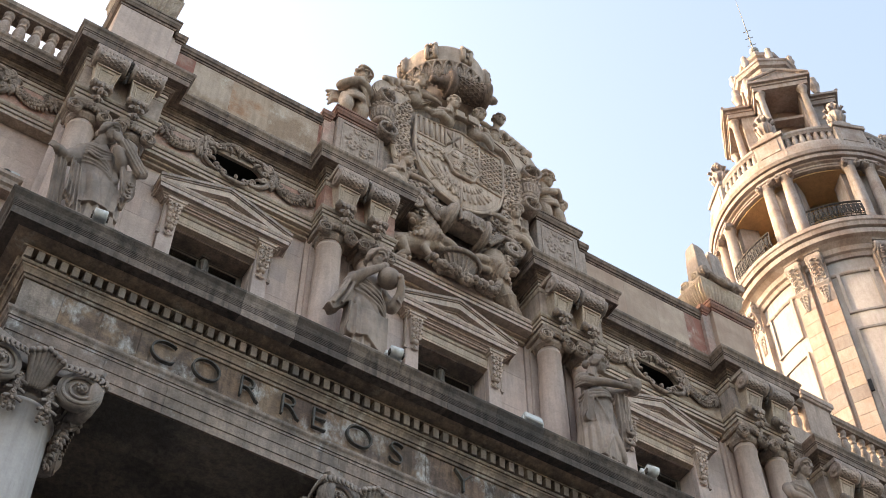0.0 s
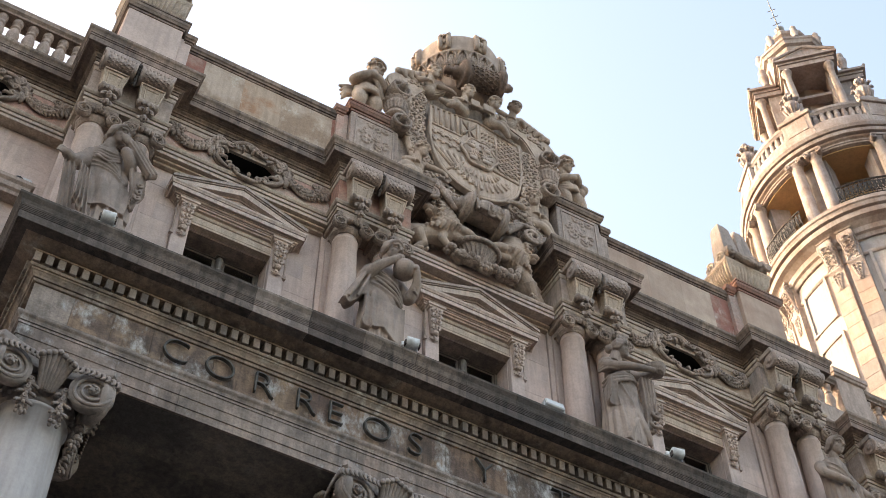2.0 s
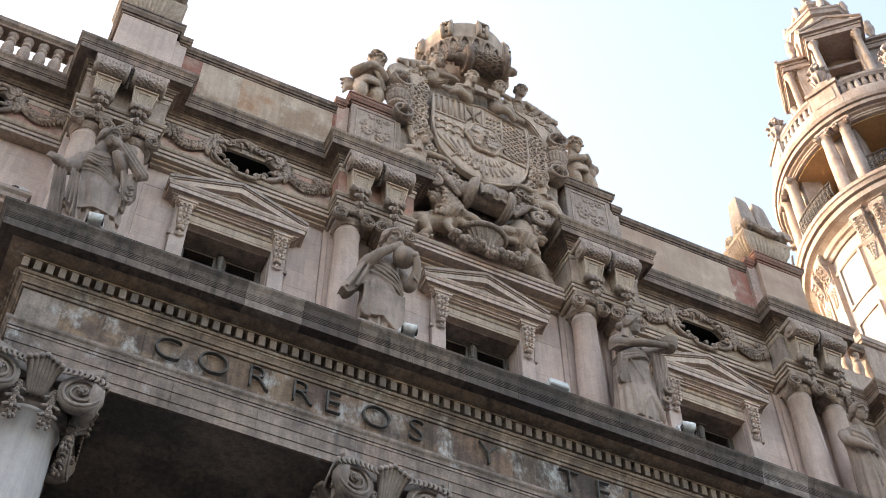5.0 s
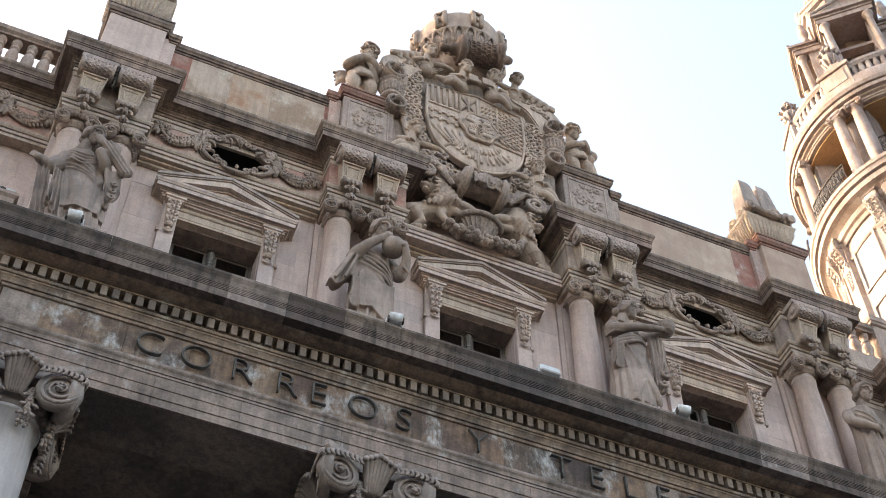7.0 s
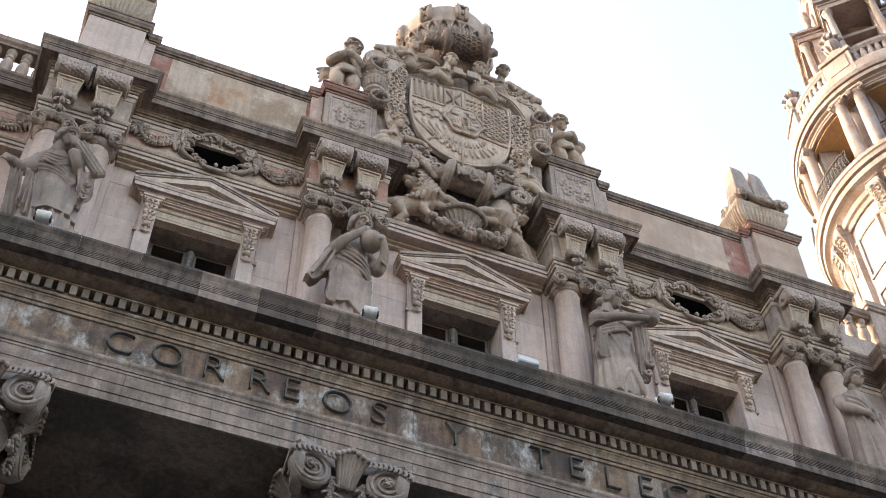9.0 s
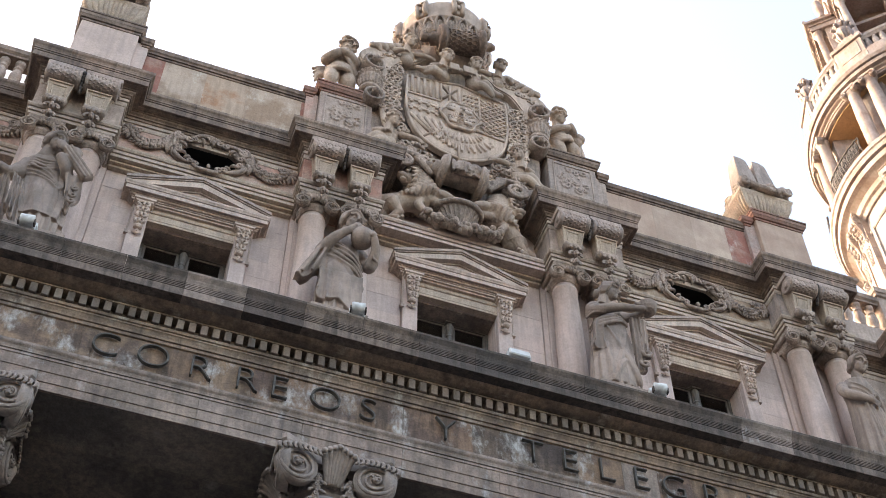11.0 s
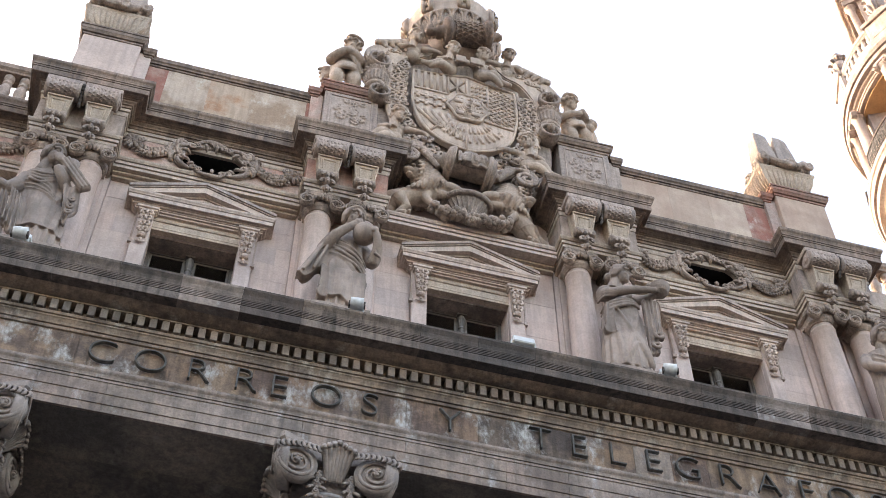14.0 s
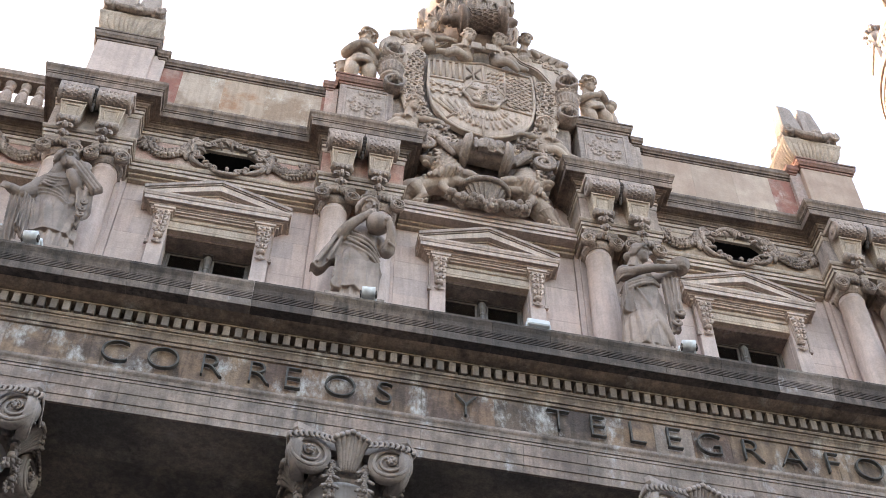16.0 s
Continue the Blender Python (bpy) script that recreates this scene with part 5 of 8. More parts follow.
# cloaked figure that clasps a globe
bm = bmesh.new()
plinth(bm, -0.10)
robe(bm, [(0.0, 0.31, 0.28, -0.12, 0.02), (0.30, 0.30, 0.27, -0.12, 0.02), (0.60, 0.28, 0.25, -0.10, 0.02)],
     [(0.0, a, 0.6, a + 3, 0.04, 11) for a in (-155, -128, -100, -74, -46, -20)])
robe(bm, [(0.36, 0.39, 0.33, -0.08, 0.0), (0.44, 0.38, 0.32, -0.08, 0.0), (0.85, 0.375, 0.32, -0.07, 0.0), (1.2, 0.36, 0.31, -0.06, 0.0), (1.5, 0.335, 0.28, -0.07, -0.01), (1.8, 0.33, 0.26, -0.08, -0.02), (2.05, 0.32, 0.23, -0.08, -0.03), (2.22, 0.19, 0.17, -0.06, -0.06), (2.32, 0.12, 0.12, -0.05, -0.08)],
     [(1.75, -140, 1.12, -48, 0.04, 12), (1.88, -138, 1.30, -42, 0.045, 12), (1.60, -142, 0.96, -52, 0.03, 12), (1.98, -135, 1.48, -38, 0.04, 11), (1.45, -60, 1.05, -15, 0.05, 14), (1.30, -55, 0.92, -12, 0.045, 12),
      (0.36, -128, 1.3, -132, 0.05, 14), (0.36, -152, 1.5, -150, 0.055, 12), (0.36, -60, 0.95, -75, 0.03, 16), (0.36, -25, 1.0, -20, 0.045, 14), (0.36, -95, 0.8, -98, 0.025, 16)])
head(bm, -0.01, -0.24, 2.56, 1.10, 26, seed=6, waves=8, tip=22)
ball(bm, (0.19, -0.42, 1.98), 0.205, 28, 20)
limb(bm, [(-0.26, 0.0, 2.08), (-0.43, -0.12, 1.74), (-0.28, -0.36, 1.88), (0.0, -0.50, 2.10)], [0.16, 0.062])
palm(bm, (0.03, -0.53, 2.14), (0.9, -0.1, 0.3), 0.056)
ball(bm, (-0.27, -0.03, 2.02), (0.19, 0.18, 0.19), 14, 10)
for k in range(4):
    tube(bm, smooth_line([(-0.16 - 0.02 * k, -0.16, 2.20 - 0.05 * k), (-0.30 - 0.03 * k, -0.20, 2.06 - 0.07 * k), (-0.40 - 0.03 * k, -0.24, 1.84 - 0.06 * k)], 4), 0.03, 7)
limb(bm, [(0.18, 0.0, 2.08), (0.36, -0.06, 1.78), (0.39, -0.20, 1.52)], [0.15, 0.115])
limb(bm, [(0.40, -0.22, 1.52), (0.43, -0.40, 1.68), (0.37, -0.56, 1.86)], [0.115, 0.06])
palm(bm, (0.34, -0.60, 1.92), (-0.5, 0.0, 0.8), 0.056)
for k in range(3):
    tube(bm, smooth_line([(0.50, -0.12, 1.72 - 0.07 * k), (0.50, -0.32, 1.66 - 0.06 * k), (0.38, -0.42, 1.62 - 0.05 * k)], 4), 0.022, 7)
# the cloak falls from shoulder and forearm in one broad sheet
drop_cloth(bm, [(-0.48, 1.84), (-0.38, 1.94), (-0.20, 2.06)], [(-0.86, 0.90), (-0.70, 0.86), (-0.52, 1.06), (-0.36, 1.36)], -0.20, 2, 0.035, 0.20, 0.02)
for xa, xb, zb in ((-0.42, -0.74, 0.94), (-0.34, -0.58, 1.02)):
    tube(bm, smooth_line([(xa, -0.24, 1.86), ((xa + xb) / 2 + 0.01, -0.25, (1.86 + zb) / 2), (xb, -0.23, zb)], 5), [0.012, 0.03, 0.036, 0.03], 7)
drop_cloth(bm, [(-0.16, 1.05), (0.28, 1.05)], [(-0.20, 0.42), (0.06, 0.22), (0.26, 0.08)], -0.315, 1, 0.02, 0.10, 0.02)
# folds drawn across the body to the far arm, and the jagged edge of the cloak
for k in range(4):
    tube(bm, smooth_line([(-0.34 + 0.03 * k, -0.22, 1.86 - 0.10 * k), (-0.16, -0.315, 1.74 - 0.115 * k), (0.10, -0.325, 1.56 - 0.12 * k), (0.30, -0.18, 1.36 - 0.10 * k)], 5), [0.014, 0.022, 0.027, 0.022, 0.014], 7)
drop_cloth(bm, [(-0.46, 1.12), (-0.24, 1.06)], [(-0.50, 0.62), (-0.42, 0.36), (-0.30, 0.30), (-0.18, 0.46)], -0.29, 2, 0.045, 0.08, 0.05)
stand(bm, XB[1] + 0.08, 14.08, "weathered stone statue in a cloak clasping a globe")

# bare-shouldered figure holding out a bowl
bm = bmesh.new()
plinth(bm, -0.06)
robe(bm, [(0.0, 0.37, 0.33, -0.06, 0.0), (0.4, 0.36, 0.32, -0.06, 0.0), (0.8, 0.34, 0.30, -0.06, 0.0)],
     [(0.0, a, 0.8, a + 2, 0.045, 10) for a in (-100, -78, -56, -34, -12, 12)])
robe(bm, [(0.14, 0.42, 0.36, -0.08, 0.0), (0.6, 0.40, 0.345, -0.07, 0.0), (1.1, 0.37, 0.325, -0.06, 0.0), (1.5, 0.345, 0.30, -0.05, 0.0), (1.8, 0.31, 0.265, -0.03, 0.0), (1.93, 0.29, 0.24, -0.02, 0.0), (1.97, 0.25, 0.20, -0.02, 0.0)],
     [(1.85, -150, 1.1, -168, 0.05, 13), (1.7, -140, 1.25, -172, 0.05, 11), (1.5, -150, 0.9, -165, 0.04, 11), (1.85, -40, 0.3, -100, 0.035, 12), (1.8, -20, 0.75, -42, 0.045, 12), (1.2, -125, 0.16, -112, 0.03, 13), (0.9, -140, 0.16, -138, 0.04, 12), (0.8, -70, 0.16, -110, 0.035, 10), (0.14, -160, 0.8, -158, 0.05, 10)])
for k in range(3):
    tube(bm, smooth_line([(-0.34, -0.08, 1.90 - 0.05 * k), (-0.18, -0.26, 1.90 - 0.045 * k), (0.06, -0.29, 1.94 - 0.05 * k), (0.27, -0.15, 1.97 - 0.03 * k)], 5), 0.026, 8)
ball(bm, (-0.04, 0.0, 2.10), (0.255, 0.19, 0.30), 18, 12)
ball(bm, (-0.07, -0.02, 2.30), (0.29, 0.18, 0.16), 16, 10)
for k in (-1, 1):
    ball(bm, (-0.02 + 0.11 * k, -0.15, 2.20), (0.085, 0.08, 0.08), 10, 8)
head(bm, -0.06, -0.16, 2.74, 1.08, 62, seed=9, waves=8, tip=6)
tube(bm, [(-0.08, -0.10, 2.62), (-0.06, -0.05, 2.38)], [0.095, 0.15], 14)
limb(bm, [(-0.30, -0.02, 2.30), (-0.30, -0.22, 2.08), (0.0, -0.40, 2.06), (0.46, -0.46, 2.14)], [0.13, 0.055])
ball(bm, (-0.31, -0.06, 2.26), (0.15, 0.16, 0.15), 12, 9)
for k in range(3):
    tube(bm, smooth_line([(-0.42, 0.04, 2.20 - 0.06 * k), (-0.38, -0.20, 2.12 - 0.06 * k), (-0.20, -0.30, 2.06 - 0.05 * k)], 4), 0.024, 7)
drop_cloth(bm, [(-0.42, 1.72), (-0.20, 1.92)], [(-0.50, 1.22), (-0.42, 1.02), (-0.28, 0.98), (-0.14, 1.30)], -0.27, 2, 0.05, 0.10, 0.05)
for k in range(3):
    tube(bm, smooth_line([(-0.40, 0.0, 1.74 - 0.10 * k), (-0.34, -0.22, 1.78 - 0.09 * k), (-0.12, -0.325, 1.84 - 0.07 * k), (0.10, -0.31, 1.90 - 0.05 * k)], 5), [0.03, 0.04, 0.034, 0.022], 8)
for k in range(4):
    tube(bm, smooth_line([(-0.24 + 0.09 * k, -0.27, 1.70 - 0.14 * k), (-0.08 + 0.08 * k, -0.315, 1.24 - 0.14 * k), (0.08 + 0.06 * k, -0.315, 0.76 - 0.12 * k), (0.20 + 0.03 * k, -0.26, 0.40 - 0.07 * k)], 5), [0.012, 0.026, 0.034, 0.034, 0.02], 8)
palm(bm, (0.52, -0.46, 2.17), (1, 0.1, 0.1), 0.06)
limb(bm, [(0.20, -0.02, 2.30), (0.36, -0.20, 2.14), (0.50, -0.32, 2.16)], [0.11, 0.065])
lathe(bm, [(0.06, 2.12), (0.13, 2.15), (0.17, 2.22), (0.19, 2.33), (0.17, 2.35), (0.12, 2.30)], 22, (0.60, -0.40, 0))
box(bm, 0.34, 0.56, -0.46, -0.30, 2.24, 2.32, 0.02)
drop_cloth(bm, [(0.30, 2.05), (0.46, 2.08)], [(0.28, 0.62), (0.46, 0.70)], -0.27, 2, 0.04, 0.09, 0.02)
drop_cloth(bm, [(0.44, 2.08), (0.58, 2.02)], [(0.40, 1.12), (0.54, 1.02)], -0.30, 2, 0.04, 0.05, 0.03)
tube(bm, spiral(0.48, -0.33, 1.08, 0.10, 1.0, 3.0, steps=12), [0.035] * 13, 7)
tube(bm, spiral(0.40, -0.33, 0.80, 0.09, 1.0, 3.0, steps=12), [0.035] * 13, 7)
stand(bm, XB[2] + 0.02, 14.08, "weathered stone statue with bare shoulders holding out a bowl")

# robed figure with one arm at the waist and cloth over the other
bm = bmesh.new()
plinth(bm, 0.0)
robe(bm, [(0.0, 0.38, 0.32, 0.02, 0.0), (0.5, 0.36, 0.31, 0.02, 0.0), (1.1, 0.335, 0.29, 0.02, 0.0), (1.5, 0.30, 0.25, 0.0, 0.0), (1.75, 0.29, 0.235, -0.02, -0.01), (2.0, 0.33, 0.235, -0.03, -0.02), (2.18, 0.27, 0.20, -0.03, -0.04), (2.28, 0.12, 0.12, -0.02, -0.06)],
     [(0.0, -150, 1.5, -145, 0.04, 12), (0.0, -122, 1.45, -118, 0.045, 12), (0.0, -98, 1.3, -104, 0.035, 11), (0.0, -72, 1.5, -84, 0.045, 12), (0.0, -46, 1.5, -62, 0.045, 12), (0.0, -18, 1.5, -30, 0.045, 12), (1.55, -150, 1.72, -40, 0.05, 12), (2.05, -140, 1.74, -60, 0.04, 11), (1.95, -145, 1.64, -72, 0.035, 11), (1.9, -40, 1.62, -85, 0.035, 11)])
head(bm, -0.03, -0.22, 2.54, 1.06, 8, seed=13, waves=8, tip=18)
limb(bm, [(-0.34, 0.0, 2.06), (-0.42, -0.14, 1.74), (-0.26, -0.30, 1.55), (-0.08, -0.36, 1.46)], [0.115, 0.065])
palm(bm, (-0.04, -0.37, 1.43), (0.7, -0.1, -0.7), 0.06)
limb(bm, [(0.28, 0.0, 2.06), (0.46, -0.06, 1.76), (0.56, -0.16, 1.55)], [0.12, 0.08])
drop_cloth(bm, [(0.26, 1.92), (0.60, 1.70)], [(0.30, 0.9), (0.50, 0.62), (0.62, 0.95)], -0.16, 3, 0.055, 0.08, 0.02)
drop_cloth(bm, [(-0.18, 1.42), (0.10, 1.50)], [(-0.12, 0.62), (0.06, 0.40), (0.22, 0.60)], -0.30, 3, 0.045, 0.06, 0.02)
stand(bm, XB[3] + 0.08, 14.08, "weathered stone statue in a long robe with folded cloth")


def child(bm, s, load):
    """A plump carved child in a short cloth, feet at the origin, with arms folded round its load."""
    def L(pts, radii):
        limb(bm, [tuple(c * s for c in p) for p in pts], [r * s for r in radii])

    def B(p, r):
        r = r if isinstance(r, tuple) else (r, r, r)
        ball(bm, tuple(c * s for c in p), tuple(c * s for c in r), 14, 10)
    B((0, 0, 1.02), (0.22, 0.19, 0.30))
    B((0, -0.05, 0.88), (0.22, 0.20, 0.20))
    L([(-0.12, -0.02, 0.74), (-0.15, -0.10, 0.44), (-0.13, -0.02, 0.26), (-0.13, -0.03, 0.05)], [0.17, 0.075])
    L([(0.14, -0.02, 0.74), (0.20, -0.10, 0.44), (0.19, 0.0, 0.26), (0.20, -0.02, 0.05)], [0.17, 0.075])
    for x in (-0.13, 0.20):
        B((x, -0.09, 0.04), (0.07, 0.14, 0.05))
    for k in range(3):
        tube(bm, smooth_line([(-0.25 * s, -0.04 * s, (0.86 - 0.06 * k) * s), (-0.08 * s, -0.25 * s, (0.74 - 0.05 * k) * s), (0.12 * s, -0.25 * s, (0.78 - 0.06 * k) * s), (0.27 * s, -0.03 * s, (0.88 - 0.05 * k) * s)], 4), 0.05 * s, 8)
    if load == "scarf":
        L([(-0.20, 0, 1.26), (-0.30, -0.10, 1.08), (-0.16, -0.27, 1.12), (0.04, -0.30, 1.30)], [0.12, 0.07])
        B((-0.02, -0.10, 1.24), (0.25, 0.20, 0.16))
        L([(0.20, 0, 1.26), (0.30, -0.14, 1.06), (0.16, -0.30, 1.12), (-0.04, -0.32, 1.20)], [0.12, 0.07])
        for k in range(3):
            tube(bm, smooth_line([((-0.20 + 0.05 * k) * s, -0.10 * s, 1.36 * s), ((0.0 + 0.04 * k) * s, -0.26 * s, (1.18 - 0.05 * k) * s), (0.22 * s, -0.2 * s, (0.96 - 0.06 * k) * s), (0.42 * s, -0.02 * s, (0.74 - 0.05 * k) * s)], 4), 0.042 * s, 8)
        for k in range(4):
            tube(bm, [(-0.16 * s, 0.14 * s, (1.18 - 0.07 * k) * s), (-0.36 * s, 0.17 * s, (1.12 - 0.09 * k) * s), ((-0.50 + 0.03 * k) * s, 0.20 * s, (1.12 - 0.15 * k) * s)], [0.06 * s, 0.07 * s, 0.025 * s], 7)
    else:
        L([(-0.22, 0, 1.24), (-0.34, -0.12, 1.02), (-0.10, -0.28, 1.04), (0.16, -0.28, 1.10)], [0.10, 0.065])
        L([(0.22, 0, 1.24), (0.34, -0.16, 1.06), (0.24, -0.30, 1.16)], [0.10, 0.07])
        for k in range(9):
            a = 0.7 * k
            B((0.38 + 0.13 * math.cos(a), -0.02 + 0.08 * math.sin(2 * a), 1.12 + 0.26 * math.sin(a)), (0.12, 0.13, 0.12))
        B((0.36, 0.0, 1.12), (0.17, 0.16, 0.28))
        L([(0.42, 0.04, 0.95), (0.46, 0.06, 0.6), (0.44, 0.08, 0.3)], [0.12, 0.07])
    head(bm, 0.06 * s, -0.19 * s, 1.56 * s, 1.12 * s, 30, 12, 4, 26)


for x, z, lean, load, label in ((XB[1] - 0.24, Z_PI + 0.02, 0, "scarf", "carved stone child on a pier with a folded scarf"), (XB[2] + 0.10, Z_PI + 0.0, -13, "sack", "carved stone child on a pier hugging a bundle")):
    bm = bmesh.new()
    child(bm, 1.12 if lean == 0 else 1.02, load)
    bmesh.ops.scale(bm, vec=(1.0, 1.0, 0.98), verts=bm.verts[:])
    bmesh.ops.rotate(bm, matrix=Matrix.Rotation(radians(lean), 3, "Y"), verts=bm.verts[:])
    st = fused("statue", bm, LION, 0.0135, 1, 0.003)
    st.location = (x, 14.86, z)
    tagged(st, label, "statue", "children on the piers")


# ---- the coat of arms over the middle bay ----
XA = 9.13
arms = root("coat_of_arms", (XA, 14.6, 24.0), "great carved stone coat of arms with shield, scrolls and crown", "coat of arms")


def arm_part(name, bm, mat=ARMS, label="", parent=None, smooth=True):
    """Part of the arms, given in the plan's own heights and with x from its axis."""
    bmesh.ops.translate(bm, vec=(0, -14.6, -24.0), verts=bm.verts[:])
    return part(name, bm, mat, parent or arms, label, smooth)


def arm_fused(name, bm, mat=ARMS, voxel=0.018, parent=None):
    bmesh.ops.translate(bm, vec=(0, -14.6, -24.0), verts=bm.verts[:])
    return fused(name, bm, mat, voxel, 0, 0.0, parent or arms)


def plate(bm, outline, y0, y1, bevel=0.0):
    a = [bm.verts.new((x, y0, z)) for x, z in outline]
    b = [bm.verts.new((x, y1, z)) for x, z in outline]
    k = len(outline)
    f = bm.faces.new(a)
    bm.faces.new(b[::-1])
    for i in range(k):
        bm.faces.new((a[i], b[i], b[(i + 1) % k], a[(i + 1) % k]))
    bmesh.ops.recalc_face_normals(bm, faces=bm.faces[:])
    if bevel:
        bmesh.ops.bevel(bm, geom=list(f.edges), offset=bevel, segments=2, affect="EDGES")


right = smooth_line([(0.0, 24.3), (0.9, 24.35), (1.6, 24.8), (1.9, 25.6), (1.98, 26.6), (1.92, 27.5), (1.8, 28.2), (1.35, 28.75), (0.85, 29.15), (0.0, 29.3)])
# plate painted darker than the strapwork, for the shade in its piercings
bm = bmesh.new()
plate(bm, right + [(-x, z) for x, z in right[-2:0:-1]], 14.74, 15.12, 0.04)
arm_part("cartouche", bm, HUSK, "ground behind the strapwork, darker stone painted as shade", smooth=False)
SH = smooth_line([(0.10, 25.34), (0.58, 25.54), (0.97, 26.0), (1.13, 26.7), (1.16, 27.4), (1.13, 28.02)], 5) + [(1.13, 28.06), (0.6, 28.15), (0.05, 28.30), (-0.5, 28.15), (-1.13, 28.06)]
SH += [(-x + 0.1, z) for x, z in reversed(smooth_line([(0.0, 25.34), (0.60, 25.52), (1.03, 26.0), (1.22, 26.7), (1.24, 27.4)], 5)[1:])]
bm = bmesh.new()
plate(bm, SH, 14.47, 14.59, 0.0)
plate(bm, [(0.03 + (x - 0.03) * 0.84, 26.75 + (z - 26.75) * 0.84) for x, z in SH], 14.58, 14.70)
shield = arm_part("shield", bm, ARMS, "pale stone shield with carved quarters", smooth=False)


def sh_part(name, bm):
    bmesh.ops.translate(bm, vec=(0, -14.6, -24.0), verts=bm.verts[:])
    return part(name, bm, ARMS, shield, "", True)


bm = bmesh.new()
tube(bm, [(x, 14.46, z) for x, z in SH + SH[:2]], 0.032, 8)
sh_part("rim", bm)
for x in (-1.02, -0.88, -0.74, -0.60, -0.46):
    bm = bmesh.new()
    box(bm, x - 0.035, x + 0.035, 14.43, 14.48, 27.45, 28.10)
    sh_part("upright_bar", bm)
bm = bmesh.new()
box(bm, -1.16, -0.36, 14.44, 14.48, 27.36, 27.41)
sh_part("dividing_bar", bm)
bm = bmesh.new()
for k, z in enumerate((27.12, 26.84)):
    box(bm, -1.14, -0.38, 14.44, 14.48, z - 0.03, z + 0.03)
    for i in range(4):
        x = -1.03 + 0.19 * i
        ball(bm, (x, 14.44, z - 0.08), (0.05, 0.03, 0.05), 7, 5)
        box(bm, x - 0.045, x + 0.045, 14.44, 14.48, z + 0.03, z + 0.09)
sh_part("bell_charge", bm)
for i in range(5):
    o = 0.17 * i
    bm = bmesh.new()
    tube(bm, [(-1.05 + o, 14.455, 26.55), (-0.62 + o * 0.75, 14.455, 26.02 - 0.08 * i)], 0.042, 6)
    sh_part("bend_bar", bm)
bm = bmesh.new()
wavy = [(0.06 + (0.42 + 0.035 * math.cos(6 * a)) * math.cos(a), 26.92 + (0.50 + 0.035 * math.cos(6 * a)) * math.sin(a)) for a in (2 * math.pi * i / 60 for i in range(60))]
plate(bm, wavy, 14.40, 14.48)
tube(bm, [(x, 14.40, z) for x, z in wavy + wavy[:2]], 0.03, 7)
for x, z, w in ((-0.14, 27.12, 0.09), (0.22, 26.70, 0.09), (0.24, 27.14, 0.08), (-0.12, 26.66, 0.08)):
    box(bm, x - w, x + w, 14.37, 14.41, z - 0.08, z + 0.05)
    for k in (-1, 0, 1):
        box(bm, x + 0.07 * k - 0.022, x + 0.07 * k + 0.022, 14.37, 14.41, z + 0.05, z + 0.12)
for i in range(3):
    tube(bm, [(0.06 + 0.12 * math.cos(2 * math.pi * k / 12) * (1.3 - 0.35 * i), 14.39 - 0.01 * i, 26.92 + 0.13 * math.sin(2 * math.pi * k / 12) * (1.3 - 0.35 * i)) for k in range(13)], 0.02, 6)
rnd = random.Random(31)
for i in range(22):
    a, r = rnd.uniform(0, 6.28), rnd.uniform(0.16, 0.32)
    tube(bm, spiral(0.06 + r * math.cos(a), 14.395, 26.92 + 1.15 * r * math.sin(a), 0.045, 0.8, a, steps=8), 0.016, 5)
sh_part("centre_oval", bm)
bm = bmesh.new()
for i in range(4):
    tube(bm, [(-0.32 + 0.34 * (i % 2), 14.455, 27.5), (0.0 - 0.34 * (i % 2), 14.455, 28.05)], 0.03, 6)
tube(bm, [(-0.16, 14.455, 27.5), (-0.16, 14.455, 28.1)], 0.03, 6)
tube(bm, [(-0.36, 14.455, 27.4), (-0.36, 14.455, 28.1)], 0.03, 6)
tube(bm, [(0.06, 14.455, 27.3), (0.06, 14.455, 28.15)], 0.035, 6)
tube(bm, [(0.52, 14.455, 26.9), (0.52, 14.455, 28.08)], 0.03, 6)
tube(bm, [(0.02, 14.455, 26.3), (0.02, 14.455, 25.25)], 0.035, 6)
tube(bm, [(0.42, 14.455, 26.6), (1.1, 14.455, 26.5)], 0.03, 6)
tube(bm, [(-0.3, 14.455, 26.4), (-0.75, 14.455, 25.8)], 0.03, 6)
for i in range(16):
    x, z = 0.16 + 0.09 * (i % 4), 27.38 + 0.17 * (i // 4)
    tube(bm, [(x, 14.455, z), (x + 0.07, 14.455, z + 0.1)], 0.024, 5)
for i in range(-4, 9):
    for sgn in (-1, 1):
        pts = []
        for k in range(9):
            x = 0.54 + 0.58 * k / 8
            z = 26.72 + 0.16 * i + sgn * (x - 0.82) * 1.0
            if 26.62 < z < 28.02 - 0.1 * (x - 0.54):
                pts.append((x, 14.455, z))
        if len(pts) > 2:
            tube(bm, pts, 0.019, 5)
for i in range(18):
    x, z = 0.60 + 0.16 * (i % 3) + 0.08 * ((i // 3) % 2), 26.74 + 0.16 * (i // 3) * 1.2
    ball(bm, (x, 14.45, z), (0.035, 0.03, 0.035), 7, 5)
sh_part("quarter_relief", bm)
bm = bmesh.new()
for i in range(34):
    a = -2.45 + 1.75 * (i % 17) / 16
    r0, r1 = (0.52, 0.78) if i < 17 else (0.82, 1.12)
    wob = 0.05 * math.sin(i * 2.1)
    tube(bm, [(0.05 + r0 * 0.85 * math.cos(a), 14.455, 26.75 + r0 * math.sin(a)), (0.05 + r1 * 0.8 * math.cos(a + wob), 14.43, 26.75 + r1 * math.sin(a + wob))], [0.036, 0.022], 6)
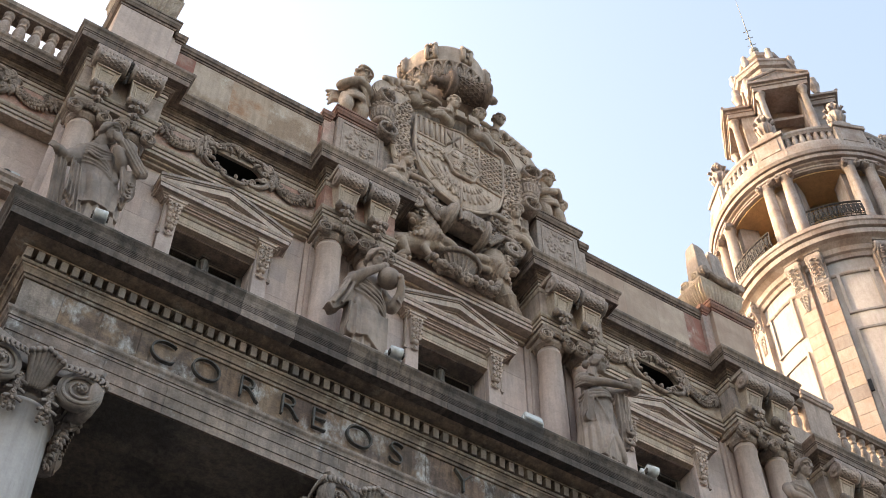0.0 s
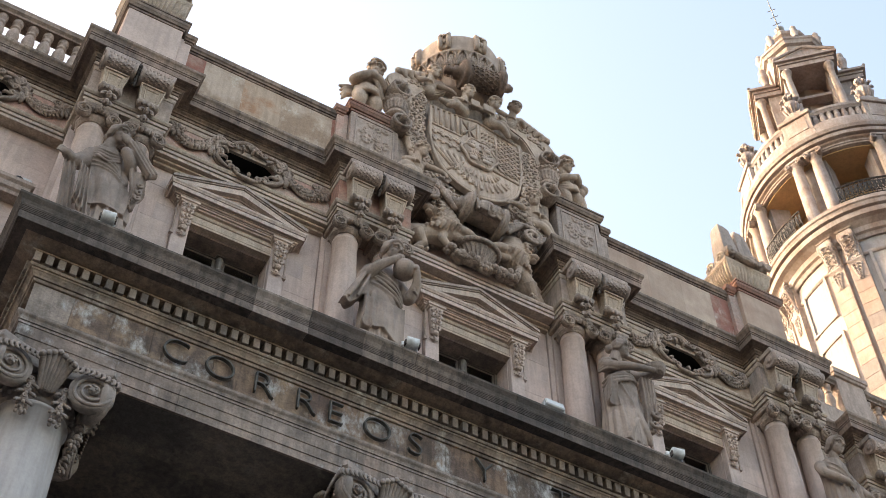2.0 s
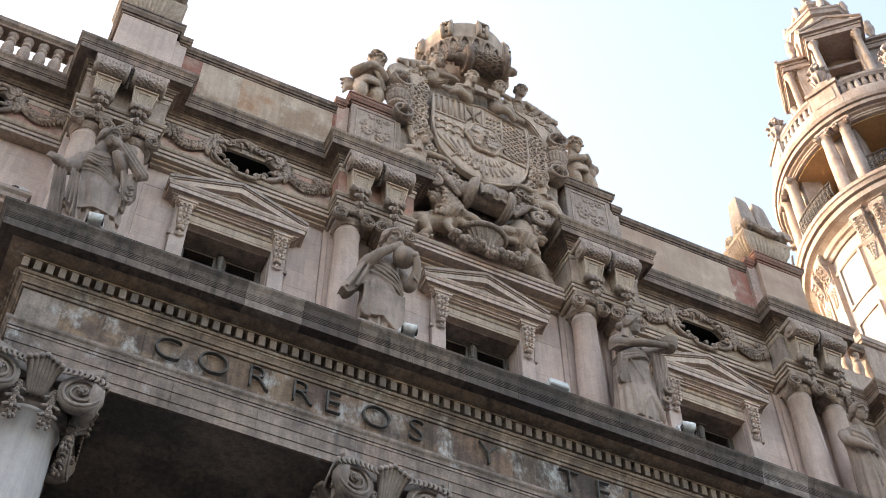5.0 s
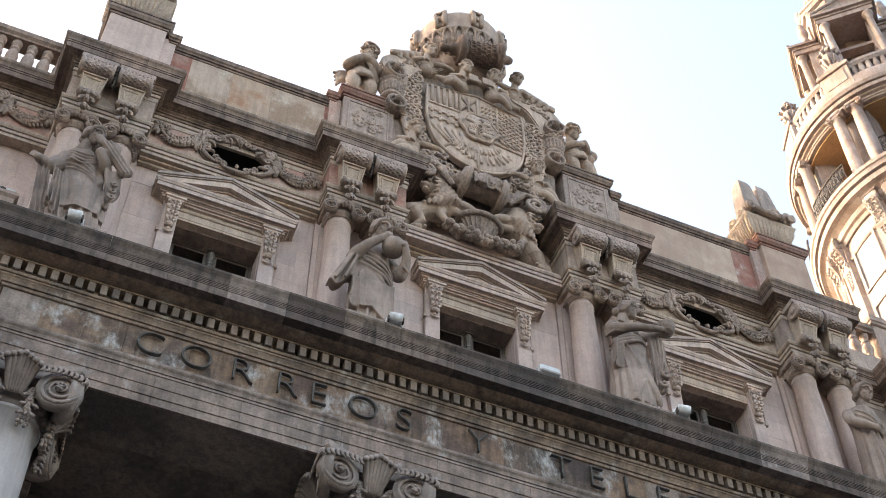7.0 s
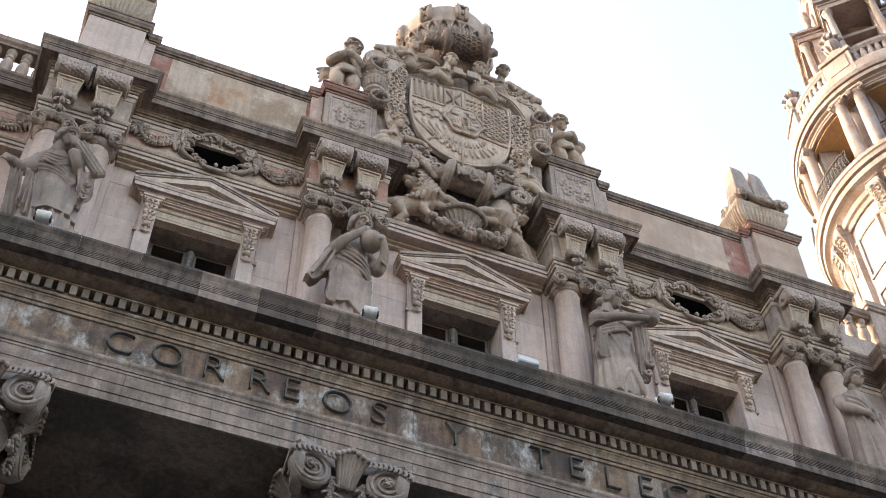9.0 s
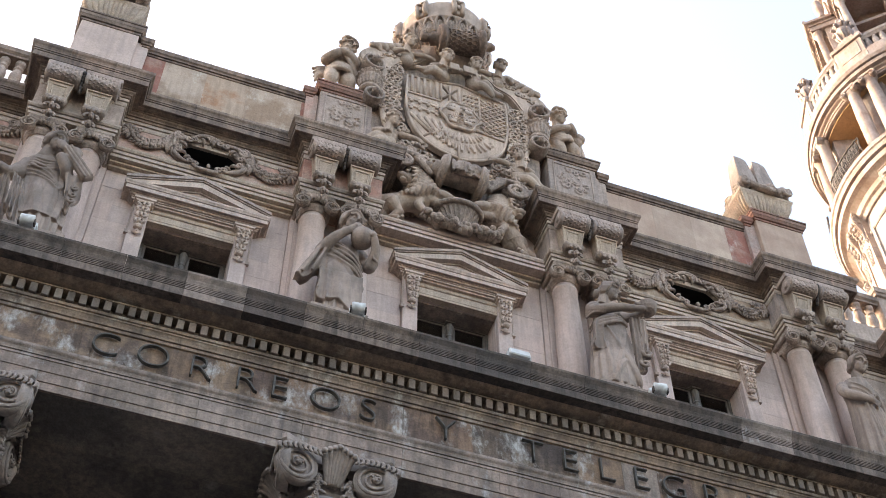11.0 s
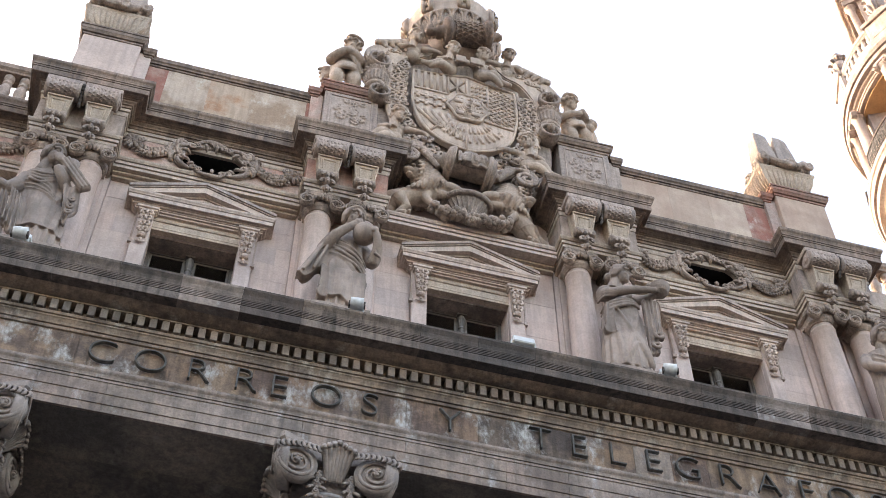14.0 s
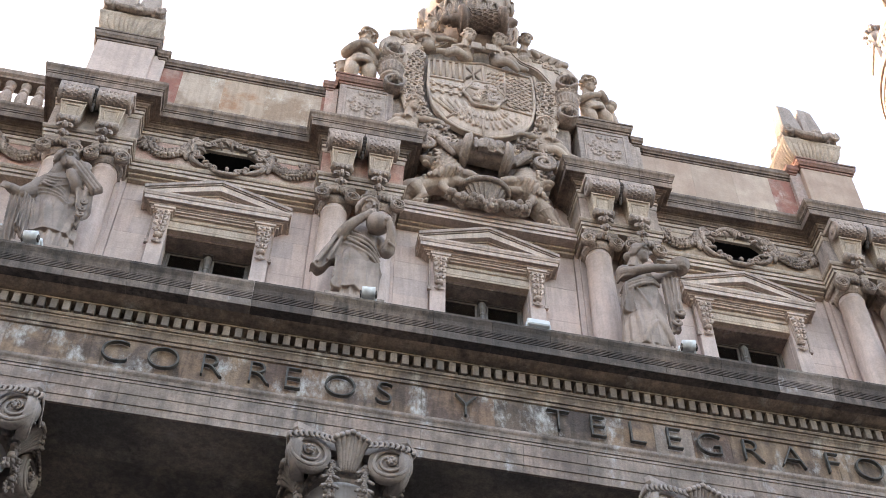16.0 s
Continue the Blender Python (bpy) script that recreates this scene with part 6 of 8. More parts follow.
for i in range(20):
    a, r = rnd.uniform(-2.4, -0.5), rnd.uniform(0.6, 1.05)
    ball(bm, (0.05 + 0.85 * r * math.cos(a), 14.46, 26.75 + r * math.sin(a)), (0.05, 0.035, 0.04), 7, 5)
plate(bm, [(0.03 + (x - 0.03) * 0.93, 26.6 + (z - 26.6) * 0.93) for x, z in SH if z < 26.5], 14.463, 14.49)
arm_fused("feather_relief", bm, ARMS, 0.014, shield)

shield.location.y = 0.07

# pierced strapwork round the shield: rosettes in rings that stand clear of the plate behind
band = smooth_line([(-1.42, 28.3), (-1.47, 27.6), (-1.46, 26.8), (-1.33, 26.05), (-1.0, 25.36), (-0.45, 24.95), (0.45, 24.95), (1.02, 25.36), (1.34, 26.05), (1.42, 26.8), (1.45, 27.6), (1.38, 28.3)], 12)
spots, last = [], None
for p in band:
    if last is None or math.dist(p, last) > 0.44:
        spots.append(p)
        last = p
for i, (x, z) in enumerate(spots):
    bm = bmesh.new()
    n = 14
    tube(bm, [(x + 0.205 * math.cos(2 * math.pi * k / n), 14.60, z + 0.205 * math.sin(2 * math.pi * k / n)) for k in range(n + 1)], 0.032, 6)
    for k in range(5):
        a = 1.2566 * k + 0.4 * i
        c, q = x + 0.118 * math.cos(a), z + 0.118 * math.sin(a)
        tube(bm, [(c + 0.062 * math.cos(0.7854 * j), 14.58, q + 0.062 * math.sin(0.7854 * j)) for j in range(9)], 0.02, 6)
    ball(bm, (x, 14.57, z), (0.035, 0.035, 0.035), 7, 5)
    for dx, dz in ((0.16, 0.16), (-0.16, 0.16), (0.16, -0.16), (-0.16, -0.16)):
        tube(bm, [(x + dx * 0.8, 14.62, z + dz * 0.8), (x + dx * 1.2, 14.62, z + dz * 1.2)], [0.03, 0.022], 5)
    arm_part("rosette", bm, ARMS)
for i, ((xa, za), (xb, zb)) in enumerate(zip(spots, spots[1:])):
    xm, zm = (xa + xb) / 2, (za + zb) / 2
    bm = bmesh.new()
    out = Vector((xm - 0.0, zm - 26.9)).normalized()
    for w, h in ((0.20, 1), (-0.17, -1)):
        tube(bm, spiral(xm + out.x * w, 14.58, zm + out.y * w, 0.085, 1.3, math.atan2(out.y, out.x), hand=h, steps=11), [0.03, 0.026, 0.02], 6)
        ball(bm, (xm + out.x * w, 14.55, zm + out.y * w), 0.026, 7, 5)
    for w in (-0.06, 0.06):
        ball(bm, (xm - out.y * w, 14.57, zm + out.x * w), (0.05, 0.04, 0.05), 8, 6)
    arm_part("strap_curl", bm, ARMS)
for k in (0.885, 1.13):
    bm = bmesh.new()
    mid = 26.9
    tube(bm, [(x * k, 14.64, mid + (z - mid) * (k if z < mid else 1)) for x, z in band], 0.04 if k < 1 else 0.07, 7)
    arm_part("strap_edge", bm, ARMS)

def rolled(bm, r):
    """The end of a rolled scroll, along z: a thick outer turn, a dark hollow and a knobbed core that stands out."""
    def turned(profile):
        t = bmesh.new()
        n, k = 26, len(profile)
        rows = [[t.verts.new((q * math.cos(2 * math.pi * i / n), q * math.sin(2 * math.pi * i / n), z)) for q, z in profile] for i in range(n)]
        for i in range(n):
            for m in range(k):
                t.faces.new((rows[i][m], rows[(i + 1) % n][m], rows[(i + 1) % n][(m + 1) % k], rows[i][(m + 1) % k]))
        bmesh.ops.recalc_face_normals(t, faces=t.faces[:])
        me = bpy.data.meshes.new("t")
        t.to_mesh(me)
        t.free()
        bm.from_mesh(me)
        bpy.data.meshes.remove(me)
    turned([(r * 0.74, 0.22), (r * 0.78, 0.24), (r * 0.98, 0.24), (r, 0.20), (r, -0.22), (0.03, -0.22), (0.03, 0.0), (r * 0.74, 0.0)])
    turned([(r * 0.50, 0.17), (r * 0.62, 0.17), (r * 0.64, 0.12), (r * 0.64, -0.1), (r * 0.50, -0.1)])
    lathe(bm, [(r * 0.30, -0.1), (r * 0.30, 0.24), (r * 0.36, 0.26), (r * 0.36, 0.31), (r * 0.22, 0.36), (r * 0.08, 0.38)], 16)


# rolled ends at the sides
for sx in (-1, 1):
    bm = bmesh.new()
    local = bmesh.new()
    rolled(local, 0.25)
    bmesh.ops.transform(local, matrix=Matrix.Translation((sx * 1.95, 14.62, 28.02)) @ Matrix.Rotation(radians(90), 4, "X") @ Matrix.Rotation(radians(-10 * sx), 4, "Y"), verts=local.verts[:])
    me = bpy.data.meshes.new("t")
    local.to_mesh(me)
    local.free()
    bm.from_mesh(me)
    bpy.data.meshes.remove(me)
    arm_part("upper_roll", bm, ORNAMENT)
    bm = bmesh.new()
    lathe(bm, [(0.19, 27.02), (0.25, 27.06), (0.25, 27.13), (0.21, 27.17), (0.23, 27.28), (0.26, 27.46), (0.27, 27.56), (0.30, 27.58), (0.30, 27.65), (0.26, 27.69)], 28, (sx * 1.92, 14.66, 0))
    for i in range(11):
        a = math.pi + math.pi * i / 10
        tube(bm, [(sx * 1.92 + 0.23 * math.cos(a), 14.66 + 0.23 * math.sin(a), 27.22), (sx * 1.92 + 0.275 * math.cos(a), 14.66 + 0.275 * math.sin(a), 27.5)], 0.024, 6)
        ball(bm, (sx * 1.92 + 0.31 * math.cos(a), 14.66 + 0.31 * math.sin(a), 27.62), 0.032, 7, 5)
    arm_fused("fluted_cup", bm, ORNAMENT)
    bm = bmesh.new()
    local = bmesh.new()
    rolled(local, 0.23)
    bmesh.ops.transform(local, matrix=Matrix.Translation((sx * 1.86, 14.64, 26.74)) @ Matrix.Rotation(radians(90), 4, "X"), verts=local.verts[:])
    me = bpy.data.meshes.new("t")
    local.to_mesh(me)
    local.free()
    bm.from_mesh(me)
    bpy.data.meshes.remove(me)
    arm_part("lower_roll", bm, ORNAMENT)
    bm = bmesh.new()
    edge = smooth_line([(1.60, 27.5), (1.74, 27.85), (2.16, 28.20), (2.22, 28.55), (2.0, 28.90), (1.62, 29.08), (1.25, 29.28), (1.0, 29.40), (0.75, 29.45)], 4) + smooth_line([(0.7, 29.1), (0.95, 28.75), (1.3, 28.55), (1.56, 28.06)], 4)
    plate(bm, [(sx * x, z) for x, z in edge], 14.56, 14.84, 0.03)
    shoulder = arm_part("shoulder", bm, ARMS, "smooth stone shoulder of the frame", smooth=False)
    bm = bmesh.new()
    for i in range(9):
        tube(bm, spiral(sx * (1.98 - 0.12 * i), 14.55, 28.44 + 0.085 * i + 0.06 * math.sin(3 * i), 0.085, 1.2, i * 1.3, hand=sx if i % 2 else -sx, steps=10), [0.028, 0.024, 0.018], 6)
    for i in range(5):                           # a broad leaf that curls over the top edge
        x, z = 1.86 - 0.16 * i, 28.92 + 0.075 * i
        tube(bm, smooth_line([(sx * (x - 0.10), 14.58, z - 0.10), (sx * (x - 0.02), 14.54, z + 0.03), (sx * (x + 0.10), 14.54, z + 0.02), (sx * (x + 0.14), 14.52, z - 0.06)], 3), [0.05, 0.085, 0.08, 0.04], 8)
        ball(bm, (sx * x, 14.70, z + 0.03), (0.14, 0.10, 0.075), 10, 7)
    bmesh.ops.translate(bm, vec=(0, -14.6, -24.0), verts=bm.verts[:])
    part("leaf_relief", bm, ARMS, shoulder, smooth=True)
    bm = bmesh.new()
    plate(bm, [(sx * x, z) for x, z in smooth_line([(1.5, 26.1), (1.72, 26.6), (1.9, 27.2), (1.72, 27.9)], 4) + [(1.6, 27.9), (1.62, 27.2), (1.58, 26.6)]], 14.6, 14.84, 0.02)
    arm_part("side_strap", bm, ARMS, smooth=False)

# crown: a flaring circlet with fleurons over rolled feet
bm = bmesh.new()
C0 = (-0.14, 15.05, 0.0)
lathe(bm, [(0.62, 29.3), (0.70, 29.5), (0.80, 29.85), (0.92, 30.15), (1.0, 30.38), (1.08, 30.42), (1.09, 30.48), (1.06, 30.54), (1.08, 30.75), (1.08, 31.05), (1.06, 31.16), (1.0, 31.2), (0.8, 31.2)], 56, C0)
crown = arm_part("crown", bm, LION, "heavy carved stone crown with a smooth rim and paired knobs")
crown.location.z = -0.1


def crown_part(name, bm, mat=LION):
    bmesh.ops.translate(bm, vec=(0, -14.6, -24.0), verts=bm.verts[:])
    return part(name, bm, mat, crown, "", True)


def ring_at(a, r, z):
    return (C0[0] + r * math.cos(a), C0[1] + r * math.sin(a), z)


for i in range(12):
    a = math.pi + math.pi * (i + 0.5) / 12
    bm = bmesh.new()
    for k in range(5):
        b = (k - 2) / 2
        tube(bm, [ring_at(a, 0.80, 29.82), ring_at(a + 0.06 * b, 0.93, 30.08 - 0.02 * abs(b)), ring_at(a + 0.09 * b, 1.03, 30.34 - 0.09 * abs(b))], [0.02, 0.03, 0.022], 6)
    tube(bm, [ring_at(a - 0.125, 0.80, 29.75), ring_at(a - 0.125, 0.95, 30.05), ring_at(a - 0.10, 1.04, 30.27), ring_at(a - 0.05, 1.07, 30.40), ring_at(a, 1.08, 30.43), ring_at(a + 0.05, 1.07, 30.40), ring_at(a + 0.10, 1.04, 30.27), ring_at(a + 0.125, 0.95, 30.05), ring_at(a + 0.125, 0.80, 29.75)], 0.034, 7)
    ball(bm, ring_at(a + 0.13, 0.96, 30.04), (0.055, 0.055, 0.09), 8, 6)
    crown_part("shell", bm, ORNAMENT)
for i in range(8):
    a = math.pi / 4 * i
    bm = bmesh.new()
    local = bmesh.new()
    box(local, 0.95, 1.12, -0.15, 0.15, 30.56, 31.22, 0.03)
    for sx in (-1, 1):
        tube(local, [(1.11, 0.10 * sx, 30.54), (1.15, 0.10 * sx, 30.72), (1.14, 0.10 * sx, 31.05), (1.08, 0.10 * sx, 31.24)], [0.05, 0.065, 0.065, 0.05], 8)
        tube(local, [(1.20, 0.03 * sx, 30.98), (1.19, 0.10 * sx, 31.04), (1.17, 0.14 * sx, 30.96)], 0.028, 6)
    ball(local, (1.15, 0, 30.80), (0.05, 0.045, 0.09), 8, 6)
    ball(local, (1.14, 0, 31.08), (0.06, 0.05, 0.07), 8, 6)
    bmesh.ops.transform(local, matrix=Matrix.Translation((C0[0], C0[1], 0)) @ Matrix.Rotation(a, 4, "Z"), verts=local.verts[:])
    me = bpy.data.meshes.new("t")
    local.to_mesh(me)
    local.free()
    bm.from_mesh(me)
    bpy.data.meshes.remove(me)
    crown_part("knob", bm)
for xa, xb, z, y in ((-0.62, 0.55, 29.55, 14.16),):
    bm = bmesh.new()
    local = bmesh.new()
    lathe(local, [(0.04, -0.86), (0.10, -0.84), (0.11, -0.74), (0.09, -0.66), (0.17, -0.62), (0.16, -0.52), (0.27, -0.5), (0.33, -0.42), (0.30, -0.34), (0.26, -0.3), (0.27, 0.3), (0.32, 0.36), (0.30, 0.46), (0.2, 0.5), (0.12, 0.52), (0.11, 0.62), (0.06, 0.70)], 26)
    for row in range(5):
        for i in range(18):
            a = 2 * math.pi * (i + 0.5 * (row % 2)) / 18
            c, q, h = 0.278 * math.cos(a), 0.278 * math.sin(a), -0.22 + 0.11 * row
            tube(local, [(c - 0.05 * math.cos(w) * math.sin(a), q + 0.05 * math.cos(w) * math.cos(a), h + 0.062 * math.sin(w)) for w in (0.785 * k for k in range(9))], 0.014, 5)
    for q in (-0.42, 0.40):
        lathe(local, [(0.30, q - 0.07), (0.36, q - 0.05), (0.37, q), (0.36, q + 0.05), (0.30, q + 0.07)], 26)
    bmesh.ops.transform(local, matrix=Matrix.Translation((0.0, y, z)) @ Matrix.Rotation(radians(84), 4, "Y") @ Matrix.Rotation(radians(6), 4, "X") @ Matrix.Diagonal((1, 1, 1.12, 1)), verts=local.verts[:])
    me = bpy.data.meshes.new("t")
    local.to_mesh(me)
    local.free()
    bm.from_mesh(me)
    bpy.data.meshes.remove(me)
    # darker stone: stained, and painted down for the crown's shadow on it
    arm_part("crown_roll", bm, CORNICE)

# children leaning out round the crown and by the shield
for k, (x, y, z, s, flip, turn) in enumerate(((-1.16, 14.60, 28.86, 0.95, 1, 30), (-0.34, 14.48, 28.46, 0.95, 1, 35), (0.36, 14.48, 28.50, 0.95, -1, 20), (1.03, 14.64, 29.06, 0.95, -1, 15), (-1.50, 14.5, 25.2, 1.0, 1, 40), (1.26, 14.5, 25.3, 1.0, -1, -30))):
    bm = bmesh.new()
    head(bm, 0, -0.22, 0.42, 1.0, turn, 12, k, 16)
    ball(bm, (0, -0.02, 0.10), (0.19, 0.16, 0.24), 14, 10)
    ball(bm, (0, 0.0, -0.12), (0.18, 0.16, 0.17), 14, 10)
    for q in (-1, 1):
        ball(bm, (0.09 * q, -0.13, 0.15), (0.08, 0.05, 0.07), 8, 6)
    limb(bm, [(-0.17 * flip, -0.05, 0.22), (-0.31 * flip, -0.14, 0.02), (-0.16 * flip, -0.26, -0.06)], [0.082, 0.05])
    limb(bm, [(0.17 * flip, -0.05, 0.22), (0.33 * flip, -0.16, 0.10), (0.54 * flip, -0.2, 0.04)], [0.082, 0.05])
    palm(bm, (0.57 * flip, -0.2, 0.03), (flip, 0, -0.2), 0.05)
    if k in (1, 2, 4, 5):
        low = 0.35 if k == 1 else 1.0            # one lies along the top of the shield
        limb(bm, [(-0.06 * flip, -0.02, -0.14), (-flip * 0.28, -0.14, -0.14 - 0.02 * low), (-flip * 0.46, -0.10, -0.14 - 0.20 * low), (-flip * 0.66, -0.12, -0.14 - 0.28 * low)], [0.135, 0.06])
        limb(bm, [(0.0, 0.0, -0.16), (-flip * 0.22, -0.16, -0.18 - 0.12 * low), (-flip * 0.46, -0.08, -0.18 - 0.28 * low)], [0.135, 0.06])
    if k in (1, 2):
        box(bm, flip * 0.2 - 0.12, flip * 0.2 + 0.12, -0.3, -0.24, -0.1, 0.16, 0.01)
    bmesh.ops.scale(bm, vec=(s, s, s), verts=bm.verts[:])
    bmesh.ops.translate(bm, vec=(x, y - 14.6, z - 24.0), verts=bm.verts[:])
    fused("child_figure", bm, LION, 0.013, 1, 0.004, arms, "carved child leaning on the shield")

# rolled barrel, hide and scrolls below the shield
bm = bmesh.new()
local = bmesh.new()
lathe(local, [(0.04, -0.74), (0.08, -0.72), (0.09, -0.62), (0.07, -0.58), (0.17, -0.55), (0.16, -0.48), (0.27, -0.46), (0.30, -0.40), (0.28, -0.35), (0.2, -0.32), (0.19, 0.3), (0.25, 0.33), (0.29, 0.38), (0.27, 0.46), (0.16, 0.5), (0.08, 0.54), (0.04, 0.66)], 24)
for q in (-0.36, 0.36):
    lathe(local, [(0.20, q - 0.05), (0.29, q - 0.045), (0.315, q - 0.02), (0.315, q + 0.02), (0.29, q + 0.045), (0.20, q + 0.05)], 28)
bmesh.ops.transform(local, matrix=Matrix.Translation((0.02, 14.42, 24.48)) @ Matrix.Rotation(radians(97), 4, "Y") @ Matrix.Diagonal((1.22, 1.22, 1.05, 1)), verts=local.verts[:])
me = bpy.data.meshes.new("t")
local.to_mesh(me)
local.free()
bm.from_mesh(me)
bpy.data.meshes.remove(me)
arm_part("barrel_roll", bm, HUSK)
bm = bmesh.new()
rnd = random.Random(17)
for i in range(34):
    x = rnd.uniform(-0.24, 0.36)
    d, sway = rnd.uniform(-0.02, 0.10), rnd.uniform(-0.12, 0.12)
    tube(bm, [(x, 14.44, 24.74), (x + sway * 0.3, 14.26 - d, 24.68), (x + sway * 0.7, 14.2 - d, 24.5), (x + sway, 14.20 - d, 24.42 - 0.16 * rnd.random()), (x + sway * 1.3, 14.24, 24.30)], [0.03, 0.045, 0.05, 0.035, 0.012], 7)
arm_fused("hide", bm, ORNAMENT, 0.014)
for sx in (-1, 1):
    bm = bmesh.new()
    tube(bm, spiral(sx * 1.20, 14.36, 24.52, 0.25, 2.0, 1.2, hand=-sx, steps=16), 0.045, 7)
    tube(bm, smooth_line([(sx * 1.26, 14.36, 24.77), (sx * 0.95, 14.38, 24.78), (sx * 0.62, 14.4, 24.55), (sx * 0.45, 14.42, 24.3)], 4), 0.055, 8)
    for i in range(16):
        q = rnd.uniform(0.06, 0.15)
        tube(bm, spiral(sx * rnd.uniform(0.7, 1.5), 14.42 + rnd.uniform(-0.06, 0.1), rnd.uniform(24.75, 25.35), q, 1.3, rnd.uniform(0, 6.28), hand=rnd.choice((-1, 1)), steps=12), [0.036 - 0.0014 * t for t in range(16)], 6)
    tube(bm, [(sx * 1.0, 14.42, 24.85), (sx * 0.8, 14.4, 24.6), (sx * 0.6, 14.4, 24.3)], [0.07, 0.08, 0.05], 7)
    for i in range(14):
        ball(bm, (sx * (1.2 + rnd.uniform(-0.2, 0.35)), 14.55 + rnd.uniform(-0.1, 0.1), 24.75 + rnd.uniform(-0.3, 0.5)), (rnd.uniform(0.06, 0.13), 0.1, rnd.uniform(0.05, 0.12)), 7, 5)
    arm_fused("side_scroll", bm, ORNAMENT)

# lions under the arms, on the ledge: maned necks by the basket, heads turned outwards
def lion(sx, top, chest, rump, foot, label):
    bm = bmesh.new()
    X = lambda p: (sx * p[0], p[1], p[2])
    mid = tuple((r + c) / 2 for r, c in zip(rump, chest))
    tube(bm, [X(rump), X((mid[0], mid[1] - 0.02, mid[2] + 0.02)), X(chest)], [0.23, 0.20, 0.27], 18)
    ball(bm, X(rump), (0.25, 0.22, 0.25), 14, 10)
    limb(bm, [X((chest[0] - 0.05, chest[1] - 0.10, chest[2] + 0.05)), X((chest[0] - 0.28, chest[1] - 0.22, chest[2] + 0.02)), X((chest[0] - 0.46, chest[1] - 0.24, chest[2] - 0.04))], [0.15, 0.085])
    for k, dy in ((0, -0.12), (1, 0.06)):
        kx = foot[0] - 0.05 + 0.30 * k
        tube(bm, [X((rump[0] - 0.02 + 0.08 * k, rump[1] + dy, rump[2] - 0.02)), X((kx - 0.12, foot[1] + dy - 0.06, foot[2] + 0.26)), X((kx + 0.04, foot[1] + dy, foot[2] + 0.08)), X((kx - 0.12, foot[1] + dy - 0.1, foot[2] + 0.05))], [0.18, 0.115, 0.075, 0.07], 12)
        for q in (-1, 0, 1):
            ball(bm, X((kx - 0.17, foot[1] + dy - 0.12 + 0.045 * q, foot[2] + 0.04)), (0.045, 0.028, 0.04), 7, 5)
    tube(bm, [X((chest[0], chest[1] - 0.08, chest[2])), X((chest[0] - 0.16, chest[1] - 0.16, chest[2] - 0.18)), X((chest[0] - 0.34, chest[1] - 0.14, chest[2] - 0.16))], [0.14, 0.09, 0.07], 12)
    tube(bm, [X((chest[0] + 0.1, chest[1] - 0.06, chest[2] - 0.05)), X((chest[0] + 0.16, chest[1] - 0.12, chest[2] - 0.36)), X((chest[0] + 0.04, chest[1] - 0.14, chest[2] - 0.55))], [0.13, 0.085, 0.07], 12)
    tube(bm, [X(chest), X(tuple((a + b) / 2 for a, b in zip(chest, top))), X(top)], [0.24, 0.22, 0.15], 14)
    hx, hy, hz = (top[0] + chest[0]) / 2 + 0.30, top[1] - 0.14, (top[2] * 0.6 + chest[2] * 0.4) - 0.12
    ball(bm, X((hx, hy, hz)), (0.14, 0.13, 0.15), 14, 10)
    ball(bm, X((hx + 0.13, hy - 0.08, hz - 0.05)), (0.11, 0.10, 0.075), 12, 8)
    ball(bm, X((hx + 0.11, hy - 0.07, hz - 0.17)), (0.08, 0.08, 0.035), 10, 7)
    ball(bm, X((hx + 0.22, hy - 0.10, hz - 0.02)), (0.035, 0.04, 0.03), 8, 5)
    for q in (-1, 1):
        ball(bm, X((hx + 0.05, hy - 0.12 - 0.03 * q, hz + 0.08)), (0.05, 0.03, 0.03), 8, 5)
        tube(bm, [X((top[0] + 0.05 * q, top[1] - 0.05, top[2] - 0.02)), X((top[0] + 0.09 * q, top[1] - 0.08, top[2] + 0.12))], [0.05, 0.02], 7)
    rnd = random.Random(8)
    for i in range(16):
        a = 2 * math.pi * i / 16
        tube(bm, [X((hx - 0.05 + 0.05 * math.cos(a), hy + 0.16 * math.cos(a), hz + 0.18 * math.sin(a))), X((hx - 0.08 + 0.05 * math.cos(a), hy + 0.24 * math.cos(a), hz + 0.27 * math.sin(a))), X((hx - 0.02, hy + 0.26 * math.cos(a + 0.2), hz + 0.30 * math.sin(a + 0.2)))], [0.045, 0.045, 0.015], 7)
    tail = [chest[i] + (rump[i] - chest[i]) * 0.42 for i in range(3)]
    for row in range(17):
        f = row / 11
        c = [top[i] + (chest[i] - top[i]) * f for i in range(3)] if f <= 1 else [chest[i] + (tail[i] - chest[i]) * (f - 1) / 0.46 for i in range(3)]
        r = 0.19 + 0.14 * min(f, 1) - 0.16 * max(0.0, f - 1)
        for i in range(18):
            a = 2 * math.pi * (i + 0.5 * (row % 2)) / 18
            x, y, z = c[0] + r * math.cos(a), c[1] + r * math.sin(a), c[2]
            tube(bm, [X((x, y, z + 0.04)), X((x + 0.035 * math.cos(a), y + 0.035 * math.sin(a), z - 0.02)), X((x + 0.03 * math.cos(a), y + 0.03 * math.sin(a), z - 0.08))], [0.045, 0.05, 0.014], 6)
    tube(bm, [X((rump[0] + 0.12, rump[1] + 0.1, rump[2])), X((rump[0] + 0.3, rump[1] + 0.1, rump[2] + 0.1)), X((rump[0] + 0.16, rump[1] + 0.1, rump[2] + 0.32)), X((rump[0] - 0.1, rump[1] + 0.08, rump[2] + 0.36))], [0.05, 0.04, 0.035, 0.06], 8)
    st = fused("lion", bm, LION, 0.016, 0, 0.004)
    st.location = (XA, 0.2, 0)
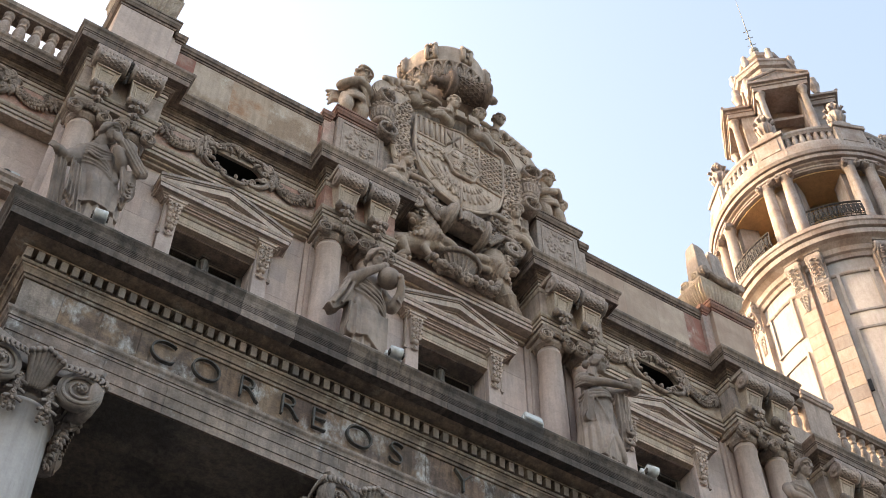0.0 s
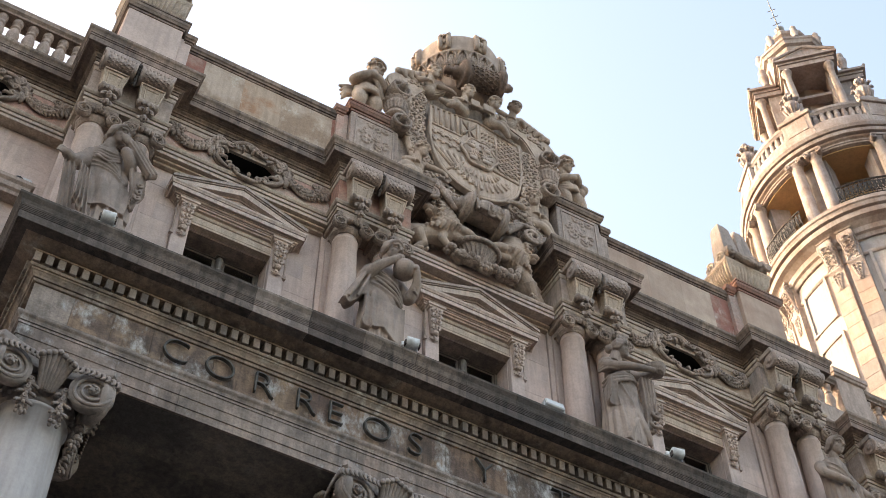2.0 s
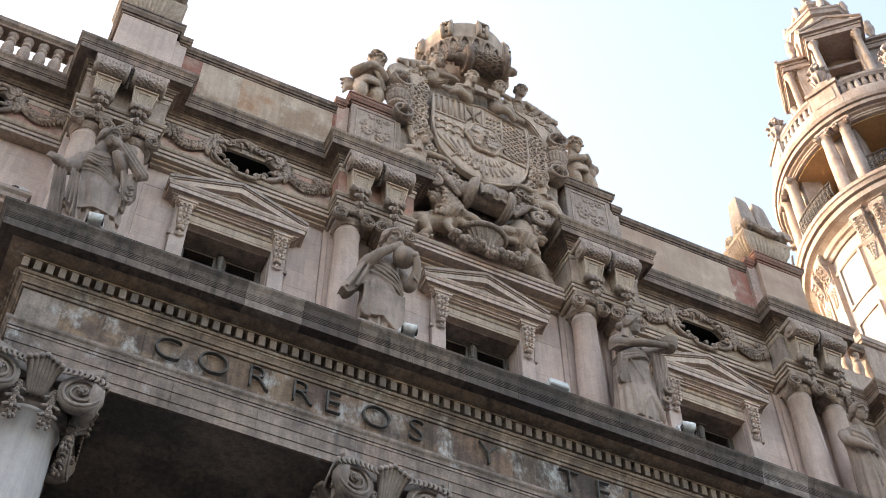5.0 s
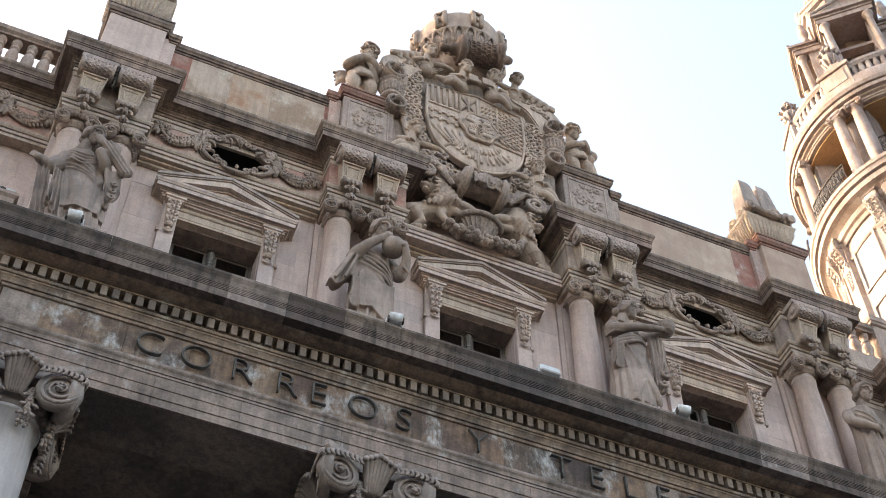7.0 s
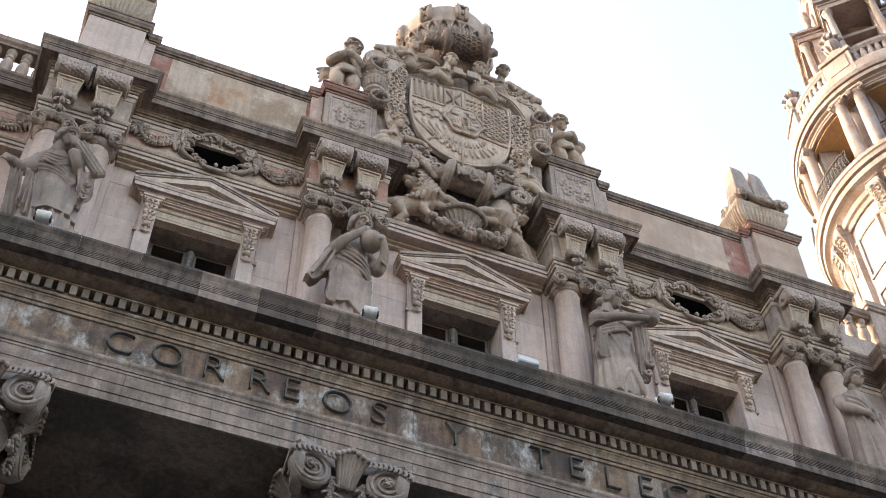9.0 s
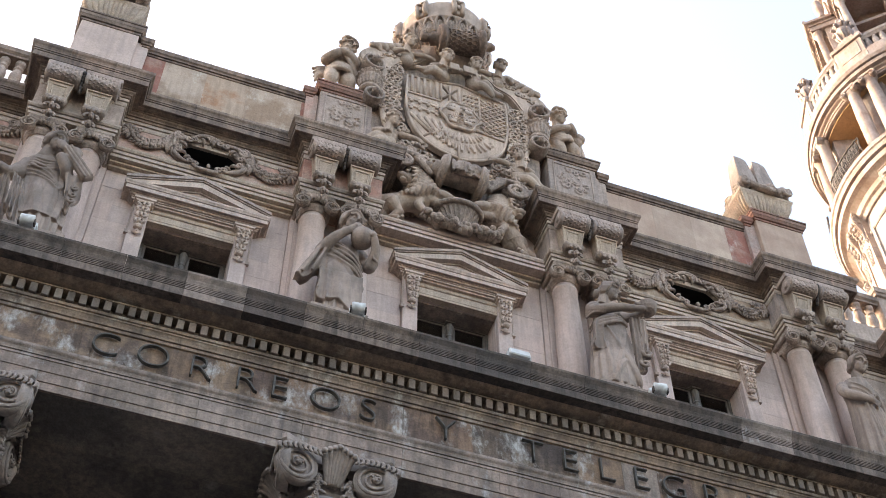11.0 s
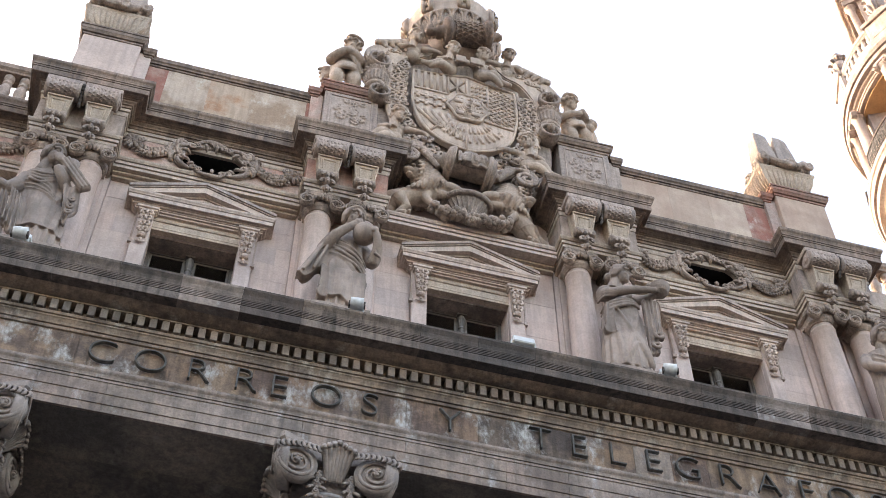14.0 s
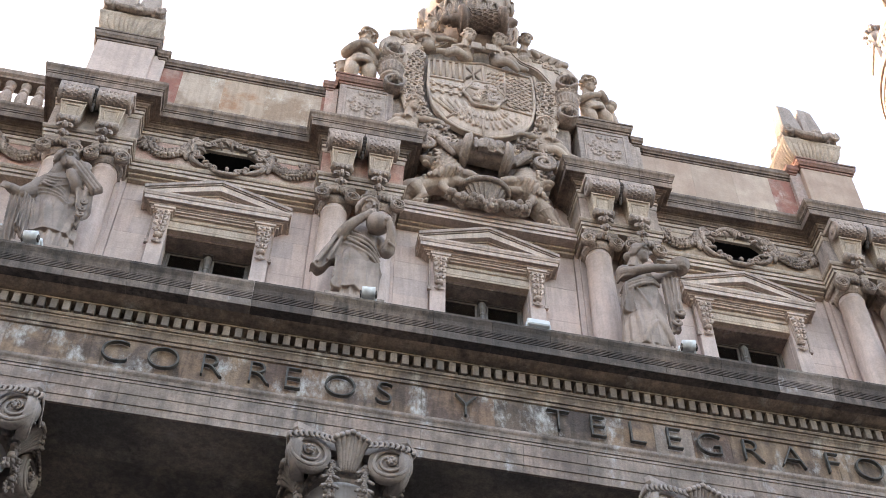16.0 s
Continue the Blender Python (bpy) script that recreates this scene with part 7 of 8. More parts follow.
    tagged(st, label, "lion", "lions under the arms")


lion(-1, (0.84, 14.56, 24.66), (0.62, 14.56, 23.86), (1.34, 14.70, 23.56), (1.30, 14.78, 23.02), "carved stone lion crouching on the ledge")
lion(1, (0.92, 14.56, 24.46), (0.84, 14.56, 23.90), (1.32, 14.70, 23.44), (1.52, 14.78, 23.02), "carved stone lion stretching down to the ledge")

# fruit basket and heap of fruit between the lions
basket = root("fruit_basket", (XA + 0.06, 14.72, 22.99), "carved stone fluted basket heaped with fruit on the ledge", "basket")
bm = bmesh.new()
rows, n = [], 176
for r, z, f in ((0.08, 0.02, 0.0), (0.14, 0.05, 0.3), (0.24, 0.14, 1.0), (0.33, 0.26, 1.0), (0.39, 0.38, 1.0), (0.42, 0.45, 0.6), (0.43, 0.47, 0.0), (0.3, 0.52, 0.0)):
    rows.append([bm.verts.new(((r - 0.035 * f * (0.5 - 0.5 * math.cos(22 * 2 * math.pi * i / n)) ** 0.5) * math.cos(2 * math.pi * i / n), 0.70 * (r - 0.035 * f * (0.5 - 0.5 * math.cos(22 * 2 * math.pi * i / n)) ** 0.5) * math.sin(2 * math.pi * i / n), z + 0.16)) for i in range(n)])
for a, b in zip(rows, rows[1:]):
    for i in range(n):
        bm.faces.new((a[i], a[(i + 1) % n], b[(i + 1) % n], b[i]))
bm.faces.new(rows[0][::-1])
bm.faces.new(rows[-1])
bowl = part("bowl", bm, ORNAMENT, basket)
bm = bmesh.new()
tube(bm, [(0.46 * math.cos(2 * math.pi * i / 40), 0.70 * 0.46 * math.sin(2 * math.pi * i / 40), 0.68) for i in range(41)], 0.062, 10)
part("rim", bm, ORNAMENT, bowl, smooth=True)
bm = bmesh.new()
rnd = random.Random(23)
for i in range(150):
    t = rnd.uniform(-1, 1)
    r = rnd.uniform(0.05, 0.085)
    ball(bm, (0.04 + 0.78 * t, -0.16 + rnd.uniform(-0.12, 0.08) + 0.06 * abs(t), 0.06 + 0.16 * t * t + rnd.uniform(-0.10, 0.07)), (r, r, r), 10, 7)
part("fruit_garland", bm, ORNAMENT, basket, "heap of carved fruit", smooth=True)
bm = bmesh.new()
for i in range(30):
    ball(bm, (rnd.uniform(-0.24, 0.24), rnd.uniform(-0.1, 0.1), 0.76 + rnd.uniform(0, 0.20)), rnd.uniform(0.05, 0.09), 8, 6)
part("top_fruit", bm, ORNAMENT, basket, smooth=True)


# ---- carved frames round the oval openings ----
def oculus(x, y):
    o = root("oval_ornament", (x, y, 23.44), "carved oval opening with scrolls and fruit garlands", "ornament", "oval ornaments")
    bm = bmesh.new()
    n = 48
    for r, th, d in ((1.10, 0.04, -0.02), (1.28, 0.04, -0.03), (1.19, 0.055, -0.005)):
        pts = [(0.56 * (r + 0.035 * math.cos(5 * 2 * math.pi * i / n)) * math.cos(2 * math.pi * i / n), d, 0.40 * (r + 0.05 * math.cos(5 * 2 * math.pi * i / n)) * math.sin(2 * math.pi * i / n)) for i in range(n + 1)]
        tube(bm, pts, th, 6)
    part("oval_frame", bm, ORNAMENT, o, smooth=True)
    # C-shaped scrolls set end to end round the frame, each curled in at both ends
    for i, (a0, a1) in enumerate(((0.25, 1.15), (1.3, 2.2), (2.35, 3.2), (3.35, 4.15), (4.3, 5.1), (5.25, 6.1))):
        bm = bmesh.new()
        line = []
        for k in range(9):
            a = a0 + (a1 - a0) * k / 8
            r = 1.17 + 0.13 * math.sin(math.pi * k / 8)
            line.append((0.56 * r * math.cos(a), -0.075 - 0.025 * math.sin(math.pi * k / 8), 0.42 * r * math.sin(a)))
        tube(bm, line, [0.026, 0.034, 0.042, 0.046, 0.048, 0.046, 0.042, 0.034, 0.026], 7)
        for a, h in ((a0, 1), (a1, -1)):
            tube(bm, spiral(0.60 * math.cos(a), -0.095, 0.43 * math.sin(a), 0.075, 1.5, a - h * 0.2, hand=h, steps=12), [0.028 - 0.001 * j for j in range(14)], 6)
            ball(bm, (0.60 * math.cos(a), -0.115, 0.43 * math.sin(a)), 0.024, 7, 5)
        am = (a0 + a1) / 2
        for da in ((-0.22, 0.16) if i % 2 else (0.05,)):              # leaf tips that bend into the opening
            c, q = math.cos(am + da), math.sin(am + da)
            tube(bm, smooth_line([(0.62 * c, -0.10, 0.45 * q), (0.54 * c, -0.11, 0.385 * q), (0.49 * c, -0.075, 0.345 * q), (0.46 * c, -0.02, 0.315 * q)], 3), [0.03, 0.034, 0.038, 0.038, 0.036, 0.034, 0.03, 0.024, 0.018, 0.01], 6)
        part("frame_curl", bm, ORNAMENT, o, smooth=True)
    bm = bmesh.new()
    for i in range(7):                           # shell over the opening
        a = radians(30 + 20 * i)
        tube(bm, [(0.03 * math.cos(a), -0.06, 0.40 + 0.02 * math.sin(a)), (0.11 * math.cos(a), -0.12, 0.43 + 0.09 * math.sin(a)), (0.15 * math.cos(a), -0.10, 0.43 + 0.14 * math.sin(a))], [0.014, 0.024, 0.02], 6)
    part("shell", bm, ORNAMENT, o, smooth=True)
    for sx in (-1, 1):
        bm = bmesh.new()
        tube(bm, spiral(sx * 0.76, -0.07, 0.18, 0.13, 1.9, 0.4, hand=sx), 0.035, 6)
        ball(bm, (sx * 0.76, -0.07, 0.18), 0.05, 8, 6)
        tube(bm, [(sx * 0.72, -0.05, 0.05), (sx * 0.80, -0.06, -0.08), (sx * 0.76, -0.05, -0.24)], [0.05, 0.06, 0.03], 6)
        tube(bm, spiral(sx * 0.62, -0.10, 0.32, 0.12, 1.7, 1.57, hand=-sx), 0.034, 7)
        tube(bm, [(sx * 0.66, -0.08, 0.42), (sx * 0.78, -0.08, 0.28), (sx * 0.82, -0.07, 0.05), (sx * 0.74, -0.07, -0.2)], [0.02, 0.04, 0.045, 0.025], 7)
        part("side_scroll", bm, ORNAMENT, o, smooth=True)
        bm = bmesh.new()
        rnd = random.Random(40 + sx)
        def sag(t):
            return 0.18 - 0.34 * math.sin(math.pi * (0.15 + 0.75 * t))
        for i in range(95):
            t = rnd.random()
            w = 0.055 + 0.055 * math.sin(math.pi * t)
            ball(bm, (sx * (0.82 + 0.70 * t), -0.05 - 0.05 * rnd.random(), sag(t) + rnd.uniform(-w, w)), rnd.uniform(0.028, 0.052), 7, 5)
        part("fruit_garland", bm, ORNAMENT, o, smooth=True)
        bm = bmesh.new()
        for i in range(22):                      # pointed leaves along the garland
            t = (i + 0.5) / 22
            side = 1 if i % 2 else -1
            x0, z0 = sx * (0.82 + 0.72 * t), sag(t) + side * 0.08
            tube(bm, [(x0, -0.04, z0), (x0 + sx * 0.03, -0.075, z0 + side * 0.05), (x0 + sx * 0.07, -0.05, z0 + side * 0.085)], [0.02, 0.03, 0.006], 6)
        for i in range(7):                       # spray of leaves at the end
            a = radians(-75 + 30 * i)
            tube(bm, smooth_line([(sx * 1.50, -0.04, 0.06), (sx * (1.50 + 0.10 * math.cos(a)), -0.08, 0.06 + 0.11 * math.sin(a)), (sx * (1.50 + 0.17 * math.cos(a)), -0.07, 0.06 + 0.20 * math.sin(a)), (sx * (1.50 + 0.23 * math.cos(a)), -0.03, 0.06 + 0.22 * math.sin(a))], 3), [0.02, 0.03, 0.036, 0.04, 0.04, 0.038, 0.034, 0.026, 0.018, 0.008], 6)
        part("garland_leaves", bm, ORNAMENT, o, smooth=True)
        bm = bmesh.new()
        for k, (dx, dz, r) in enumerate(((1.58, 0.22, 0.08), (1.38, 0.20, 0.07))):
            tube(bm, spiral(sx * dx, -0.06, dz, r, 1.4, k * 1.1, hand=sx * (1 if k % 2 else -1)), 0.024, 5)
        part("end_scroll", bm, ORNAMENT, o, smooth=True)
    return o


oc = oculus(XW[0], Y_UF)
copy_thing(oc, pose(XW[2], Y_UF, 23.44))
for x in XWL[:1]:
    copy_thing(oc, pose(x, Y_UF + WING, 23.44))


# ---- balustrades on the wings ----
bm = bmesh.new()
lathe(bm, [(0.115, 0.0), (0.115, 0.09), (0.08, 0.10), (0.08, 0.13), (0.10, 0.15), (0.10, 0.18), (0.08, 0.20), (0.11, 0.27), (0.135, 0.37), (0.135, 0.46), (0.11, 0.55), (0.085, 0.60), (0.085, 0.63), (0.11, 0.64), (0.11, 0.68), (0.08, 0.69), (0.075, 0.75), (0.085, 0.79), (0.11, 0.81), (0.115, 0.83), (0.115, 0.92)], 16)
bmesh.ops.scale(bm, vec=(0.92, 0.92, 1), verts=bm.verts[:])
baluster_mesh = mesh_of("baluster", bm, TRIM, True)


def balustrade(xa, xb, y, z, label, foot=0.2):
    b = root("balustrade", (xa, y, z), label, "balustrade", "balustrades", "structure")
    w, up = xb - xa, foot - 0.2
    bm = bmesh.new()
    box(bm, 0, w, -0.16, 0.16, 0.0, foot, 0.015)
    part("base", bm, TRIM, b)
    bm = bmesh.new()
    sweep(bm, [(o, h + up) for o, h in ((-0.02, 1.12), (0.14, 1.12), (0.15, 1.17), (0.18, 1.2), (0.2, 1.22), (0.2, 1.36), (0.18, 1.39), (-0.2, 1.39), (-0.2, 1.12))], [(0, 0), (w, 0)])
    part("rail", bm, CORNICE, b)
    n = int(w / 0.305)
    for i in range(n):
        piece("baluster", baluster_mesh, b, pose(w * (i + 0.5) / n, 0, foot))
    return b


Y_BAL, Y_BAE = Y_PA + WING + 0.05, Y_PA + WING_E + 0.05
balustrade(L_END, XB[0] - 0.68, Y_BAL, Z_UC + 0.01, "stone balustrade with plump balusters on the side wing's cornice")
balustrade(XB[3] + 0.68, X5 - 0.46, Y_BAE, Z_UC + 0.01, "short stone balustrade between two piers", 0.85)
balustrade(X5 + 0.46, R_END - 0.4, Y_BAE, Z_UC + 0.01, "stone balustrade running towards the round tower", 0.85)
bm = bmesh.new()
box(bm, X5 - 0.44, X5 + 0.44, Y_BAE - 0.2, Y_BAE + 0.5, Z_UC, 26.70, 0.01)
sweep(bm, [(0, 26.60), (0.05, 26.62), (0.07, 26.68), (0.1, 26.70), (0.1, 26.86), (-0.4, 26.88), (-0.4, 26.60)], [(X5 - 0.44, Y_BAE + 0.5), (X5 - 0.44, Y_BAE - 0.2), (X5 + 0.44, Y_BAE - 0.2), (X5 + 0.44, Y_BAE + 0.5)])
tagged(part("balustrade_pier", bm, TRIM), "plain grey stone pier in the balustrade", "pier", "parapet piers")


# ---- floodlights on the lower cornice ----
plain_grey = plain("floodlight_grey", (0.55, 0.55, 0.54), rough=0.5)


def floodlight(x, w, turn, label):
    f = root("floodlight", (x, 13.12, Z_COR + 0.01), label, "floodlight", "floodlights on the cornice")
    bm = bmesh.new()
    box(bm, -w / 2, w / 2, -0.11, 0.11, 0.05, 0.22, 0.02)
    for i in range(5):
        box(bm, -w / 2 + 0.02, w / 2 - 0.02, 0.1, 0.14, 0.07 + 0.03 * i, 0.08 + 0.03 * i)
    if w < 0.3:
        box(bm, -w * 0.62, w * 0.62, -0.03, 0.10, 0.2, 0.32, 0.015)
    body_ob = part("housing", bm, WHITE, f)
    body_ob.rotation_euler = (radians(-14), 0, 0)
    if w < 0.3:
        bm = bmesh.new()
        tube(bm, [(-w * 0.5, -0.09, 0.15), (w * 0.5, -0.09, 0.15)], 0.09, 20)
        part("barrel", bm, plain_grey, f, "rounded pale grey back", smooth=True)
        for s in (-1, 1):
            bm = bmesh.new()
            box(bm, s * w * 0.58 - 0.012, s * w * 0.58 + 0.012, -0.14, -0.06, 0.05, 0.15, 0.004)
            part("vent", bm, SOOTY, f, "dark side vent")
    bm = bmesh.new()
    for s in (-1, 1):
        box(bm, s * (w / 2 + 0.012) - 0.008, s * (w / 2 + 0.012) + 0.008, -0.03, 0.03, 0.0, 0.15)
    box(bm, -w / 2 - 0.02, w / 2 + 0.02, -0.03, 0.03, -0.005, 0.008)
    part("bracket", bm, WHITE, f)
    bm = bmesh.new()
    box(bm, -w / 2 + 0.025, w / 2 - 0.025, 0.07, 0.19, 0.226, 0.232)
    part("front_glass", bm, GLASS, f).rotation_euler = (radians(-14), 0, 0)
    f.rotation_euler = (0, 0, radians(turn))
    return f


for x, w, turn in ((1.90, 0.2, -8), (6.92, 0.2, -8), (11.96, 0.2, -10)):
    floodlight(x, w, turn, "small white floodlight at a statue's feet")
floodlight(9.56, 0.36, 0, "wide flat white floodlight below the middle window")

# a camera dome with its housing, no light source
lamp = root("dome_lamp", (0.62, Y_UP + WING - 0.22, 21.09), "small dark camera dome on the side wing's ledge", "lamp")
bm = bmesh.new()
box(bm, -0.02, 0.16, -0.08, 0.1, 0.0, 0.14, 0.02)
part("housing", bm, WHITE, lamp)
bm = bmesh.new()
ball(bm, (-0.06, 0.0, 0.08), (0.1, 0.09, 0.08), 14, 10)
part("dome", bm, IRON, lamp, "", True)


# ---- the round corner tower ----
tower = root("corner_tower", (30.1, 20.4, 0), "tall round sunlit sandstone tower with an open loggia and lantern", "tower")
tower.rotation_euler = (0, 0, radians(-56))
PAIRS = [-13 + 45 * k for k in range(-3, 5)]


def ring(bm, profile, segs=96):
    """A closed (r, z) profile turned all the way round."""
    rows = [[bm.verts.new((r * math.cos(2 * math.pi * i / segs), r * math.sin(2 * math.pi * i / segs), z)) for r, z in profile] for i in range(segs)]
    k = len(profile)
    for i in range(segs):
        a, b = rows[i], rows[(i + 1) % segs]
        for j in range(k):
            bm.faces.new((a[j], b[j], b[(j + 1) % k], a[(j + 1) % k]))
    bmesh.ops.recalc_face_normals(bm, faces=bm.faces[:])
    return bm


def at_angle(phi, r, z, turn=0):
    """A pose on the tower: phi degrees to the right of its street face, facing out."""
    return Matrix.Rotation(radians(phi), 4, "Z") @ Matrix.Translation((0, -r, z)) @ Matrix.Rotation(radians(turn), 4, "Z")


bm = bmesh.new()
lathe(bm, [(3.95, 0.0), (3.95, 3.0), (3.75, 3.2), (3.72, 40.1)], 80)
part("drum", bm, DRUM, tower, "smooth round sandstone drum", smooth=True)
bm = bmesh.new()
ring(bm, [(r, z + 0.9) for r, z in ((3.6, 38.9), (3.80, 38.9), (3.86, 39.05), (3.95, 39.1), (4.0, 39.3), (4.2, 39.45), (4.35, 39.5), (4.38, 39.72), (4.28, 39.73), (4.28, 39.77), (4.46, 39.8), (4.5, 39.98), (4.55, 40.02), (4.55, 40.2), (4.5, 40.25), (3.0, 40.28), (3.0, 38.9))])
part("balcony_ring", bm, PALE, tower)
bm = bmesh.new()
ring(bm, [(3.6, 39.0), (3.76, 39.0), (3.8, 39.05), (3.8, 39.12), (3.6, 39.15)])
part("string_course", bm, PALE, tower)
# saturated ochre on core and ceiling stands in for warm bounced light
bm = bmesh.new()
lathe(bm, [(2.35, 41.1), (2.35, 45.2)], 48)
part("loggia_core", bm, LOGGIA_GLOW, tower, "loggia inner wall, its warm bounced light painted as ochre", smooth=True)
bm = bmesh.new()
ring(bm, [(2.2, 45.0), (3.9, 45.0), (4.0, 45.02), (4.02, 45.08), (4.06, 45.1), (4.06, 45.18), (4.1, 45.2), (4.16, 45.22), (4.2, 45.26), (4.14, 45.28), (4.14, 45.31), (4.32, 45.33), (4.34, 45.5), (4.25, 45.51), (4.25, 45.545), (4.40, 45.56), (4.46, 45.7), (4.46, 45.8), (2.2, 45.85)])
part("loggia_entablature", bm, PALE, tower)
bm = bmesh.new()
ring(bm, [(2.3, 44.93), (3.86, 44.93), (3.86, 44.995), (2.3, 44.995)])
part("loggia_ceiling", bm, LOGGIA_GLOW, tower, "loggia ceiling, its warm bounced light painted as ochre")
bm = bmesh.new()
lathe(bm, [(0.29, 0.0), (0.29, 0.12), (0.26, 0.2), (0.25, 0.3), (0.24, 2.2), (0.205, 3.5), (0.22, 3.52), (0.22, 3.57), (0.2, 3.6)], 18)
t_shaft = mesh_of("shaft", bm, PALE, True)
bm = bmesh.new()
box(bm, -0.3, 0.3, -0.3, 0.3, 3.82, 3.96, 0.02)
lathe(bm, [(0.2, 3.58), (0.24, 3.68), (0.28, 3.78), (0.24, 3.82)], 16)
for sx in (-1, 1):
    volute(bm, sx * 0.24, -0.3, 3.72, 0.12, -sx, 0.03, 0.2, 1.8)
t_cap = mesh_of("capital", bm, PALE)
bm = bmesh.new()
box(bm, -0.62, 0.62, 0.35, 1.1, 0, 3.98)
box(bm, -0.50, 0.50, -0.2, 0.4, 3.95, 4.05)
t_back = mesh_of("loggia_pier", bm, PALE)
bm = bmesh.new()
box(bm, -0.60, 0.60, -0.26, 0.3, 0, 1.75, 0.015)
box(bm, -0.68, 0.68, -0.34, 0.36, 1.75, 1.97, 0.02)
box(bm, -0.64, 0.64, -0.30, 0.3, 0, 0.6, 0.02)
box(bm, -0.34, 0.34, -0.1, 0.45, 1.95, 2.5, 0.02)
box(bm, -0.42, 0.42, -0.29, -0.2, 0.8, 1.6, 0.01)
t_ped = mesh_of("balustrade_pedestal", bm, PALE)
# carved vase on each pedestal: a tapered body with leaves, a brim of curled leaves and a heap of flowers
bm = bmesh.new()
rnd = random.Random(2)
lathe(bm, [(0.27, 0.0), (0.28, 0.08), (0.20, 0.14), (0.23, 0.25), (0.31, 0.42), (0.34, 0.58), (0.30, 0.74), (0.27, 0.80), (0.33, 0.86), (0.33, 0.92), (0.2, 0.95)], 16)
for i in range(9):
    a = 2 * math.pi * i / 9
    tube(bm, [(0.21 * math.cos(a), 0.21 * math.sin(a), 0.18), (0.33 * math.cos(a), 0.33 * math.sin(a), 0.44), (0.38 * math.cos(a), 0.38 * math.sin(a), 0.58)], [0.05, 0.06, 0.02], 6)
    a += 0.35
    tube(bm, [(0.28 * math.cos(a), 0.28 * math.sin(a), 0.82), (0.40 * math.cos(a), 0.40 * math.sin(a), 0.94), (0.45 * math.cos(a), 0.45 * math.sin(a), 0.84)], [0.06, 0.075, 0.035], 6)
for i in range(34):
    a, f = rnd.uniform(0, 6.28), rnd.random()
    ball(bm, (0.28 * (1 - 0.75 * f) * math.cos(a), 0.28 * (1 - 0.75 * f) * math.sin(a), 0.98 + 0.42 * f), (rnd.uniform(0.07, 0.11), rnd.uniform(0.07, 0.11), rnd.uniform(0.07, 0.11)), 7, 5)
t_vase = mesh_of("flower_vase", bm, PALE, True)
bm = bmesh.new()
lathe(bm, [(0.10, 0.0), (0.10, 0.08), (0.06, 0.12), (0.11, 0.3), (0.12, 0.4), (0.07, 0.58), (0.09, 0.64), (0.09, 0.70)], 10)
t_bal = mesh_of("baluster", bm, PALE, True)
bm = bmesh.new()
ring(bm, [(3.70, 45.82), (4.18, 45.82), (4.18, 46.55), (4.12, 46.62), (4.08, 46.80), (3.78, 46.80), (3.70, 46.0)])
part("balustrade_base", bm, PALE, tower)
bm = bmesh.new()
ring(bm, [(3.76, 47.42), (4.02, 47.42), (4.06, 47.5), (4.10, 47.55), (4.10, 47.7), (3.76, 47.72)])
part("balustrade_rail", bm, PALE, tower)
# big scrolled console below the balcony
bm = bmesh.new()
box(bm, -0.30, 0.30, -0.36, 0.1, 2.08, 2.2, 0.015)
outline = [(0.1, 2.08), (-0.32, 2.08), (-0.40, 1.95), (-0.42, 1.78), (-0.36, 1.60), (-0.25, 1.45), (-0.17, 1.25), (-0.14, 1.0), (-0.18, 0.80), (-0.20, 0.62), (-0.12, 0.48), (0.1, 0.44)]
pair = [[bm.verts.new((sgn * w, y, z)) for y, z in outline] for sgn, w in ((-1, 0.24), (1, 0.24))]
m = len(outline)
for i in range(m):
    bm.faces.new((pair[0][i], pair[0][(i + 1) % m], pair[1][(i + 1) % m], pair[1][i]))
bm.faces.new(pair[0][::-1])
bm.faces.new(pair[1])
bmesh.ops.recalc_face_normals(bm, faces=bm.faces[:])
for sx in (-1, 1):
    tube(bm, spiral(sx * 0.25, -0.18, 1.80, 0.22, 1.7, 1.57, axis="x", hand=1), 0.05, 6)
    tube(bm, spiral(sx * 0.25, -0.08, 0.68, 0.13, 1.5, -1.57, axis="x", hand=1), 0.04, 6)
    tube(bm, smooth_line([(sx * 0.22, -0.40, 1.95), (sx * 0.22, -0.28, 1.46), (sx * 0.20, -0.17, 1.1), (sx * 0.2, -0.20, 0.7)], 4), 0.035, 6)
for i in range(5):
    z, d = 1.62 - 0.2 * i, -0.40 + 0.06 * i
    for sx in (-1, 1):
        tube(bm, smooth_line([(sx * 0.02, d, z + 0.1), (sx * 0.12, d - 0.03, z + 0.04), (sx * 0.15, d - 0.01, z - 0.06), (sx * 0.06, d - 0.04, z - 0.1)], 3), 0.034, 6)
for i in range(5):
    z, w = 0.38 - 0.16 * i, 0.14 - 0.022 * i
    for sx in (-1, 1):
        tube(bm, smooth_line([(0.0, -0.12, z + 0.1), (sx * w, -0.15, z + 0.04), (sx * w * 1.1, -0.12, z - 0.06), (sx * w * 0.5, -0.16, z - 0.1)], 3), 0.04, 6)
    ball(bm, (0, -0.16, z), (0.05, 0.06, 0.07), 7, 5)
t_con = mesh_of("console", bm, PALE)
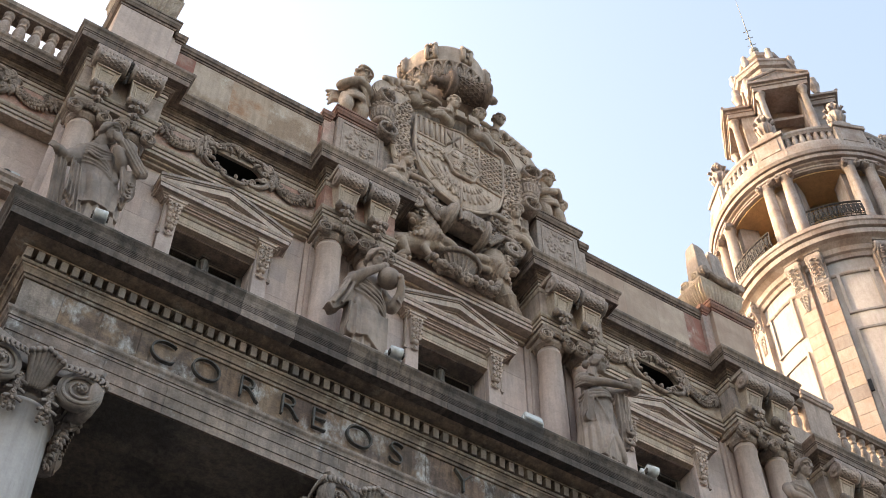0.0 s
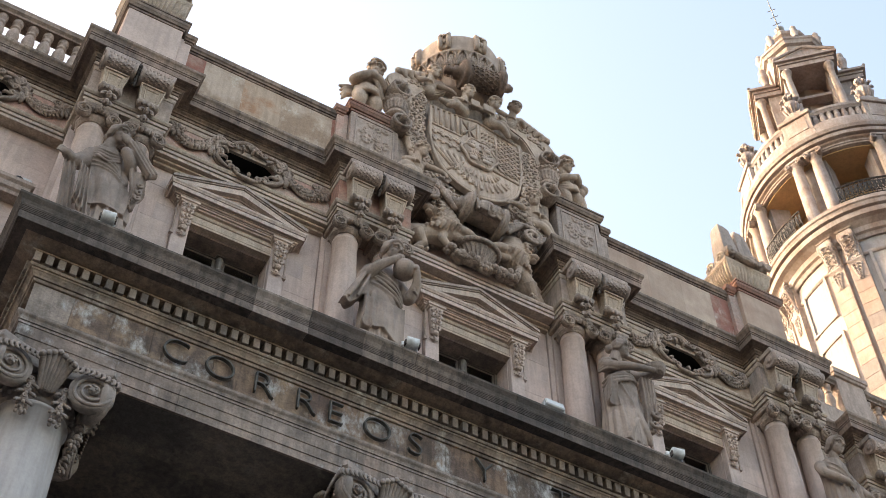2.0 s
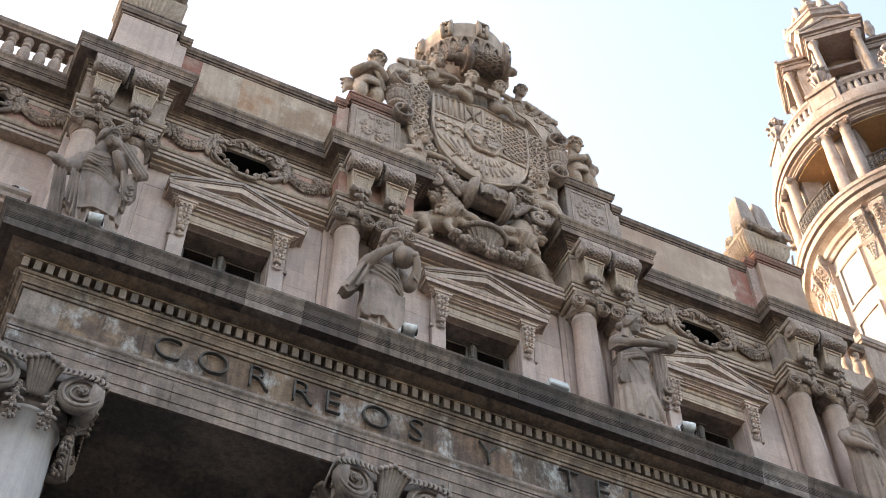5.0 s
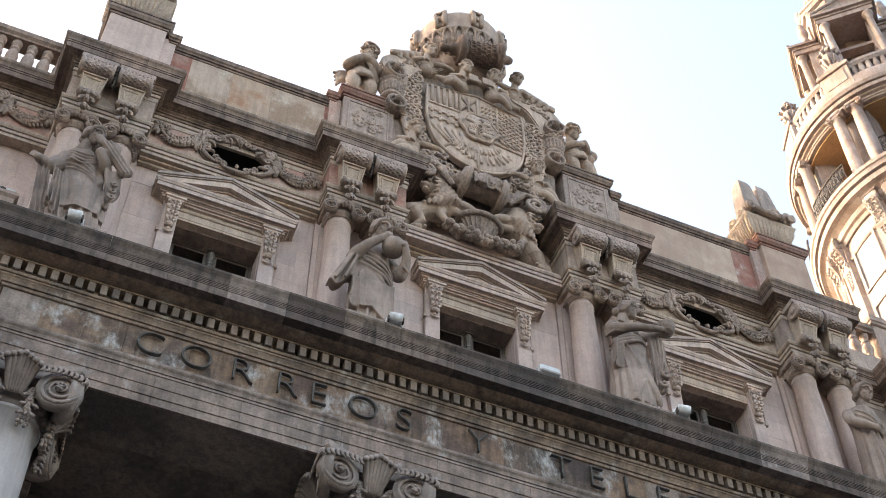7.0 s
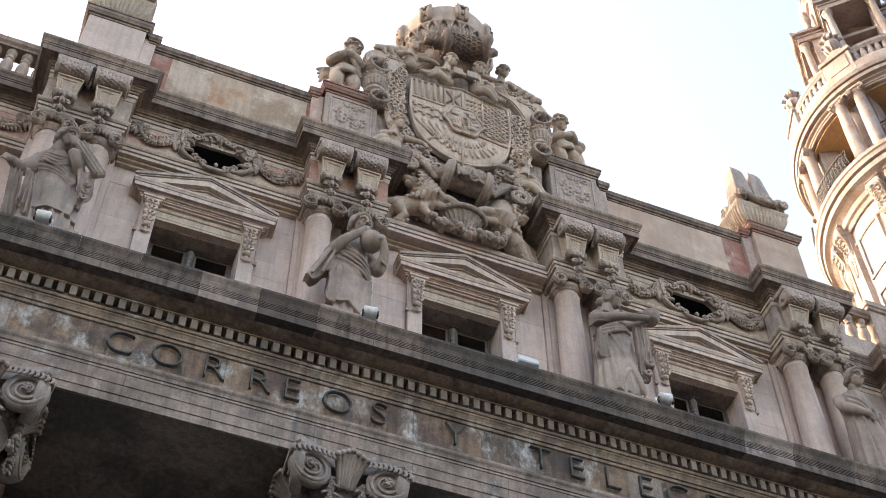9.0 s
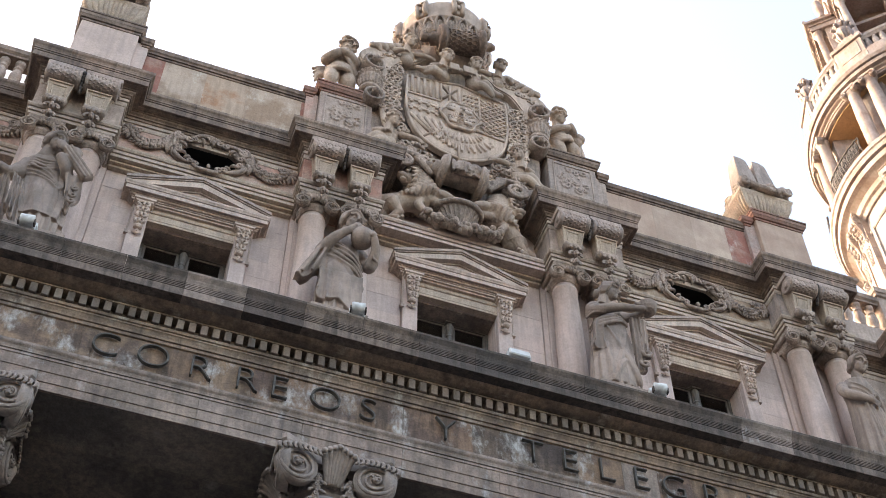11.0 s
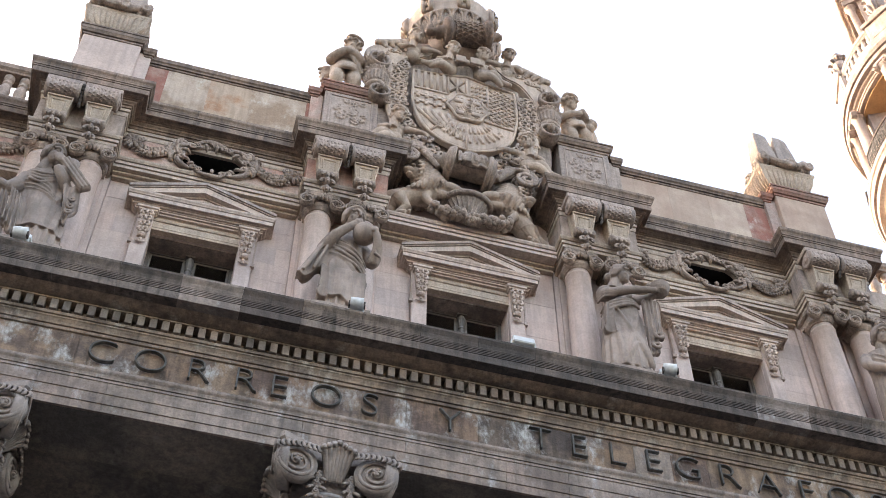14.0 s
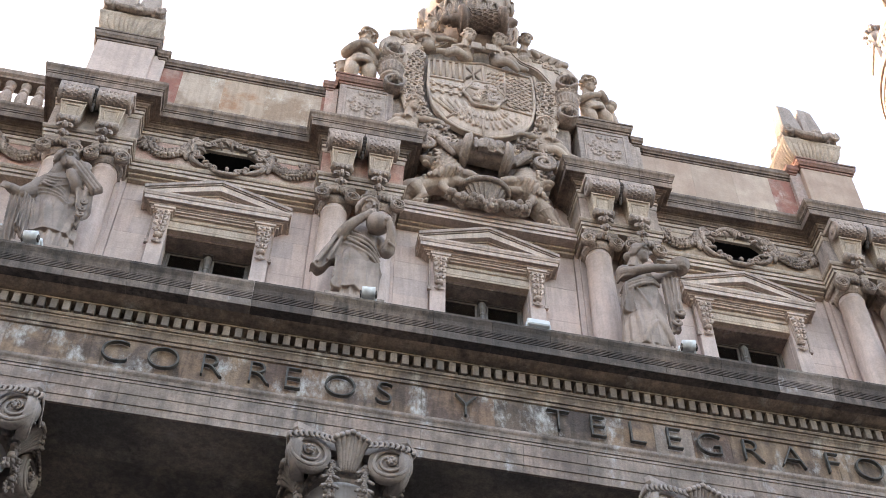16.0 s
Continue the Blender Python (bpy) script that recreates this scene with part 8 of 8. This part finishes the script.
# pilaster strips and framed panels of the drum
bm = bmesh.new()
box(bm, -0.30, 0.30, -0.12, 0.2, -16.0, -7.3, 0.01)
t_pil = mesh_of("pilaster_strip", bm, PALEPINK)
bm = bmesh.new()
box(bm, -0.30, 0.30, -0.12, 0.2, 0.003, 0.597, 0.008)
t_blk = mesh_of("pilaster_block", bm, BLOCK)
bm = bmesh.new()
for q in ((-0.62, 0.62, 1.05, 1.15), (-0.62, -0.52, -0.9, 1.05), (0.52, 0.62, -0.9, 1.05), (-0.62, 0.62, -1.0, -0.9), (-0.62, 0.62, -1.85, -1.75), (-0.62, -0.52, -15.0, -1.85), (0.52, 0.62, -15.0, -1.85)):
    box(bm, q[0], q[1], -0.02, 0.12, q[2], q[3])
t_pan = mesh_of("panel_frame", bm, DRUM)
for phi in PAIRS:
    for d in (-5.6, 5.6):
        c = piece("loggia_column", t_shaft, tower, at_angle(phi + d, 4.02, 41.18))
        piece("capital", t_cap, c, Matrix.Identity(4))
        piece("console", t_con, tower, at_angle(phi + d, 3.78, 38.15))
        strip = piece("pilaster_strip", t_pil, tower, at_angle(phi + d, 3.78, 37.9))
        for k in range(16):
            piece("pilaster_block", t_blk, strip, Matrix.Translation((0, 0, -7.3 + 0.6 * k)))
    piece("loggia_pier", t_back, tower, at_angle(phi, 4.02, 41.16))
    piece("balustrade_pedestal", t_ped, tower, at_angle(phi + 2.5, 3.86, 45.83))
    piece("flower_vase", t_vase, tower, at_angle(phi + 2.5, 3.68, 48.3) @ Matrix.Diagonal((1.0, 1.0, 1.22, 1)))
    for k in range(7):
        piece("baluster", t_bal, tower, at_angle(phi + 25 + 4.0 * (k - 3), 3.92, 46.80) @ Matrix.Diagonal((1.15, 1.15, 0.89, 1)))
    piece("panel_frame", t_pan, tower, at_angle(phi + 22.5, 3.74, 38.0))
# wrought-iron railings between the pairs
def on(a, r, z):
    return (r * math.sin(radians(a)), -r * math.cos(radians(a)), z)


arc = [2.1 * (i - 6) for i in range(13)]
bm = bmesh.new()
tube(bm, [on(a, 4.44, 42.1) for a in arc], 0.04, 6)
r_top = mesh_of("iron_railing", bm, IRON)
r_rails = []
for z, th in ((41.26, 0.03), (41.42, 0.018), (41.95, 0.018)):
    bm = bmesh.new()
    tube(bm, [on(a, 4.44, z) for a in arc], th, 5)
    r_rails.append(mesh_of("rail", bm, IRON))
bm = bmesh.new()
tube(bm, [on(0, 4.44, 41.2), on(0, 4.50, 41.55), on(0, 4.44, 42.1)], 0.018, 5)
r_bar = mesh_of("bar", bm, IRON)
bm = bmesh.new()
tube(bm, [on(0.95 * math.cos(2 * math.pi * k / 10), 4.47, 41.68 + 0.24 * math.sin(2 * math.pi * k / 10)) for k in range(11)], 0.018, 5)
for zc, w, h in ((41.56, 0.5, 0.10), (41.80, 0.5, 0.10)):
    tube(bm, [on(w * math.cos(2 * math.pi * k / 8), 4.47, zc + h * math.sin(2 * math.pi * k / 8)) for k in range(9)], 0.016, 5)
for sx in (-1, 1):
    tube(bm, [on(sx * 1.0, 4.47, 41.46), on(sx * 0.45, 4.48, 41.68), on(sx * 1.0, 4.47, 41.92)], 0.015, 5)
r_curl = mesh_of("scroll", bm, IRON)
for phi in PAIRS:
    turn = Matrix.Rotation(radians(phi + 22.5), 4, "Z")
    rail = piece("iron_railing", r_top, tower, turn)
    tagged(rail, "black wrought-iron balcony railing")
    for me in r_rails:
        piece("rail", me, rail, Matrix.Identity(4))
    for a in arc:
        piece("bar", r_bar, rail, Matrix.Rotation(radians(a), 4, "Z"))
    for a in arc[:-1]:
        piece("scroll", r_curl, rail, Matrix.Rotation(radians(a + 1.05), 4, "Z"))
# solid near-black block stands in for the shade in a small square hole
bm = bmesh.new()
box(bm, -0.2, 0.2, -0.03, 0.1, -0.25, 0.25)
bmesh.ops.transform(bm, matrix=at_angle(-4, 3.76, 33.6), verts=bm.verts[:])
part("vent_opening", bm, IRON, tower, "near-black block painted as the dark of a small opening")

LANTERN = Matrix.Translation((0, 0, 1.8)) @ Matrix.Rotation(radians(12.8), 4, "Z") @ Matrix.Diagonal((0.85, 0.85, 1, 1))
# lantern on a cross plan: four pedimented porches round an octagon
bm = bmesh.new()
lathe(bm, [(1.5, 45.8), (1.5, 48.8), (1.1, 48.8), (1.1, 54.8)], 8)
part("lantern_core", bm, PALEPINK, tower)
bm = bmesh.new()
lathe(bm, [(0.22, 0), (0.22, 0.15), (0.19, 0.25), (0.185, 2.6), (0.16, 4.6), (0.18, 4.62), (0.16, 4.68), (0.22, 4.82), (0.28, 4.9), (0.28, 5.0)], 14)
l_col = mesh_of("lantern_column", bm, PALE, True)
for q in range(4):
    rot = LANTERN @ Matrix.Rotation(radians(90 * q), 4, "Z")
    bm = bmesh.new()
    box(bm, -1.38, 1.38, -2.75, -1.0, 51.9, 52.2)
    box(bm, -1.44, 1.44, -2.81, -1.0, 52.2, 52.35)
    box(bm, -1.58, 1.58, -2.95, -1.0, 52.35, 52.5)
    v = [bm.verts.new(p) for p in ((-1.5, -2.84, 52.5), (1.5, -2.84, 52.5), (0, -2.84, 53.1), (-1.5, -0.8, 52.5), (1.5, -0.8, 52.5), (0, -0.8, 53.1))]
    for f in ((0, 1, 2), (5, 4, 3), (0, 3, 4, 1), (1, 4, 5, 2), (2, 5, 3, 0)):
        bm.faces.new([v[i] for i in f])
    for sx in (-1, 1):
        tube(bm, [(sx * 1.55, -2.92, 52.56), (0, -2.92, 53.18)], 0.09, 6)
        tube(bm, [(sx * 1.55, -1.9, 52.56), (0, -1.9, 53.18)], 0.09, 6)
    bmesh.ops.transform(bm, matrix=rot, verts=bm.verts[:])
    part("porch_pediment", bm, PALE, tower)
    for sx in (-1, 1):
        piece("lantern_column", l_col, tower, rot @ Matrix.Translation((sx * 1.05, -2.48, 46.9)))
        bm = bmesh.new()
        box(bm, sx * 1.05 - 0.2, sx * 1.05 + 0.2, -2.1, -1.1, 46.9, 51.9)
        bmesh.ops.transform(bm, matrix=rot, verts=bm.verts[:])
        part("porch_pier", bm, PALE, tower)
        bm = bmesh.new()
        lathe(bm, [(0.2, 0), (0.2, 0.1), (0.12, 0.2), (0.24, 0.6), (0.27, 0.85), (0.14, 1.0), (0.22, 1.15), (0.2, 1.35), (0.05, 1.5)], 12)
        bmesh.ops.transform(bm, matrix=rot @ Matrix.Translation((sx * 1.42, -2.0, 52.5)), verts=bm.verts[:])
        part("pinnacle", bm, PALE, tower, smooth=True)
    bm = bmesh.new()
    box(bm, -1.3, 1.3, -2.75, -1.1, 44.05, 46.9)
    bmesh.ops.transform(bm, matrix=rot, verts=bm.verts[:])
    part("porch_base", bm, PALE, tower)
    bm = bmesh.new()
    box(bm, -0.85, 0.85, -1.75, -1.3, 50.6, 50.8)
    bmesh.ops.transform(bm, matrix=rot, verts=bm.verts[:])
    part("porch_lintel", bm, PALE, tower)
bm = bmesh.new()
lathe(bm, [(1.50, 54.3), (1.50, 55.0), (1.40, 55.05), (1.40, 56.75), (1.44, 56.8), (1.48, 56.95), (1.44, 57.0), (1.44, 57.05), (1.6, 57.1), (1.66, 57.3), (1.72, 57.35), (1.72, 57.5), (1.2, 57.55), (1.2, 57.9), (1.26, 57.95), (1.26, 58.08), (0.9, 58.1)], 8)
part("octagon", bm, PALE, tower)
for i in range(8):
    a = 2 * math.pi * (i + 0.5) / 8
    bm = bmesh.new()
    box(bm, -0.34, 0.34, -0.04, 0.06, 0.0, 1.25)
    bmesh.ops.transform(bm, matrix=at_angle(math.degrees(a), 1.36, 55.4), verts=bm.verts[:])
    part("octagon_panel", bm, PALEPINK, tower)
    bm = bmesh.new()
    lathe(bm, [(0.15, 0), (0.15, 0.1), (0.09, 0.16), (0.2, 0.5), (0.12, 0.7), (0.15, 0.9), (0.05, 1.1)], 10, (1.48 * math.cos(a), 1.48 * math.sin(a), 57.5))
    part("pinnacle", bm, PALE, tower, smooth=True)
bm = bmesh.new()
lathe(bm, [(1.0, 58.0), (1.0, 58.7), (1.12, 58.8), (1.15, 59.0), (0.8, 59.1), (0.5, 59.8), (0.3, 60.3), (0.25, 60.6), (0.1, 60.8)], 8)
part("cupola", bm, PALE, tower)
bm = bmesh.new()
tube(bm, [(0, 0, 59.9), (0, 0, 63.0), (0, 0, 66.5)], [0.05, 0.03, 0.010], 6)
for z in (61.6, 62.3, 63.0):
    for a in (0, 1.57):
        tube(bm, [(-0.2 * math.cos(a), -0.2 * math.sin(a), z), (0.2 * math.cos(a), 0.2 * math.sin(a), z)], 0.02, 5)
ball(bm, (0, 0, 60.95), 0.24, 10, 8)
part("finial", bm, FINIAL, tower, "thin weathered metal finial with cross arms")


# ---- lettering on the frieze ----
inscription = root("inscription", (0, 0, 0), "dark bronze capital letters fixed to the frieze", "lettering")
X_TEXT = [3.43, 4.12, 4.80, 5.48, 5.97, 6.67, 7.32, 8.53, 9.93, 10.52, 11.12, 11.70, 12.26, 12.92, 13.57, 14.20, 14.80, 15.42]
faces = {}
for ch, x in zip("CORREOSYTELEGRAFOS", X_TEXT):
    if ch not in faces:
        cu = bpy.data.curves.new("letter", "FONT")
        cu.body, cu.size, cu.align_x, cu.extrude, cu.bevel_depth, cu.offset = ch, 0.66, "CENTER", 0.03, 0.002, -0.02
        tmp = new("letter_curve", cu)
        dg = bpy.context.evaluated_depsgraph_get()
        me = bpy.data.meshes.new_from_object(tmp.evaluated_get(dg))
        bpy.data.objects.remove(tmp)
        me.materials.clear()
        me.materials.append(BRONZE)
        faces[ch] = me
    piece("letter", faces[ch], inscription, pose(x, Y_FR - 0.055, 16.26, 90, 0, 0))

# ---- dentils, cornice blocks, frieze and architrave slabs of the portico ----
bm = bmesh.new()
box(bm, -0.052, 0.052, -0.085, 0.115, -0.075, 0.125, 0.006)
dentil_mesh = mesh_of("dentil", bm, DENTIL)
n_d = 92
for i in range(n_d):
    x = P_L - 0.10 + (P_R - P_L + 0.2) * i / (n_d - 1)
    piece("dentil", dentil_mesh, lower, pose(x, Y_FR - 0.12, Z_FRT + 0.30))
for i in range(9):
    for x, rz in ((P_L - 0.12, -90), (P_R + 0.12, 90)):
        piece("dentil", dentil_mesh, lower, pose(x, Y_FR + 0.08 + 0.175 * i, Z_FRT + 0.30, 0, 0, rz))

C = Z_COR
P_BLOCK = [(0.30, C - 0.45), (0.535, C - 0.45), (0.54, C - 0.475), (0.575, C - 0.475), (0.58, C - 0.33)]
for k in range(4):
    g = C - 0.33 + 0.032 * k
    P_BLOCK += [(0.555 + 0.003 * k, g), (0.555 + 0.003 * k, g + 0.012), (0.585 + 0.003 * k, g + 0.013), (0.586 + 0.003 * k, g + 0.031)]
P_BLOCK += [(0.60, C - 0.20), (0.606, C - 0.17), (0.622, C - 0.12), (0.648, C - 0.08), (0.668, C - 0.05), (0.672, C - 0.01), (0.662, C), (-0.9, C + 0.01), (-0.9, C - 0.30), (0.2, C - 0.35)]
rnd = random.Random(11)
n_b = 17
x0, x1 = P_L + 0.3, P_R - 0.3
L = (x1 - x0) / n_b
# block tones hold real soot and a painted darkness for the soffits' shade
bm = bmesh.new()
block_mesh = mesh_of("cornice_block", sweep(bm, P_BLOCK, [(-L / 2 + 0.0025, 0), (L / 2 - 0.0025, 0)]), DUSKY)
bm = bmesh.new()
pale_mesh = mesh_of("cornice_block", sweep(bm, P_BLOCK, [(-L / 2 + 0.0025, 0), (L / 2 - 0.0025, 0)]), ARCH)
bm = bmesh.new()
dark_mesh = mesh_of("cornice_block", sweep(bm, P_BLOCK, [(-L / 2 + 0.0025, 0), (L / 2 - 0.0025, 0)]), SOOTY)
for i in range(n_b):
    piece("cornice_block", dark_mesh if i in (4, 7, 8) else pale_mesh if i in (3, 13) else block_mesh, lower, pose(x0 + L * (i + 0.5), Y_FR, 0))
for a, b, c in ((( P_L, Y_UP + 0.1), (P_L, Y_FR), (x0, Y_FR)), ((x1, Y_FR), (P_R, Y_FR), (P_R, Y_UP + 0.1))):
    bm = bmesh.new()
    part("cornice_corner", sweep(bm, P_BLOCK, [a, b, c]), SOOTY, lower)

x = P_L
while x < P_R - 0.2:
    w = min(rnd.choice((0.75, 0.95, 1.1, 0.6)), P_R - x)
    bm = bmesh.new()
    box(bm, x + 0.002, x + w - 0.002, Y_FR, Y_FR + 0.05, Z_ARC + 0.2, Z_FRT + 0.01)
    part("frieze_slab", bm, ARCH if x < P_L + 0.1 or 10.9 < x < 11.6 else FRIEZE, lower)
    x += w
bm = bmesh.new()
sweep(bm, [(0.0, Z_ARC), (0.03, Z_ARC), (0.034, Z_ARC + 0.04), (0.02, Z_ARC + 0.041), (0.02, Z_ARC + 0.05), (0.045, Z_ARC + 0.052), (0.05, Z_ARC + 0.075), (0.062, Z_ARC + 0.105), (0.085, Z_ARC + 0.13), (0.095, Z_ARC + 0.15), (0.095, Z_ARC + 0.19), (0.07, Z_ARC + 0.205), (0.0, Z_ARC + 0.23), (-0.3, Z_ARC + 0.23), (-0.3, Z_ARC)], front)
part("architrave_cap", bm, ARCH, lower)
P_FAS = [(-0.02, Z_SOF), (-0.016, Z_SOF + 0.138), (0.0, Z_SOF + 0.14), (0.004, Z_SOF + 0.316), (0.018, Z_SOF + 0.32), (0.018, Z_ARC + 0.0), (-0.06, Z_ARC), (-0.06, Z_SOF)]
x = P_L + 0.15
while x < P_R - 0.2:
    w = min(rnd.choice((1.25, 1.5, 0.95)), P_R - 0.15 - x)
    bm = bmesh.new()
    part("architrave_block", sweep(bm, P_FAS, [(x + 0.002, Y_FR), (x + w - 0.002, Y_FR)]), ARCH, lower)
    x += w
for a, b, c in (((P_L, Y_UP + 0.1), (P_L, Y_FR), (P_L + 0.15, Y_FR)), ((P_R - 0.15, Y_FR), (P_R, Y_FR), (P_R, Y_UP + 0.1))):
    bm = bmesh.new()
    part("architrave_corner", sweep(bm, P_FAS, [a, b, c]), ARCH, lower)

# ---- ashlar of the upper wall ----
rnd = random.Random(19)
stone_meshes = {}


def ashlar(parent, xa, xb, y, z0, z1, course=0.47):
    z, row = z0, 0
    while z < z1 - 0.1:
        h = min(course, z1 - z)
        x = xa
        first = True
        while x < xb - 0.02:
            w = rnd.choice((0.55, 0.75, 0.95))
            if first and row % 2:
                w *= 0.5
            first = False
            if xb - x - w < 0.25:
                w = xb - x
            key = (round(w, 2), round(h, 2))
            if key not in stone_meshes:
                b = bmesh.new()
                box(b, 0.0013, key[0] - 0.0013, 0, 0.04, 0.0013, key[1] - 0.0013)
                stone_meshes[key] = mesh_of("stone", b, WALL)
            piece("stone", stone_meshes[key], parent, pose(x, y + rnd.uniform(0, 0.003), z))
            x += w
        z += h
        row += 1


for i in range(3):
    ashlar(wall_upper, XB[i] + 0.79, XW[i] - 1.07, Y_UP, 18.8, Z_UA - 0.01)
    ashlar(wall_upper, XW[i] + 1.07, XB[i + 1] - 0.79, Y_UP, 18.8, Z_UA - 0.01)
ashlar(bpy.data.objects["wall_west_wing"], -4.0, XB[0] - 0.72, Y_UP + WING - 0.03, 18.6, Z_UA - 0.01)
